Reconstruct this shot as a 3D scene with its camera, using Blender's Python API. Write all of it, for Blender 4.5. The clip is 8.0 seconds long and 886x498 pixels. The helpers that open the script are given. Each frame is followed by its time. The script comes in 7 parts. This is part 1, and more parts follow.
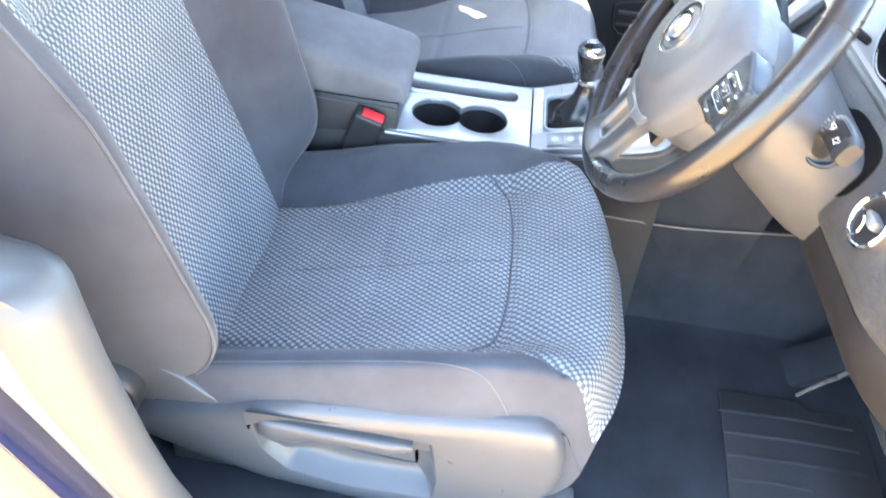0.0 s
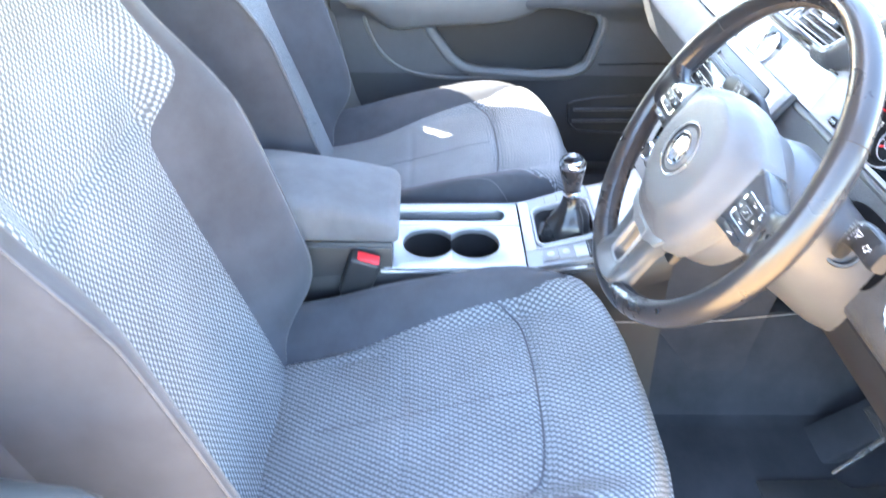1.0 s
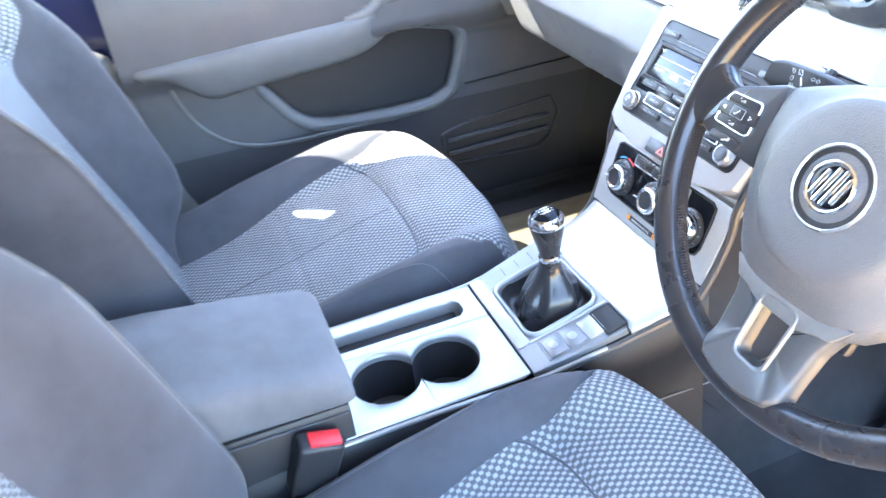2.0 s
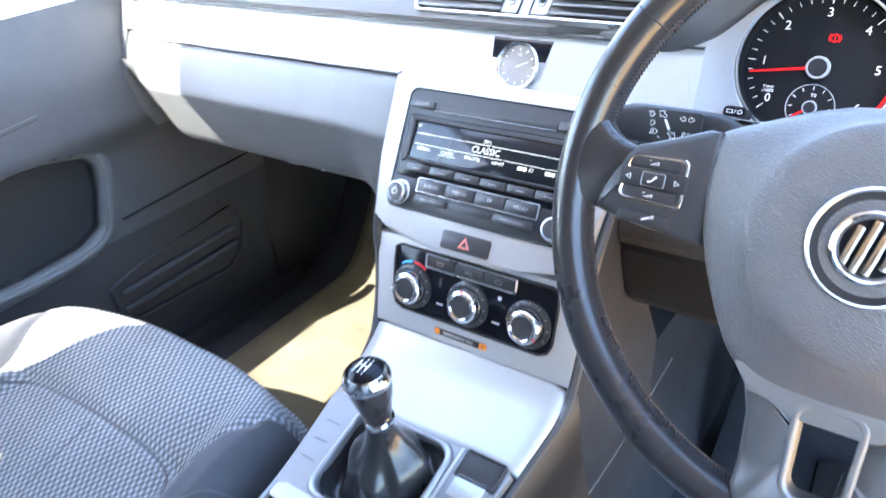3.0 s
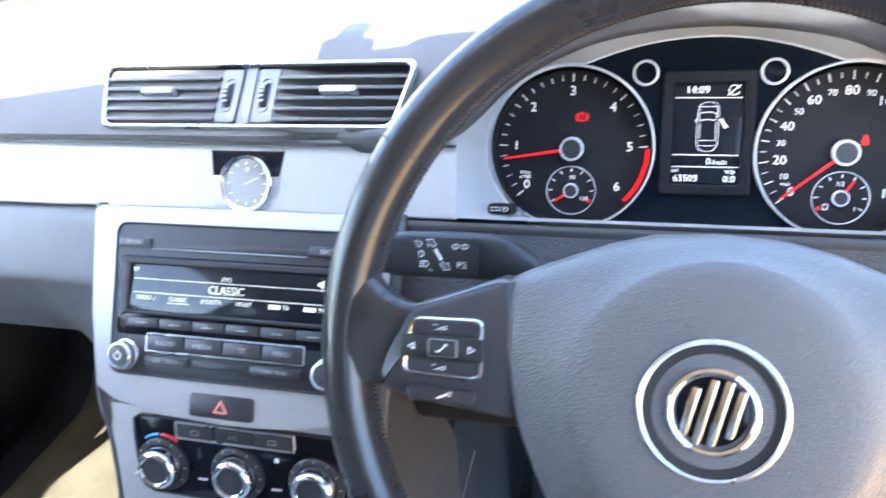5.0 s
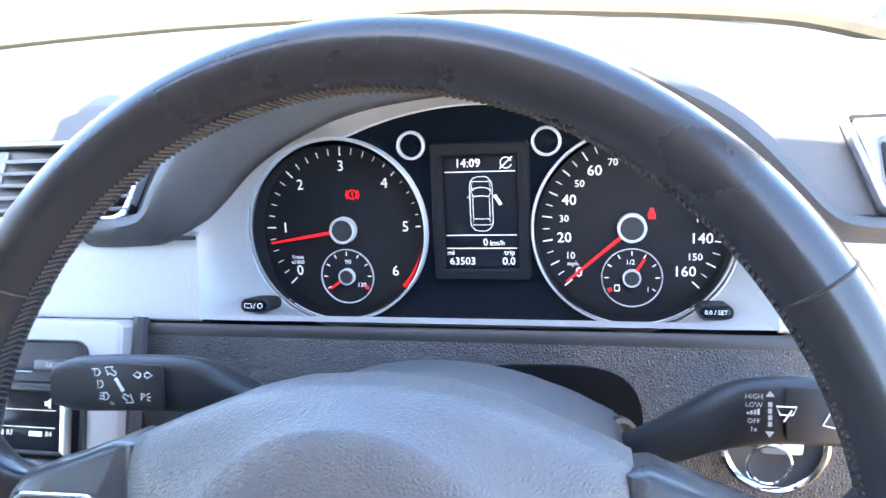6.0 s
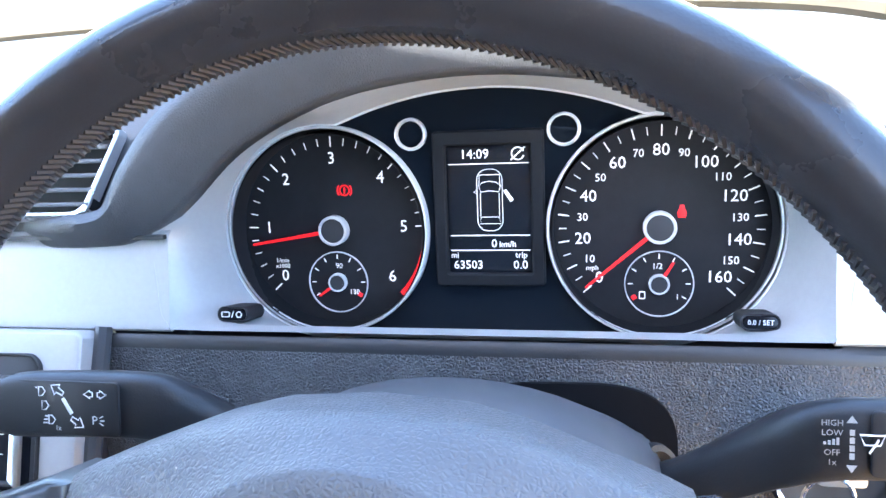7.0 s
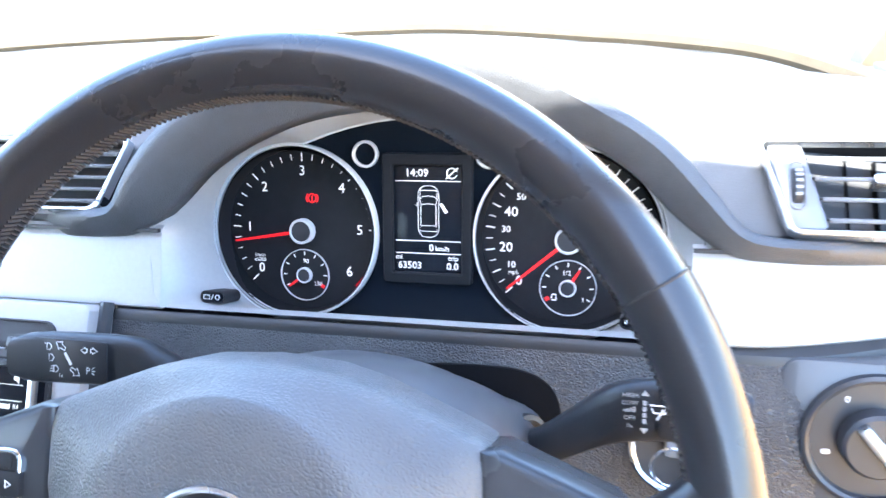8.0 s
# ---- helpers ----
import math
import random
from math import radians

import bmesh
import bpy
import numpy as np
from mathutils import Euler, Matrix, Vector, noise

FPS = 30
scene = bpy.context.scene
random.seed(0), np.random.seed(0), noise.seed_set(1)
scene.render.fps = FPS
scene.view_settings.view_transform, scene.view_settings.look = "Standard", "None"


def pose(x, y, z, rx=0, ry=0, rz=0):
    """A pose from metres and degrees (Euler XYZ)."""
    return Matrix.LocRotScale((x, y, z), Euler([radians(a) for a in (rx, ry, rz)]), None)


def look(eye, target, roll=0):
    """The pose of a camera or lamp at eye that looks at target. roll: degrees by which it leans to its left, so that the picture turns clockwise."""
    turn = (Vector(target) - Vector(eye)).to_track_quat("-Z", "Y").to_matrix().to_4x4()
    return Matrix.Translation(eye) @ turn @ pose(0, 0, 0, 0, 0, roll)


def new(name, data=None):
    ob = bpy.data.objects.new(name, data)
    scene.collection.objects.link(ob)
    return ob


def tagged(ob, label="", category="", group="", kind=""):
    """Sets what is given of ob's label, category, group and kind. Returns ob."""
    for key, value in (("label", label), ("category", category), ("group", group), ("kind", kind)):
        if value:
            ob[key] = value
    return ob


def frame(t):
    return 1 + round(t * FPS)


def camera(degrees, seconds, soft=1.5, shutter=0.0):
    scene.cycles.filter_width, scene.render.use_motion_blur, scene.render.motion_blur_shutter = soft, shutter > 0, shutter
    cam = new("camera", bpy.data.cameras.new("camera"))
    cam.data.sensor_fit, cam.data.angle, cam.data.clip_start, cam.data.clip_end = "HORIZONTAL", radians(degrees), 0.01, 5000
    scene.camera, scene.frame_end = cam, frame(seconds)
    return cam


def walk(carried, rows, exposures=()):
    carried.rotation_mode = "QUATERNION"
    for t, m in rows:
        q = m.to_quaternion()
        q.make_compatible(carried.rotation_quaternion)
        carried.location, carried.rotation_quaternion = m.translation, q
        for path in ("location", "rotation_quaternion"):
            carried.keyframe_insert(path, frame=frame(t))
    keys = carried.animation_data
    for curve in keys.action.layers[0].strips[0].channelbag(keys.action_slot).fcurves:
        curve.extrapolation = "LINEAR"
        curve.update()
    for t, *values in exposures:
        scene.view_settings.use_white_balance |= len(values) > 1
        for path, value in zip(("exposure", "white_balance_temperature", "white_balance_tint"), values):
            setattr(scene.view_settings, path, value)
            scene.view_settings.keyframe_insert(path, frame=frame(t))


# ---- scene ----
cam = camera(61.28, 8.0, shutter=0.25)
PATH = [
    (0, (1.1226, -0.2428, 1.2917), (-0.3602, -0.2813, -0.0499), 7.94),
    (0.1, (1.1270, -0.2420, 1.2970), (-0.3240, -0.2530, -0.0800), 7.60),
    (0.2, (1.1300, -0.2400, 1.2940), (-0.3110, -0.2360, -0.0930), 7.20),
    (0.3, (1.1320, -0.2450, 1.2970), (-0.2960, -0.2120, -0.1020), 7.10),
    (0.4, (1.1350, -0.2470, 1.2890), (-0.3060, -0.2020, -0.0960), 6.70),
    (0.5, (1.1395, -0.2504, 1.2838), (-0.3225, -0.1921, -0.0796), 6.56),
    (0.6, (1.1257, -0.2511, 1.2955), (-0.3493, -0.2036, -0.0543), 5.45),
    (0.8, (1.0950, -0.2940, 1.3220), (-0.4530, -0.2280, 0.0590), 3.60),
    (1, (1.0676, -0.3224, 1.3316), (-0.5647, -0.2692, 0.1772), 1.48),
    (1.2, (1.0229, -0.3497, 1.3309), (-0.6524, -0.2822, 0.2404), -0.42),
    (2.3, (0.5680, -0.4774, 1.2116), (-0.8808, 0.3245, 0.0900), -6.16),
    (2.5, (0.5135, -0.4893, 1.2062), (-0.8303, 0.5081, 0.1111), -6.14),
    (3, (0.3811, -0.4306, 1.1780), (-0.6965, 0.9057, 0.1518), -6.24),
    (3.5, (0.2518, -0.3537, 1.1898), (-0.5517, 1.1590, 0.1572), -6.29),
    (4, (0.2291, -0.3355, 1.1939), (-0.4324, 1.2405, 0.1551), -5.94),
    (4.5, (0.2518, -0.3424, 1.1901), (-0.3430, 1.2655, 0.1602), -5.97),
    (5, (0.3220, -0.3058, 1.1948), (-0.2045, 1.3405, 0.1885), -6.19),
    (5.2, (0.3575, -0.2753, 1.1959), (-0.1294, 1.3927, 0.2057), -6.21),
    (6.3, (0.4505, -0.1785, 1.1758), (0.0341, 1.5360, 0.2339), -6.91),
    (6.5, (0.4383, -0.1727, 1.1672), (0.0352, 1.5488, 0.2324), -6.69),
    (7, (0.4243, -0.1481, 1.1536), (0.0144, 1.5793, 0.2328), -6.44),
    (7.5, (0.4342, -0.1576, 1.1607), (-0.0036, 1.5636, 0.2409), -5.86),
    (8, (0.5027, -0.2098, 1.1876), (0.0069, 1.5033, 0.2822), -5.18),
]
EXPO = [(0.0, 4.42, 6950, 6), (0.6, 4.52, 6950, 6), (1.2, 4.65, 6350, 7), (2.4, 4.60, 6400, 8), (3.5, 4.03, 6250, 8), (5.0, 3.93, 6150, 8),
        (6.4, 3.85, 5850, 8), (7.2, 3.87, 5800, 8), (8.0, 3.95, 5950, 8)]
LIT = 0.05
PSEAT_X = -0.375
walk(cam, [(t, look(e, a, r)) for t, e, a, r in PATH],
     exposures=EXPO)

# ---- world, sun ----
SUN_DIR = Vector((0.25, 0.74, -1.0)).normalized()      # the way the sunlight travels
world = bpy.data.worlds.new("sky")
scene.world = world
world.use_nodes = True
wn, wl = world.node_tree.nodes, world.node_tree.links
sky = wn.new("ShaderNodeTexSky")
sky.sky_type = "NISHITA"
sky.sun_disc = False
sky.sun_elevation = math.asin(-SUN_DIR.z)
sky.sun_rotation = math.atan2(-SUN_DIR.x, -SUN_DIR.y)
sky.air_density, sky.dust_density, sky.ozone_density = 1.0, 1.2, 1.0
wl.new(sky.outputs[0], wn["Background"].inputs[0])
wn["Background"].inputs[1].default_value = 0.15
sun_data = bpy.data.lights.new("sun", "SUN")
sun_data.energy, sun_data.angle, sun_data.color = 3.0, radians(0.5), (1.0, 0.93, 0.80)
sun = new("sun", sun_data)
sun.matrix_world = look((0, 0, 0), SUN_DIR)

# ---- materials ----


def shader(name, color, rough=0.5, metal=0.0, spec=0.5, coat=0.0, emit=None, power=0.0, trans=0.0, ior=1.45):
    m = bpy.data.materials.new(name)
    m.use_nodes = True
    b = m.node_tree.nodes["Principled BSDF"]
    b.inputs["Base Color"].default_value = (*color, 1)
    b.inputs["Roughness"].default_value = rough
    b.inputs["Metallic"].default_value = metal
    b.inputs["Specular IOR Level"].default_value = spec
    b.inputs["Coat Weight"].default_value = coat
    b.inputs["Coat Roughness"].default_value = 0.05
    b.inputs["Transmission Weight"].default_value = trans
    b.inputs["IOR"].default_value = ior
    if emit:
        b.inputs["Emission Color"].default_value = (*emit, 1)
        b.inputs["Emission Strength"].default_value = power
    return m


def node(m, kind, **values):
    n = m.node_tree.nodes.new(kind)
    for key, value in values.items():
        n.inputs[key].default_value = value
    return n


def join(m, a, b):
    m.node_tree.links.new(a, b)


def mapped(m, uv=False):
    n = m.node_tree.nodes.new("ShaderNodeTexCoord")
    return n.outputs["UV" if uv else "Object"]


def relief(m, height, strength, distance):
    b = node(m, "ShaderNodeBump", Strength=strength, Distance=distance)
    join(m, height, b.inputs["Height"])
    join(m, b.outputs[0], m.node_tree.nodes["Principled BSDF"].inputs["Normal"])
    return b


def tint(m, factor, low, high, a=0.3, z=0.7):
    r = node(m, "ShaderNodeValToRGB")
    r.color_ramp.elements[0].position, r.color_ramp.elements[1].position = a, z
    r.color_ramp.elements[0].color, r.color_ramp.elements[1].color = (*low, 1), (*high, 1)
    join(m, factor, r.inputs[0])
    join(m, r.outputs[0], m.node_tree.nodes["Principled BSDF"].inputs["Base Color"])
    return r


def varied_rough(m, factor, low, high):
    r = node(m, "ShaderNodeMapRange", **{"To Min": low, "To Max": high})
    join(m, factor, r.inputs["Value"])
    join(m, r.outputs[0], m.node_tree.nodes["Principled BSDF"].inputs["Roughness"])


def grained(name, color, rough, cell=900.0, strength=0.35, depth=0.0004, spread=0.25, coat=0.0, spec=0.5, hide=False):
    """Moulded skin with a pebbled grain and faint dust."""
    m = shader(name, color, rough, spec=spec, coat=coat)
    co = mapped(m)
    v = node(m, "ShaderNodeTexVoronoi", Scale=cell)
    v.feature = "DISTANCE_TO_EDGE" if hide else "F1"
    if hide:                                               # creases wander like those of a hide
        w = node(m, "ShaderNodeTexNoise", Scale=cell * 0.7, Detail=2.0)
        join(m, co, w.inputs["Vector"])
        add = node(m, "ShaderNodeMixRGB")
        add.blend_type = "ADD"
        add.inputs[0].default_value = 0.35 / cell
        join(m, co, add.inputs[1])
        join(m, w.outputs["Color"], add.inputs[2])
        join(m, add.outputs[0], v.inputs["Vector"])
        soft = node(m, "ShaderNodeMapRange", **{"From Min": 0.0, "From Max": 0.34})
        soft.interpolation_type = "SMOOTHSTEP"
        join(m, v.outputs["Distance"], soft.inputs["Value"])
        relief(m, soft.outputs[0], strength, depth)
    else:
        join(m, co, v.inputs["Vector"])
        relief(m, v.outputs["Distance"], strength, depth)
    n = node(m, "ShaderNodeTexNoise", Scale=14.0, Detail=6.0, Roughness=0.65)
    join(m, co, n.inputs["Vector"])
    tint(m, n.outputs["Fac"], [c * (1 - spread) for c in color], [c * (1 + spread) for c in color])
    n2 = node(m, "ShaderNodeTexNoise", Scale=60.0, Detail=4.0)
    join(m, co, n2.inputs["Vector"])
    varied_rough(m, n2.outputs["Fac"], rough * 0.8, min(1, rough * 1.2))
    return m


def speckled(name, color, rough, scale=60.0, spread=0.12, metal=0.0, coat=0.0, bump=0.0, spec=0.5):
    m = shader(name, color, rough, metal, spec, coat)
    co = mapped(m)
    n = node(m, "ShaderNodeTexNoise", Scale=scale, Detail=5.0, Roughness=0.6)
    join(m, co, n.inputs["Vector"])
    tint(m, n.outputs["Fac"], [c * (1 - spread) for c in color], [min(1, c * (1 + spread)) for c in color])
    n2 = node(m, "ShaderNodeTexNoise", Scale=9.0, Detail=6.0)
    join(m, co, n2.inputs["Vector"])
    varied_rough(m, n2.outputs["Fac"], rough * 0.75, min(1, rough * 1.25))
    if bump:
        relief(m, n.outputs["Fac"], bump, 0.001)
    return m


def woven(name, dark, light):
    """Two-tone upholstery: soft raised oval stitches, staggered like a draughtboard."""
    m = shader(name, dark, 0.85, spec=0.25)
    co = mapped(m, True)
    wob = node(m, "ShaderNodeTexNoise", Scale=60.0, Detail=2.0)
    join(m, co, wob.inputs["Vector"])
    mixv = node(m, "ShaderNodeMixRGB")
    mixv.blend_type = "ADD"
    mixv.inputs[0].default_value = 0.0016
    join(m, co, mixv.inputs[1])
    join(m, wob.outputs["Color"], mixv.inputs[2])
    axes = node(m, "ShaderNodeSeparateXYZ")
    join(m, mixv.outputs[0], axes.inputs[0])
    waves = []
    for out, period in ((axes.outputs[0], 0.0086), (axes.outputs[1], 0.0125)):
        mul = node(m, "ShaderNodeMath")
        mul.operation = "MULTIPLY"
        mul.inputs[1].default_value = 2 * math.pi / period
        join(m, out, mul.inputs[0])
        s = node(m, "ShaderNodeMath")
        s.operation = "SINE"
        join(m, mul.outputs[0], s.inputs[0])
        waves.append(s.outputs[0])
    prod = node(m, "ShaderNodeMath")
    prod.operation = "MULTIPLY"
    join(m, waves[0], prod.inputs[0])
    join(m, waves[1], prod.inputs[1])
    lobes = node(m, "ShaderNodeMapRange", **{"From Min": -0.22, "From Max": 0.60})
    lobes.interpolation_type = "SMOOTHSTEP"
    join(m, prod.outputs[0], lobes.inputs["Value"])
    two = node(m, "ShaderNodeMixRGB")
    two.inputs[1].default_value, two.inputs[2].default_value = (*dark, 1), (*light, 1)
    join(m, lobes.outputs[0], two.inputs[0])
    n = node(m, "ShaderNodeTexNoise", Scale=7.0, Detail=6.0)
    join(m, co, n.inputs["Vector"])
    worn = node(m, "ShaderNodeMapRange", **{"From Min": 0.3, "From Max": 0.7, "To Min": 0.80, "To Max": 1.10})
    join(m, n.outputs["Fac"], worn.inputs["Value"])
    fine = node(m, "ShaderNodeTexNoise", Scale=900.0, Detail=2.0)
    join(m, co, fine.inputs["Vector"])
    grain = node(m, "ShaderNodeMapRange", **{"From Min": 0.3, "From Max": 0.7, "To Min": 0.85, "To Max": 1.15})
    join(m, fine.outputs["Fac"], grain.inputs["Value"])
    both = node(m, "ShaderNodeMath")
    both.operation = "MULTIPLY"
    join(m, worn.outputs[0], both.inputs[0])
    join(m, grain.outputs[0], both.inputs[1])
    mix = node(m, "ShaderNodeMixRGB")
    mix.blend_type = "MULTIPLY"
    mix.inputs[0].default_value = 1.0
    join(m, two.outputs[0], mix.inputs[1])
    join(m, both.outputs[0], mix.inputs[2])
    join(m, mix.outputs[0], m.node_tree.nodes["Principled BSDF"].inputs["Base Color"])
    relief(m, lobes.outputs[0], 0.15, 0.0010)
    return m


def cloth(name, color, scale=1400.0, spread=0.2, sheen=0.25):
    m = shader(name, color, 0.9, spec=0.2)
    co = mapped(m)
    n = node(m, "ShaderNodeTexNoise", Scale=scale, Detail=2.0)
    join(m, co, n.inputs["Vector"])
    n2 = node(m, "ShaderNodeTexNoise", Scale=11.0, Detail=6.0, Roughness=0.6)
    join(m, co, n2.inputs["Vector"])
    tint(m, n2.outputs["Fac"], [c * (1 - spread) for c in color], [c * (1 + spread) for c in color])
    relief(m, n.outputs["Fac"], 0.25, 0.0006)
    m.node_tree.nodes["Principled BSDF"].inputs["Sheen Weight"].default_value = sheen
    return m


PAD = grained("dash_skin", (0.052, 0.054, 0.060), 0.36, 520, 1.0, 0.0010, hide=True)
HOOD = grained("hood_skin", (0.058, 0.060, 0.065), 0.45, 620, 0.28, 0.0005, hide=True)
PAD_TOP = grained("dash_top_skin", (0.076, 0.076, 0.079), 0.50, 620, 0.16, spread=0.1, hide=True)
GREY_SKIN = grained("grey_skin", (0.120, 0.125, 0.132), 0.42, 560, 0.40, spread=0.1, hide=True)
DOOR = grained("door_plastic", (0.070, 0.073, 0.082), 0.45, 900, 0.10, spread=0.10)
SLAT = speckled("slat_paint", (0.12, 0.124, 0.132), 0.30, 60, 0.08)
TRIM = grained("trim_plastic", (0.060, 0.063, 0.070), 0.30, 900, 0.07, spread=0.08)
DOOR_LOW = grained("door_lower_plastic", (0.036, 0.038, 0.044), 0.45, 900, 0.10, spread=0.10)
DARK = grained("dark_plastic", (0.022, 0.023, 0.026), 0.42, 900, 0.10, spread=0.12)
PILLAR = grained("pillar_plastic", (0.088, 0.090, 0.090), 0.40, 900, 0.06, spread=0.06)
SEAT_TRIM = grained("seat_trim_plastic", (0.074, 0.076, 0.082), 0.30, 900, 0.06, spread=0.06)
GAP_SHADE = shader("painted_gap_shade", (0.004, 0.004, 0.005), 0.9, spec=0.1)
SOFT = speckled("soft_grey_paint", (0.075, 0.078, 0.086), 0.36, 40, 0.08)
BAG = grained("airbag_skin", (0.110, 0.112, 0.120), 0.36, 520, 0.50, 0.0005, 0.08, hide=True)
SILVER = speckled("silver_paint", (0.345, 0.352, 0.358), 0.34, 300, 0.03, 0.15)
SATIN = speckled("satin_metal", (0.55, 0.56, 0.57), 0.28, 200, 0.03, 0.9)
COLUMN_GREY = speckled("column_grey", (0.17, 0.175, 0.185), 0.35, 80, 0.05, 0.3)
SPOKE = speckled("spoke_silver", (0.19, 0.195, 0.20), 0.40, 200, 0.04, 0.35)
SPOKE_BLACK = speckled("spoke_black", (0.043, 0.045, 0.050), 0.28, 60, 0.08)
SPOKE_GREY = speckled("spoke_grey", (0.085, 0.087, 0.091), 0.42, 200, 0.04, 0.3)
SATIN_GREY = speckled("satin_grey", (0.30, 0.31, 0.32), 0.32, 200, 0.04, 0.6)
PLAIN_GREY = cloth("plain_grey_fabric", (0.075, 0.078, 0.088))
ARM_SKIN = cloth("armrest_cover", (0.125, 0.130, 0.142), sheen=0.1)
CHROME = shader("chrome", (0.82, 0.83, 0.84), 0.10, 1.0)
GLOSS = shader("piano_black", (0.006, 0.007, 0.010), 0.10, spec=0.22)
MATT = speckled("matt_black", (0.014, 0.014, 0.016), 0.55, 80, 0.1)
RADIO_BODY = speckled("radio_plastic", (0.020, 0.021, 0.024), 0.45, 60, 0.08, spec=0.35)
KEY = speckled("key_plastic", (0.030, 0.031, 0.035), 0.35, 60, 0.08)
BRIGHT = speckled("bright_ring", (0.62, 0.63, 0.64), 0.30, 200, 0.03, 0.25)
PANEL_BLACK = shader("panel_black", (0.0045, 0.007, 0.011), 0.18, spec=0.10)
DULL = speckled("dull_black", (0.009, 0.010, 0.012), 0.6, 80, 0.1, spec=0.12)
FACE = speckled("dial_face", (0.013, 0.0135, 0.016), 0.6, 90, 0.1, spec=0.2)
SCREEN = shader("screen_glass", (0.008, 0.010, 0.014), 0.12, spec=0.35)
PRINT = shader("white_print", (0.75, 0.75, 0.75), 0.6)
DIM_PRINT = shader("grey_print", (0.30, 0.31, 0.32), 0.6)
LIT_WHITE = shader("lit_white", (0.8, 0.8, 0.8), 0.6, emit=(1.0, 0.97, 0.93), power=LIT)
LIT_RED = shader("lit_red", (0.65, 0.01, 0.012), 0.6, emit=(1.0, 0.004, 0.008), power=LIT)
LIT_LCD = shader("lit_lcd", (0.7, 0.7, 0.6), 0.6, emit=(1.0, 0.98, 0.86), power=LIT * 0.8)
RED = speckled("red_plastic", (0.62, 0.03, 0.04), 0.35, 60, 0.08)
ORANGE = shader("orange_print", (0.80, 0.26, 0.03), 0.5)
BLUE = shader("blue_print", (0.03, 0.30, 0.70), 0.5)
PALE_RED = shader("pale_red", (0.70, 0.20, 0.16), 0.5)
WOVEN = woven("woven_fabric", (0.084, 0.092, 0.103), (0.275, 0.296, 0.320))
PLAIN = cloth("plain_fabric", (0.055, 0.058, 0.069), sheen=0.15)
THREAD = shader("thread", (0.026, 0.024, 0.027), 0.8)
CARPET = cloth("carpet_pile", (0.025, 0.027, 0.033), 700, 0.3, 0.04)
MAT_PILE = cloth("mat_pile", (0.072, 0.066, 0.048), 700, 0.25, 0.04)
RUBBER = grained("rubber", (0.036, 0.037, 0.040), 0.38, 260, 0.5, spread=0.15)
SEAL_GREY = speckled("grey_seal", (0.16, 0.155, 0.15), 0.6, 40, 0.12)
SEAL = speckled("brown_seal", (0.060, 0.048, 0.030), 0.6, 40, 0.15)
LINING = cloth("headlining", (0.26, 0.26, 0.255))
PAINT = shader("blue_paint", (0.010, 0.014, 0.055), 0.2, coat=1.0)
GLASS = shader("clear_glass", (1, 1, 1), 0.0, spec=0.0, trans=1.0, ior=1.01)
TINTED = shader("tinted_pane", (0.26, 0.28, 0.30), 0.02, trans=1.0, ior=1.05)
CLOCK_GLASS = shader("clock_glass", (0.38, 0.39, 0.41), 0.22, 0.85)
METAL = speckled("steel", (0.35, 0.35, 0.36), 0.35, 120, 0.2, 0.9)
PAVING = speckled("warm_paving", (0.68, 0.42, 0.18), 0.85, 5, 0.25, bump=0.4)


def leather():
    """Black rim leather, polished by use, with fine pores and a few scuffs."""
    m = shader("rim_leather", (0.014, 0.014, 0.016), 0.2, coat=0.25)
    co = mapped(m)
    v = node(m, "ShaderNodeTexVoronoi", Scale=700.0)
    join(m, co, v.inputs["Vector"])
    n = node(m, "ShaderNodeTexNoise", Scale=22.0, Detail=6.0, Roughness=0.6)
    join(m, co, n.inputs["Vector"])
    scuff = node(m, "ShaderNodeTexNoise", Scale=95.0, Detail=6.0, Roughness=0.75)
    join(m, co, scuff.inputs["Vector"])
    tint(m, scuff.outputs["Fac"], (0.020, 0.020, 0.023), (0.046, 0.044, 0.043), 0.60, 0.95)
    varied_rough(m, n.outputs["Fac"], 0.18, 0.40)
    add = node(m, "ShaderNodeMath")
    add.operation = "MULTIPLY_ADD"
    add.inputs[1].default_value = 0.6
    join(m, v.outputs["Distance"], add.inputs[0])
    join(m, n.outputs["Fac"], add.inputs[2])
    relief(m, add.outputs[0], 0.12, 0.0006)
    return m


LEATHER = leather()

# ---- building tools ----


def part(name, bm, material, parent=None, label="", angle=38):
    """Links a bmesh as one mesh object under a thing or a part."""
    bmesh.ops.remove_doubles(bm, verts=bm.verts, dist=1e-6)
    bmesh.ops.recalc_face_normals(bm, faces=bm.faces)
    limit = radians(angle)
    for f in bm.faces:
        f.smooth = True
    for e in bm.edges:
        if len(e.link_faces) == 2 and e.calc_face_angle(0) > limit:
            e.smooth = False
    me = bpy.data.meshes.new(name)
    bm.to_mesh(me)
    bm.free()
    me.materials.append(material)
    ob = new(name, me)
    ob.parent = parent
    if label:
        tagged(ob, label)
    return ob


def thing(name, label, category, at=(0, 0, 0), group="", kind=""):
    ob = new(name)
    ob.empty_display_size = 0.02
    ob.location = at
    tagged(ob, label, category, group, kind)
    return ob


def child(name, bm, material, parent, label="", angle=38):
    """A part built in world coordinates under a thing whose origin lies elsewhere."""
    ob = part(name, bm, material, parent, label, angle)
    base = parent.location if parent.parent is None else Vector((0, 0, 0))
    ob.matrix_parent_inverse = Matrix.Translation(-base)
    return ob


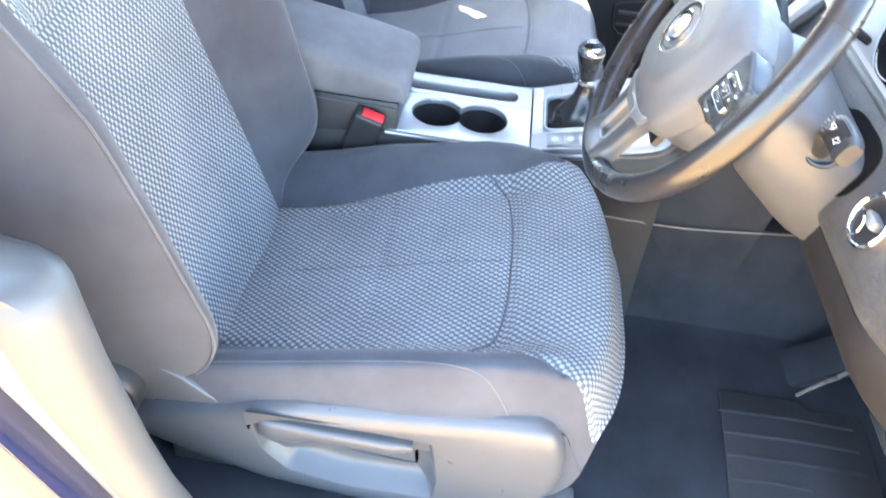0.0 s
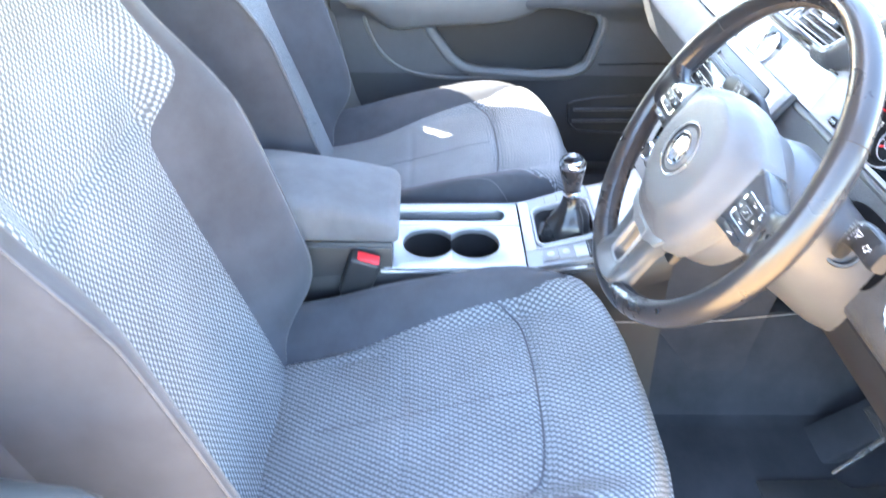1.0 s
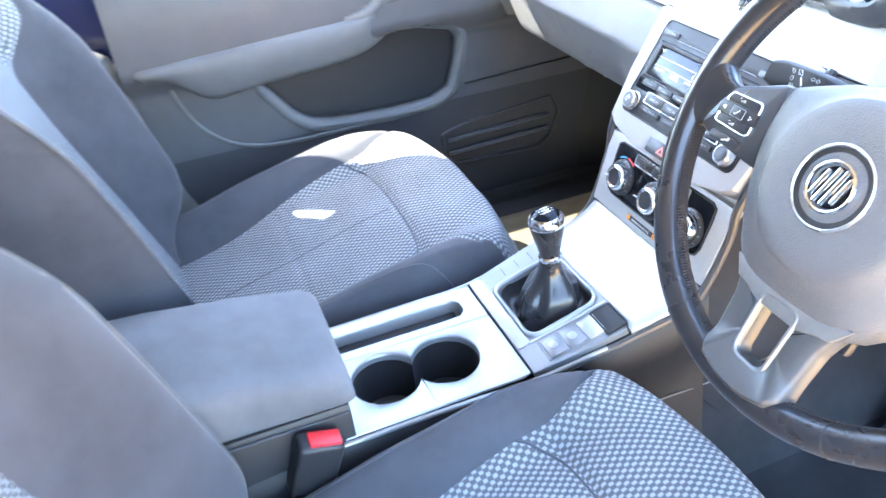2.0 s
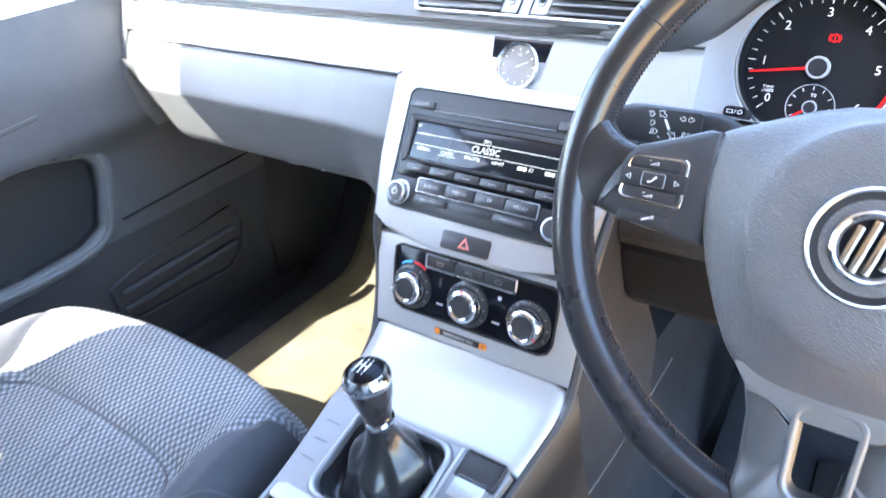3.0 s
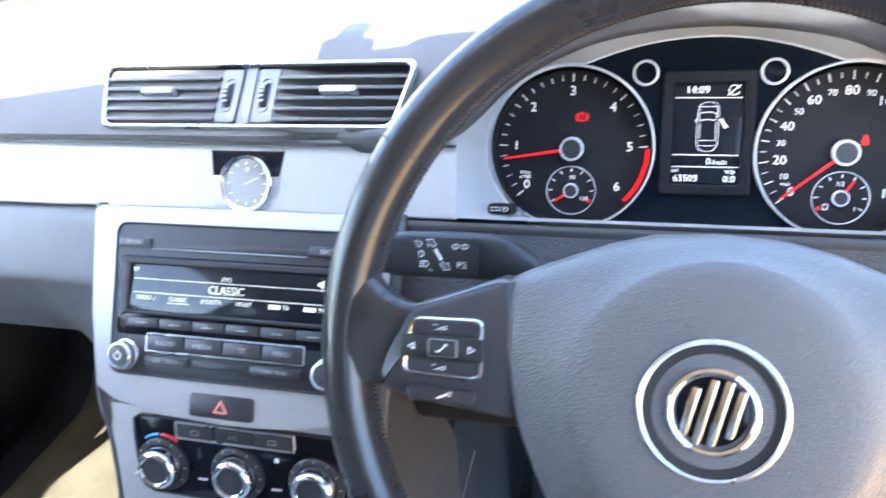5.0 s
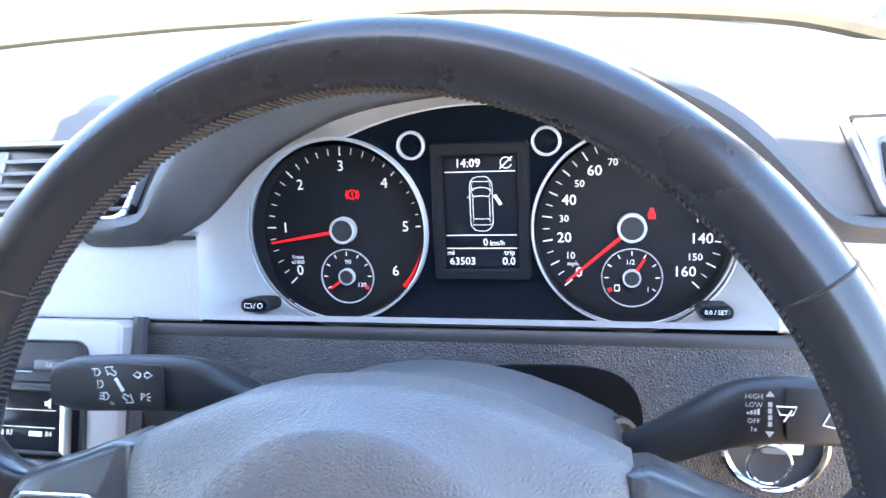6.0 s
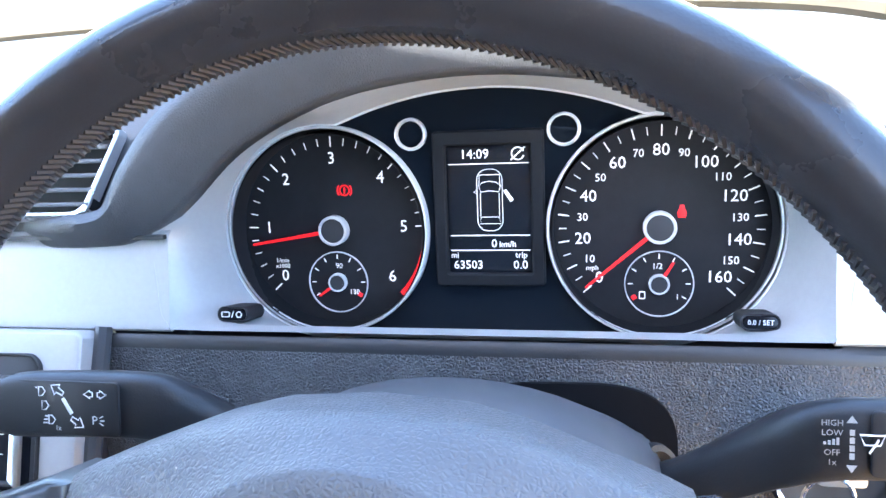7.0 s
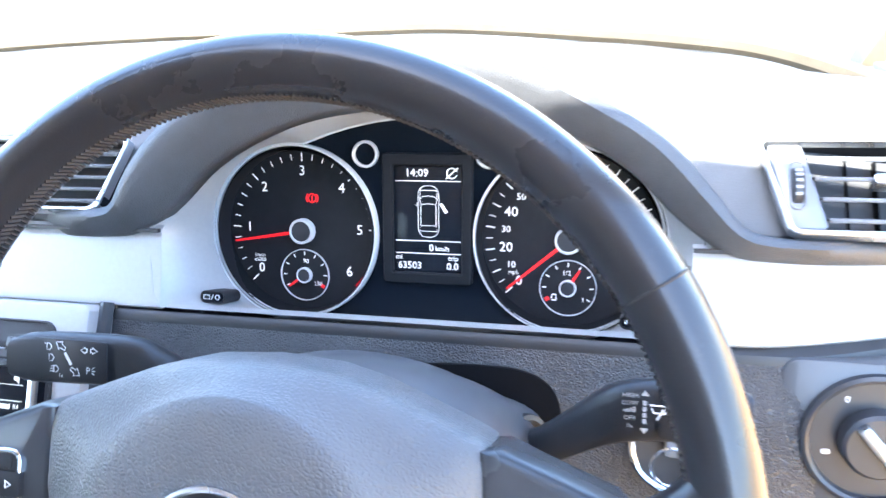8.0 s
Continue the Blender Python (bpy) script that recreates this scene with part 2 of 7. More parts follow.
def plane_frame(origin, up):
    """A frame whose x is the car's x, y runs up the surface and z comes out towards the cabin."""
    y = Vector(up).normalized()
    x = Vector((1, 0, 0))
    z = x.cross(y)
    m = Matrix((x, y, z)).transposed().to_4x4()
    m.translation = origin
    return m


def rrect(w, h, r, n=5, cx=0.0, cy=0.0):
    pts = []
    r = min(r, w / 2 - 1e-5, h / 2 - 1e-5)
    for sx, sy, a0 in ((1, 1, 0), (-1, 1, 90), (-1, -1, 180), (1, -1, 270)):
        for i in range(n + 1):
            a = radians(a0 + 90 * i / n)
            pts.append((cx + sx * (w / 2 - r) + r * math.cos(a), cy + sy * (h / 2 - r) + r * math.sin(a)))
    return pts


def disc_outline(r, n=32, cx=0.0, cy=0.0, a0=0.0, a1=360.0):
    full = abs(a1 - a0) >= 360
    return [(cx + r * math.cos(radians(a0 + (a1 - a0) * i / (n if full else n - 1))),
             cy + r * math.sin(radians(a0 + (a1 - a0) * i / (n if full else n - 1)))) for i in range(n)]


def scaled(outline, d):
    """The outline drawn in by d."""
    n = len(outline)
    out = []
    area = sum(outline[i][0] * outline[(i + 1) % n][1] - outline[(i + 1) % n][0] * outline[i][1] for i in range(n))
    s = 1 if area > 0 else -1
    for i in range(n):
        ax, ay = outline[i - 1]
        bx, by = outline[(i + 1) % n]
        tx, ty = bx - ax, by - ay
        k = math.hypot(tx, ty) or 1
        out.append((outline[i][0] - s * ty / k * d, outline[i][1] + s * tx / k * d))
    return out


def loops(bm, rows, closed=True, cap_a=False, cap_b=False, m=None):
    """A skin through rows of points."""
    vs = [[bm.verts.new(m @ Vector(p) if m else p) for p in row] for row in rows]
    n = len(vs[0])
    for a, b in zip(vs, vs[1:]):
        for i in range(n if closed else n - 1):
            j = (i + 1) % n
            bm.faces.new((a[i], a[j], b[j], b[i]))
    if cap_a:
        bm.faces.new(vs[0])
    if cap_b:
        bm.faces.new(list(reversed(vs[-1])))
    return vs


def slab(bm, m, outline, z0, z1, edge=0.0005):
    """An outline made solid between z0 and z1, with its front edge rounded."""
    e2 = scaled(outline, edge * 0.35)
    e3 = scaled(outline, edge)
    rows = [[(x, y, z0) for x, y in outline], [(x, y, z1 - edge) for x, y in outline],
            [(x, y, z1 - edge * 0.3) for x, y in e2], [(x, y, z1) for x, y in e3]]
    loops(bm, rows, True, True, True, m)
    return bm


def frame_ring(bm, m, outer, inner, z0, z1, edge=0.0005):
    """A rim between two outlines of as many points."""
    oi, ii = scaled(outer, edge), scaled(inner, -edge)
    rows = [[(x, y, z0) for x, y in inner], [(x, y, z1 - edge) for x, y in inner], [(x, y, z1) for x, y in ii],
            [(x, y, z1) for x, y in oi], [(x, y, z1 - edge) for x, y in outer], [(x, y, z0) for x, y in outer],
            [(x, y, z0) for x, y in inner]]
    loops(bm, rows, True, False, False, m)
    return bm


def lathe(bm, m, profile, n=40, shut=False):
    """Turns (radius, height) about the frame's z."""
    rows = [[(r * math.cos(2 * math.pi * i / n), r * math.sin(2 * math.pi * i / n), h) for i in range(n)] for r, h in profile]
    loops(bm, rows, True, shut and profile[0][0] > 1e-6, shut and profile[-1][0] > 1e-6, m)
    return bm


def block(bm, m, w, d, h, bevel=0.003, seg=2):
    """A box of w x d x h standing on the frame's origin, edges rounded."""
    r = bmesh.ops.create_cube(bm, size=1.0, matrix=m @ Matrix.Translation((0, 0, h / 2)) @ Matrix.Diagonal((w, d, h, 1)))
    es = {e for v in r["verts"] for e in v.link_edges}
    if bevel:
        bmesh.ops.bevel(bm, geom=list(es), offset=bevel, segments=seg, profile=0.6, affect="EDGES", clamp_overlap=True)
    return bm


def tube(bm, pts, radius, n=10, closed=False, flat=1.0):
    """A round bar along points; radius may be a list."""
    P = [Vector(p) for p in pts]
    k = len(P)
    rows = []
    ref = None
    for i in range(k):
        t = (P[(i + 1) % k] - P[i - 1]) if closed else (P[min(i + 1, k - 1)] - P[max(i - 1, 0)])
        t.normalize()
        if ref is None:
            ref = t.orthogonal().normalized()
        ref = (ref - t * ref.dot(t)).normalized()
        b = t.cross(ref)
        r = radius[i] if isinstance(radius, (list, tuple)) else radius
        rows.append([P[i] + ref * r * math.cos(2 * math.pi * j / n) + b * r * flat * math.sin(2 * math.pi * j / n) for j in range(n)])
    if closed:
        rows.append(rows[0])
    loops(bm, rows, True, not closed, not closed)
    return bm


def smooth_path(ctrl, n):
    """Catmull-Rom through control points."""
    c = [Vector(p) for p in ctrl]
    c = [c[0] * 2 - c[1]] + c + [c[-1] * 2 - c[-2]]
    out = []
    segs = len(c) - 3
    for k in range(n):
        u = k / (n - 1) * segs
        i = min(int(u), segs - 1)
        t = u - i
        a, b, d, e = c[i], c[i + 1], c[i + 2], c[i + 3]
        out.append(0.5 * ((2 * b) + (d - a) * t + (2 * a - 5 * b + 4 * d - e) * t * t + (3 * b - a - 3 * d + e) * t ** 3))
    return out


def words(text, size, m, material, parent, align="CENTER", lift=0.0002, name="lettering", wide=1.0):
    """Printed characters, standing lift above the frame's plane."""
    cu = bpy.data.curves.new("letters", "FONT")
    cu.body, cu.size, cu.align_x, cu.align_y = text, size, align, "CENTER"
    cu.resolution_u = 2
    ob = bpy.data.objects.new("letters", cu)
    scene.collection.objects.link(ob)
    me = bpy.data.meshes.new_from_object(ob.evaluated_get(bpy.context.evaluated_depsgraph_get()))
    bpy.data.objects.remove(ob)
    bpy.data.curves.remove(cu)
    me.transform(m @ Matrix.Translation((0, 0, lift)) @ Matrix.Diagonal((wide, 1, 1, 1)))
    me.materials.clear()
    me.materials.append(material)
    me.name = name
    ob = new(name, me)
    ob.parent = parent
    base = parent.location if parent.parent is None else Vector((0, 0, 0))
    ob.matrix_parent_inverse = Matrix.Translation(-base)
    return ob


def at(m, x, y, z=0.0, rz=0.0):
    return m @ pose(x, y, z, 0, 0, rz)

# ---- the large structure ----


def sheet(fn, nu, nv, bm=None, uv=None):
    """A grid skin: fn(u, v) gives the place for u, v in 0..1."""
    bm = bm or bmesh.new()
    vs = [[bm.verts.new(fn(i / nu, j / nv)) for j in range(nv + 1)] for i in range(nu + 1)]
    lay = bm.loops.layers.uv.verify() if uv else None
    for i in range(nu):
        for j in range(nv):
            f = bm.faces.new((vs[i][j], vs[i + 1][j], vs[i + 1][j + 1], vs[i][j + 1]))
            if uv:
                for l, (a, b) in zip(f.loops, ((i, j), (i + 1, j), (i + 1, j + 1), (i, j + 1))):
                    l[lay].uv = uv(a / nu, b / nv)
    return bm


def step(a, b, x):
    t = max(0.0, min(1.0, (x - a) / (b - a)))
    return t * t * (3 - 2 * t)


def floor_z(x, y):
    z = 0.33 + 0.52 * step(0.46, 0.88, y)
    z += 0.19 * (1 - step(0.09, 0.17, abs(x)))
    z += 0.10 * step(-0.60, -0.75, y)
    return min(z, 0.84)


def header_y(x):
    """Where the roof ends over the windscreen."""
    return -0.036 - 0.13 * max(0.0, 0.10 - x) - 0.10 * max(0.0, x - 0.15)


bm = bmesh.new()
bmesh.ops.create_grid(bm, x_segments=8, y_segments=8, size=900)
tagged(part("ground", bm, PAVING), "warm sunlit paving round the car", "ground", kind="structure")

bm = sheet(lambda u, v: (-0.76 + 1.47 * u, -1.7 + 2.6 * v, floor_z(-0.76 + 1.47 * u, -1.7 + 2.6 * v)), 110, 150)
tagged(part("floor", bm, CARPET), "dark carpet of the car's footwells and tunnel", "carpet", kind="structure")

bm = bmesh.new()
loops(bm, [[(x, header_y(x) if y > 0 else y, 1.40 + 0.03 * (1 - (x / 0.6) ** 2) - 0.10 * step(-1.3, -1.9, y) - 0.015 * step(-0.2, 0.03, y))
            for x in [-0.6 + 0.04 * k for k in range(31)]] for y in (0.040, -0.30, -0.5, -1.0, -1.5, -1.9)], False)
roof = part("ceiling", bm, LINING)
mod = roof.modifiers.new("thick", "SOLIDIFY")
mod.thickness, mod.offset = 0.03, 1
tagged(roof, "pale woven headlining under the car roof", "ceiling", kind="structure")

for side, nm in ((-1, "pillar_left"), (1, "pillar_right")):
    bm = bmesh.new()
    tube(bm, smooth_path([(side * 0.80, 0.86, 0.94), (side * 0.745, 0.43, 1.17), (side * 0.655, -0.02, 1.385)], 12), 0.045, 10, flat=0.7)
    tagged(part(nm, bm, LINING), "pale windscreen pillar trim", "pillar", kind="structure")
    bm = bmesh.new()
    tube(bm, [(side * 0.622, -0.02, 1.397), (side * 0.622, -0.9, 1.405), (side * 0.60, -1.7, 1.35)], 0.027, 10)
    tagged(part("roof_rail", bm, LINING), "pale trim along the roof edge", "trim", kind="structure")

def screen_point(u, v):
    x = (2 * u - 1) * (0.72 - 0.12 * v)
    top = header_y(x)
    y0, z0 = 0.93 - 0.16 * (2 * u - 1) ** 2, 0.955
    y1, z1 = top + 0.01, 1.415 - 0.02 * (2 * u - 1) ** 2
    return (x, y0 + (y1 - y0) * v, z0 + (z1 - z0) * v + 0.03 * math.sin(math.pi * v))


ws = part("windscreen", sheet(screen_point, 40, 24), GLASS)
ws.visible_shadow = False
tagged(ws, "clear windscreen glass", "windscreen", kind="structure")

bm = bmesh.new()
tube(bm, smooth_path([(-0.72, 0.50, 0.990), (-0.62, 0.63, 1.004), (-0.43, 0.725, 1.004), (-0.15, 0.765, 1.004), (0.08, 0.735, 1.008), (0.277, 0.660, 1.022), (0.453, 0.580, 1.025), (0.559, 0.513, 1.028), (0.617, 0.460, 1.028), (0.668, 0.370, 1.026), (0.70, 0.30, 1.020)], 70), 0.0085, 8)
tagged(part("windscreen_seal", bm, SEAL), "brown rubber seal at the foot of the windscreen", "seal", kind="structure")

# bonnet beyond the windscreen
bonnet = thing("bonnet", "dark blue painted car bonnet in sunlight", "bonnet", (0, 1.3, 0.95))
bm = sheet(lambda u, v: (-0.78 + 1.56 * u, 0.92 + 1.0 * v,
                         0.915 - 0.16 * v * v - 0.05 * v - 0.06 * (2 * u - 1) ** 2 + 0.012 * step(0.6, 0.75, abs(2 * u - 1))), 28, 16)
ob = child("skin", bm, PAINT, bonnet)
ob.modifiers.new("thick", "SOLIDIFY").thickness = 0.004
bm = bmesh.new()
block(bm, pose(0, 0.945, 0.865), 1.50, 0.07, 0.045, 0.01)
child("scuttle", bm, DARK, bonnet, "black plastic scuttle panel")

# plain closing walls behind the seats
bm = bmesh.new()
block(bm, pose(0, -1.75, 0.3), 1.4, 0.12, 0.72, 0.04, 3)
block(bm, pose(0, -1.45, 0.3), 1.4, 0.55, 0.28, 0.05, 3)
tagged(part("rear_bench", bm, PLAIN), "dark fabric rear bench seat", "bench", kind="structure")
for x, nm in ((-0.76, "wall_left"), (0.76, "wall_right")):
    bm = bmesh.new()
    block(bm, pose(x, -1.27, 0.25), 0.08, 1.10, 0.72, 0.02)
    tagged(part(nm, bm, TRIM), "dark rear door panel", "door panel", kind="structure")

# unseen dark wall, added to hold back the sky's reflection from behind
bm = bmesh.new()
block(bm, pose(0, -1.80, 0.95), 1.36, 0.05, 0.40, 0.01)
tagged(part("wall_rear", bm, PLAIN), "unseen dark wall added behind the bench to darken reflections", "wall", kind="structure")
# the panes' tint is an addition too: it dims sky mirrored in the radio display
for side, nm in ((-1, "rear_window_left"), (1, "rear_window_right")):
    bm = bmesh.new()
    loops(bm, [[(side * 0.735, y, 0.965), (side * 0.695, y, 1.20), (side * 0.635, y, 1.375)] for y in (-0.70, -1.10, -1.50, -1.80)], False)
    pane = part(nm, bm, TINTED)
    pane.modifiers.new("thick", "SOLIDIFY").thickness = 0.004
    pane.visible_shadow = False
    tagged(pane, "unseen rear side window, tint added to darken cabin reflections", "window", kind="structure")

# centre pillars
for side, nm in ((-1, "centre_pillar_left"), (1, "centre_pillar_right")):
    bm = bmesh.new()
    rows = []
    for z, y0, y1, x in ((0.30, -0.80, -0.40, 0.735), (0.45, -0.78, -0.460, 0.735), (0.54, -0.78, -0.493, 0.735), (0.62, -0.78, -0.514, 0.732), (0.74, -0.77, -0.536, 0.728),
                         (0.80, -0.76, -0.546, 0.722), (0.828, -0.76, -0.553, 0.716), (0.840, -0.76, -0.572, 0.716), (0.846, -0.755, -0.640, 0.722),
                         (0.88, -0.75, -0.665, 0.715), (1.0, -0.765, -0.665, 0.70), (1.2, -0.800, -0.645, 0.67), (1.40, -0.845, -0.62, 0.625)):
        rows.append([(side * (x + 0.045), y0, z), (side * (x - 0.015), y0 + 0.02, z), (side * (x - 0.03), (y0 + y1) / 2, z),
                     (side * (x - 0.02), y1 - 0.02, z), (side * (x - 0.006), y1 - 0.004, z), (side * (x + 0.010), y1, z), (side * (x + 0.045), y1 - 0.015, z)])
    loops(bm, rows, True, True, True)
    tagged(part(nm, bm, PILLAR, None, "", 75), "pale grey plastic door pillar trim", "pillar", kind="structure")
bm = bmesh.new()
loops(bm, [[(0.78 + dx, y, z) for y, z in ((-0.64, 0.95), (-0.60, 0.75), (-0.52, 0.55), (-0.42, 0.42), (-0.30, 0.36), (0.5, 0.35))]
           for dx in (0.0, 0.03, 0.035)] +
      [[(0.80, y - 0.04, z - 0.05) for y, z in ((-0.64, 0.95), (-0.60, 0.75), (-0.52, 0.55), (-0.42, 0.42), (-0.30, 0.36), (0.5, 0.35))]], False)
bpaint = part("body_side", bm, PAINT)
bpaint.modifiers.new("thick", "SOLIDIFY").thickness = 0.006
tagged(bpaint, "dark blue painted door opening of the car", "body panel", kind="structure")
bm = bmesh.new()
tube(bm, smooth_path([(0.765, -0.66, 0.98), (0.765, -0.61, 0.78), (0.765, -0.535, 0.58), (0.765, -0.44, 0.44), (0.765, -0.3, 0.375), (0.765, 0.5, 0.365)], 30), 0.016, 8)
tagged(part("door_seal", bm, SEAL_GREY), "grey rubber door seal", "seal", kind="structure")
bm = bmesh.new()
block(bm, pose(0.73, 0.10, 0.27), 0.09, 1.1, 0.085, 0.012)
tagged(part("sill", bm, DARK), "black plastic sill trim of the driver doorway", "sill", kind="structure")

# mirror at the top of the windscreen
mirror = thing("rear_view_mirror", "dark plastic rear-view mirror under the windscreen top", "mirror", (0.05, 0.04, 1.33))
bm = bmesh.new()
block(bm, pose(-0.008, 0.012, 1.350, 30), 0.042, 0.046, 0.035, 0.008, 3)
child("foot", bm, DARK, mirror)
bm = bmesh.new()
tube(bm, [(-0.008, 0.020, 1.372), (-0.008, 0.030, 1.398)], 0.012, 10)
child("stem", bm, DARK, mirror)
bm = bmesh.new()
tube(bm, [(0.0, 0.015, 1.352), (0.06, 0.035, 1.335)], 0.008, 8)
child("arm", bm, DARK, mirror)
bm = bmesh.new()
slab(bm, pose(0.155, 0.050, 1.315, 100, 0, 6), rrect(0.200, 0.060, 0.022, 8), -0.012, 0.012, 0.005)
head = child("housing", bm, DARK, mirror)
bm = bmesh.new()
slab(bm, pose(0.155, 0.050, 1.315, 100, 0, 6), rrect(0.186, 0.048, 0.018, 8), 0.0115, 0.0128, 0.0005)
child("mirror_glass", bm, CHROME, head, "silvered mirror glass")

# ---- dashboard ----
dash = thing("dashboard", "grey soft-skinned dashboard with silver trim strip", "dashboard", (0, 0.35, 0.9))


bm = bmesh.new()
prof = [(p.x, p.y) for p in [Vector((y, z, 0)) for y, z in [(0.95, 0.965), (0.80, 0.985), (0.62, 1.012), (0.45, 1.034), (0.34, 1.046), (0.29, 1.0475), (0.267, 1.044), (0.2475, 1.0305), (0.223, 1.0095), (0.203, 0.9925), (0.196, 0.985), (0.196, 0.980), (0.202, 0.9775)]]]
XS = [-0.74 + 1.48 * i / 148 for i in range(149)]
XS = sorted(set(XS + [0.15 + 0.0025 * i for i in range(169)]))
fine = []
for (ya, za), (yb, zb) in zip(prof, prof[1:]):
    n = 5 if 0.2 < ya < 0.35 else 1
    fine += [(ya + (yb - ya) * j / n, za + (zb - za) * j / n) for j in range(n)]
prof = fine + prof[-1:]


rows = []
for x in XS:
    end = step(0.56, 0.74, abs(x))
    row = []
    for y, z in prof:
        half = 0.180 * math.sqrt(max(0.0, 1 - max(0.0, (z - 0.965) / 0.0905) ** 2.2))      # room for the instruments
        k = step(0.006, 0.0, abs(x - 0.358) - half) if y < 0.31 else 0.0
        y2, z2 = y + (0.315 - y) * k, z + (1.040 - z) * k
        if y < 0.31 and k < 0.001:
            y2 += 0.010 * step(0.335, 0.285, abs(x - 0.358))
        row.append((x, y2 - 0.22 * end * step(0.5, 0.95, y) + 0.03 * end * (1 - step(0.2, 0.5, y)), z2 - 0.012 * end - 0.016 * step(0.45, 0.70, x) * step(0.31, 0.42, y)))
    rows.append(row)
loops(bm, rows, False)
pad = child("pad", bm, PAD_TOP, dash, "soft grey upper dash pad")

# silver strip, broken by the instruments
for x0, x1 in ((-0.705, 0.1800), (0.5360, 0.705)):
    bm, bm2 = bmesh.new(), bmesh.new()
    rows, rows2 = [], []
    for i in range(41):
        x = x0 + (x1 - x0) * i / 40
        e = 0.03 * step(0.56, 0.705, abs(x))
        rows.append([(x, 0.205 + e, 0.9785), (x, 0.2005 + e, 0.9765), (x, 0.1965 + e, 0.970), (x, 0.188 + e, 0.951), (x, 0.179 + e, 0.934), (x, 0.1765 + e, 0.928), (x, 0.178 + e, 0.9255), (x, 0.21 + e, 0.923)])
        rows2.append([(x, 0.1995 + e, 0.9785), (x, 0.1962 + e, 0.9795), (x, 0.1955 + e, 0.9772), (x, 0.1985 + e, 0.9762)])
    loops(bm, rows, False)
    child("trim_strip", bm, SILVER, dash, "brushed silver trim strip")
    loops(bm2, rows2, True, True, True)
    child("shadow_gap", bm2, DARK, dash)

# passenger side below the strip
GB = [(0.215, 0.922), (0.176, 0.9225), (0.171, 0.920), (0.167, 0.913), (0.149, 0.874), (0.1464, 0.8680), (0.1462, 0.8645), (0.1482, 0.8595),
      (0.162, 0.826), (0.176, 0.793), (0.182, 0.780), (0.190, 0.772), (0.26, 0.765), (0.42, 0.755)]


def glove_point(x, y, z):
    flare = step(-0.235, -0.128, x)                      # the pad runs down beside the centre stack
    y2 = y
    z2 = z
    if z < 0.87:
        k = (0.87 - z) / 0.12
        z2 = z - flare * 0.055 * min(1, k)
        y2 = y - flare * min(1, k) * (y - 0.095) * 0.75
    end = step(-0.58, -0.70, x)
    return (x, y2 + 0.035 * end, z2 + 0.02 * end * (1 if z < 0.87 else 0))


bm = bmesh.new()
rows = []
for i in range(45):
    x = -0.70 + (0.70 - 0.1335) * i / 44
    rows.append([glove_point(x, y, z) for y, z in GB])
loops(bm, rows, False, True, True)
child("glovebox_lid", bm, GREY_SKIN, dash, "smooth grey glovebox lid")
bm = bmesh.new()
block(bm, pose(-0.37, 0.200, 0.7670), 0.024, 0.012, 0.004, 0.0015)
child("footwell_lamp", bm, DIM_PRINT, dash, "small white lamp lens")
bm = bmesh.new()
lathe(bm, pose(-0.315, 0.197, 0.7705, 180), [(0.0, 0.0), (0.0025, 0.0), (0.003, 0.002), (0.0025, 0.003), (0, 0.003)], 12)
child("stud", bm, PRINT, dash, "small white stud")
# bulkhead under the dash
bm = bmesh.new()
loops(bm, [[(x, 0.30, 0.78), (x, 0.42, 0.74), (x, 0.60, 0.62), (x, 0.70, 0.50)] for x in (-0.74, -0.4, -0.13, 0.13, 0.4, 0.72)], False)
child("underside", bm, DARK, dash, "black lining under the dash")
# dash side ends
for s in (-1, 1):
    bm = bmesh.new()
    slab(bm, Matrix(((0, 0, s, 0), (1, 0, 0, 0), (0, 1, 0, 0), (0, 0, 0, 1))),
         [(0.205, 0.77), (0.19, 0.80), (0.178, 0.86), (0.20, 0.92), (0.225, 0.975), (0.245, 1.0), (0.30, 1.03), (0.5, 1.01), (0.5, 0.77)], 0.695, 0.727, 0.006)
    child("end_panel", bm, GREY_SKIN, dash, "grey end panel of the dash")

# driver side below the strip
KP = [(0.186, 0.905), (0.1795, 0.9212), (0.172, 0.918), (0.166, 0.905), (0.158, 0.885), (0.150, 0.862), (0.144, 0.842), (0.1405, 0.826), (0.1405, 0.814), (0.145, 0.804), (0.153, 0.799), (0.17, 0.797), (0.24, 0.797)]
bm = bmesh.new()
rows = []
for i in range(45):
    x = 0.133 + (0.70 - 0.133) * i / 44
    e = 0.03 * step(0.58, 0.70, x)
    rows.append([(x, y + e, z) for y, z in KP])
loops(bm, rows, False, True, True)
child("knee_panel", bm, PAD, dash, "dark grained panel below the instruments")
bm = bmesh.new()
mouth = []
for k in range(48):
    a = 2 * math.pi * k / 48
    mouth.append((0.402 + 0.061 * math.copysign(abs(math.cos(a)) ** 0.6, math.cos(a)), 0.874 + 0.036 * math.copysign(abs(math.sin(a)) ** 0.75, math.sin(a)) - 0.010 * (1 - math.cos(a)) * 0.3))


def knee_y(z):
    for (y0, z0), (y1, z1) in zip(KP[1:], KP[2:]):
        if z1 <= z <= z0:
            return y0 + (y1 - y0) * (z0 - z) / (z0 - z1)
    return KP[2][0]


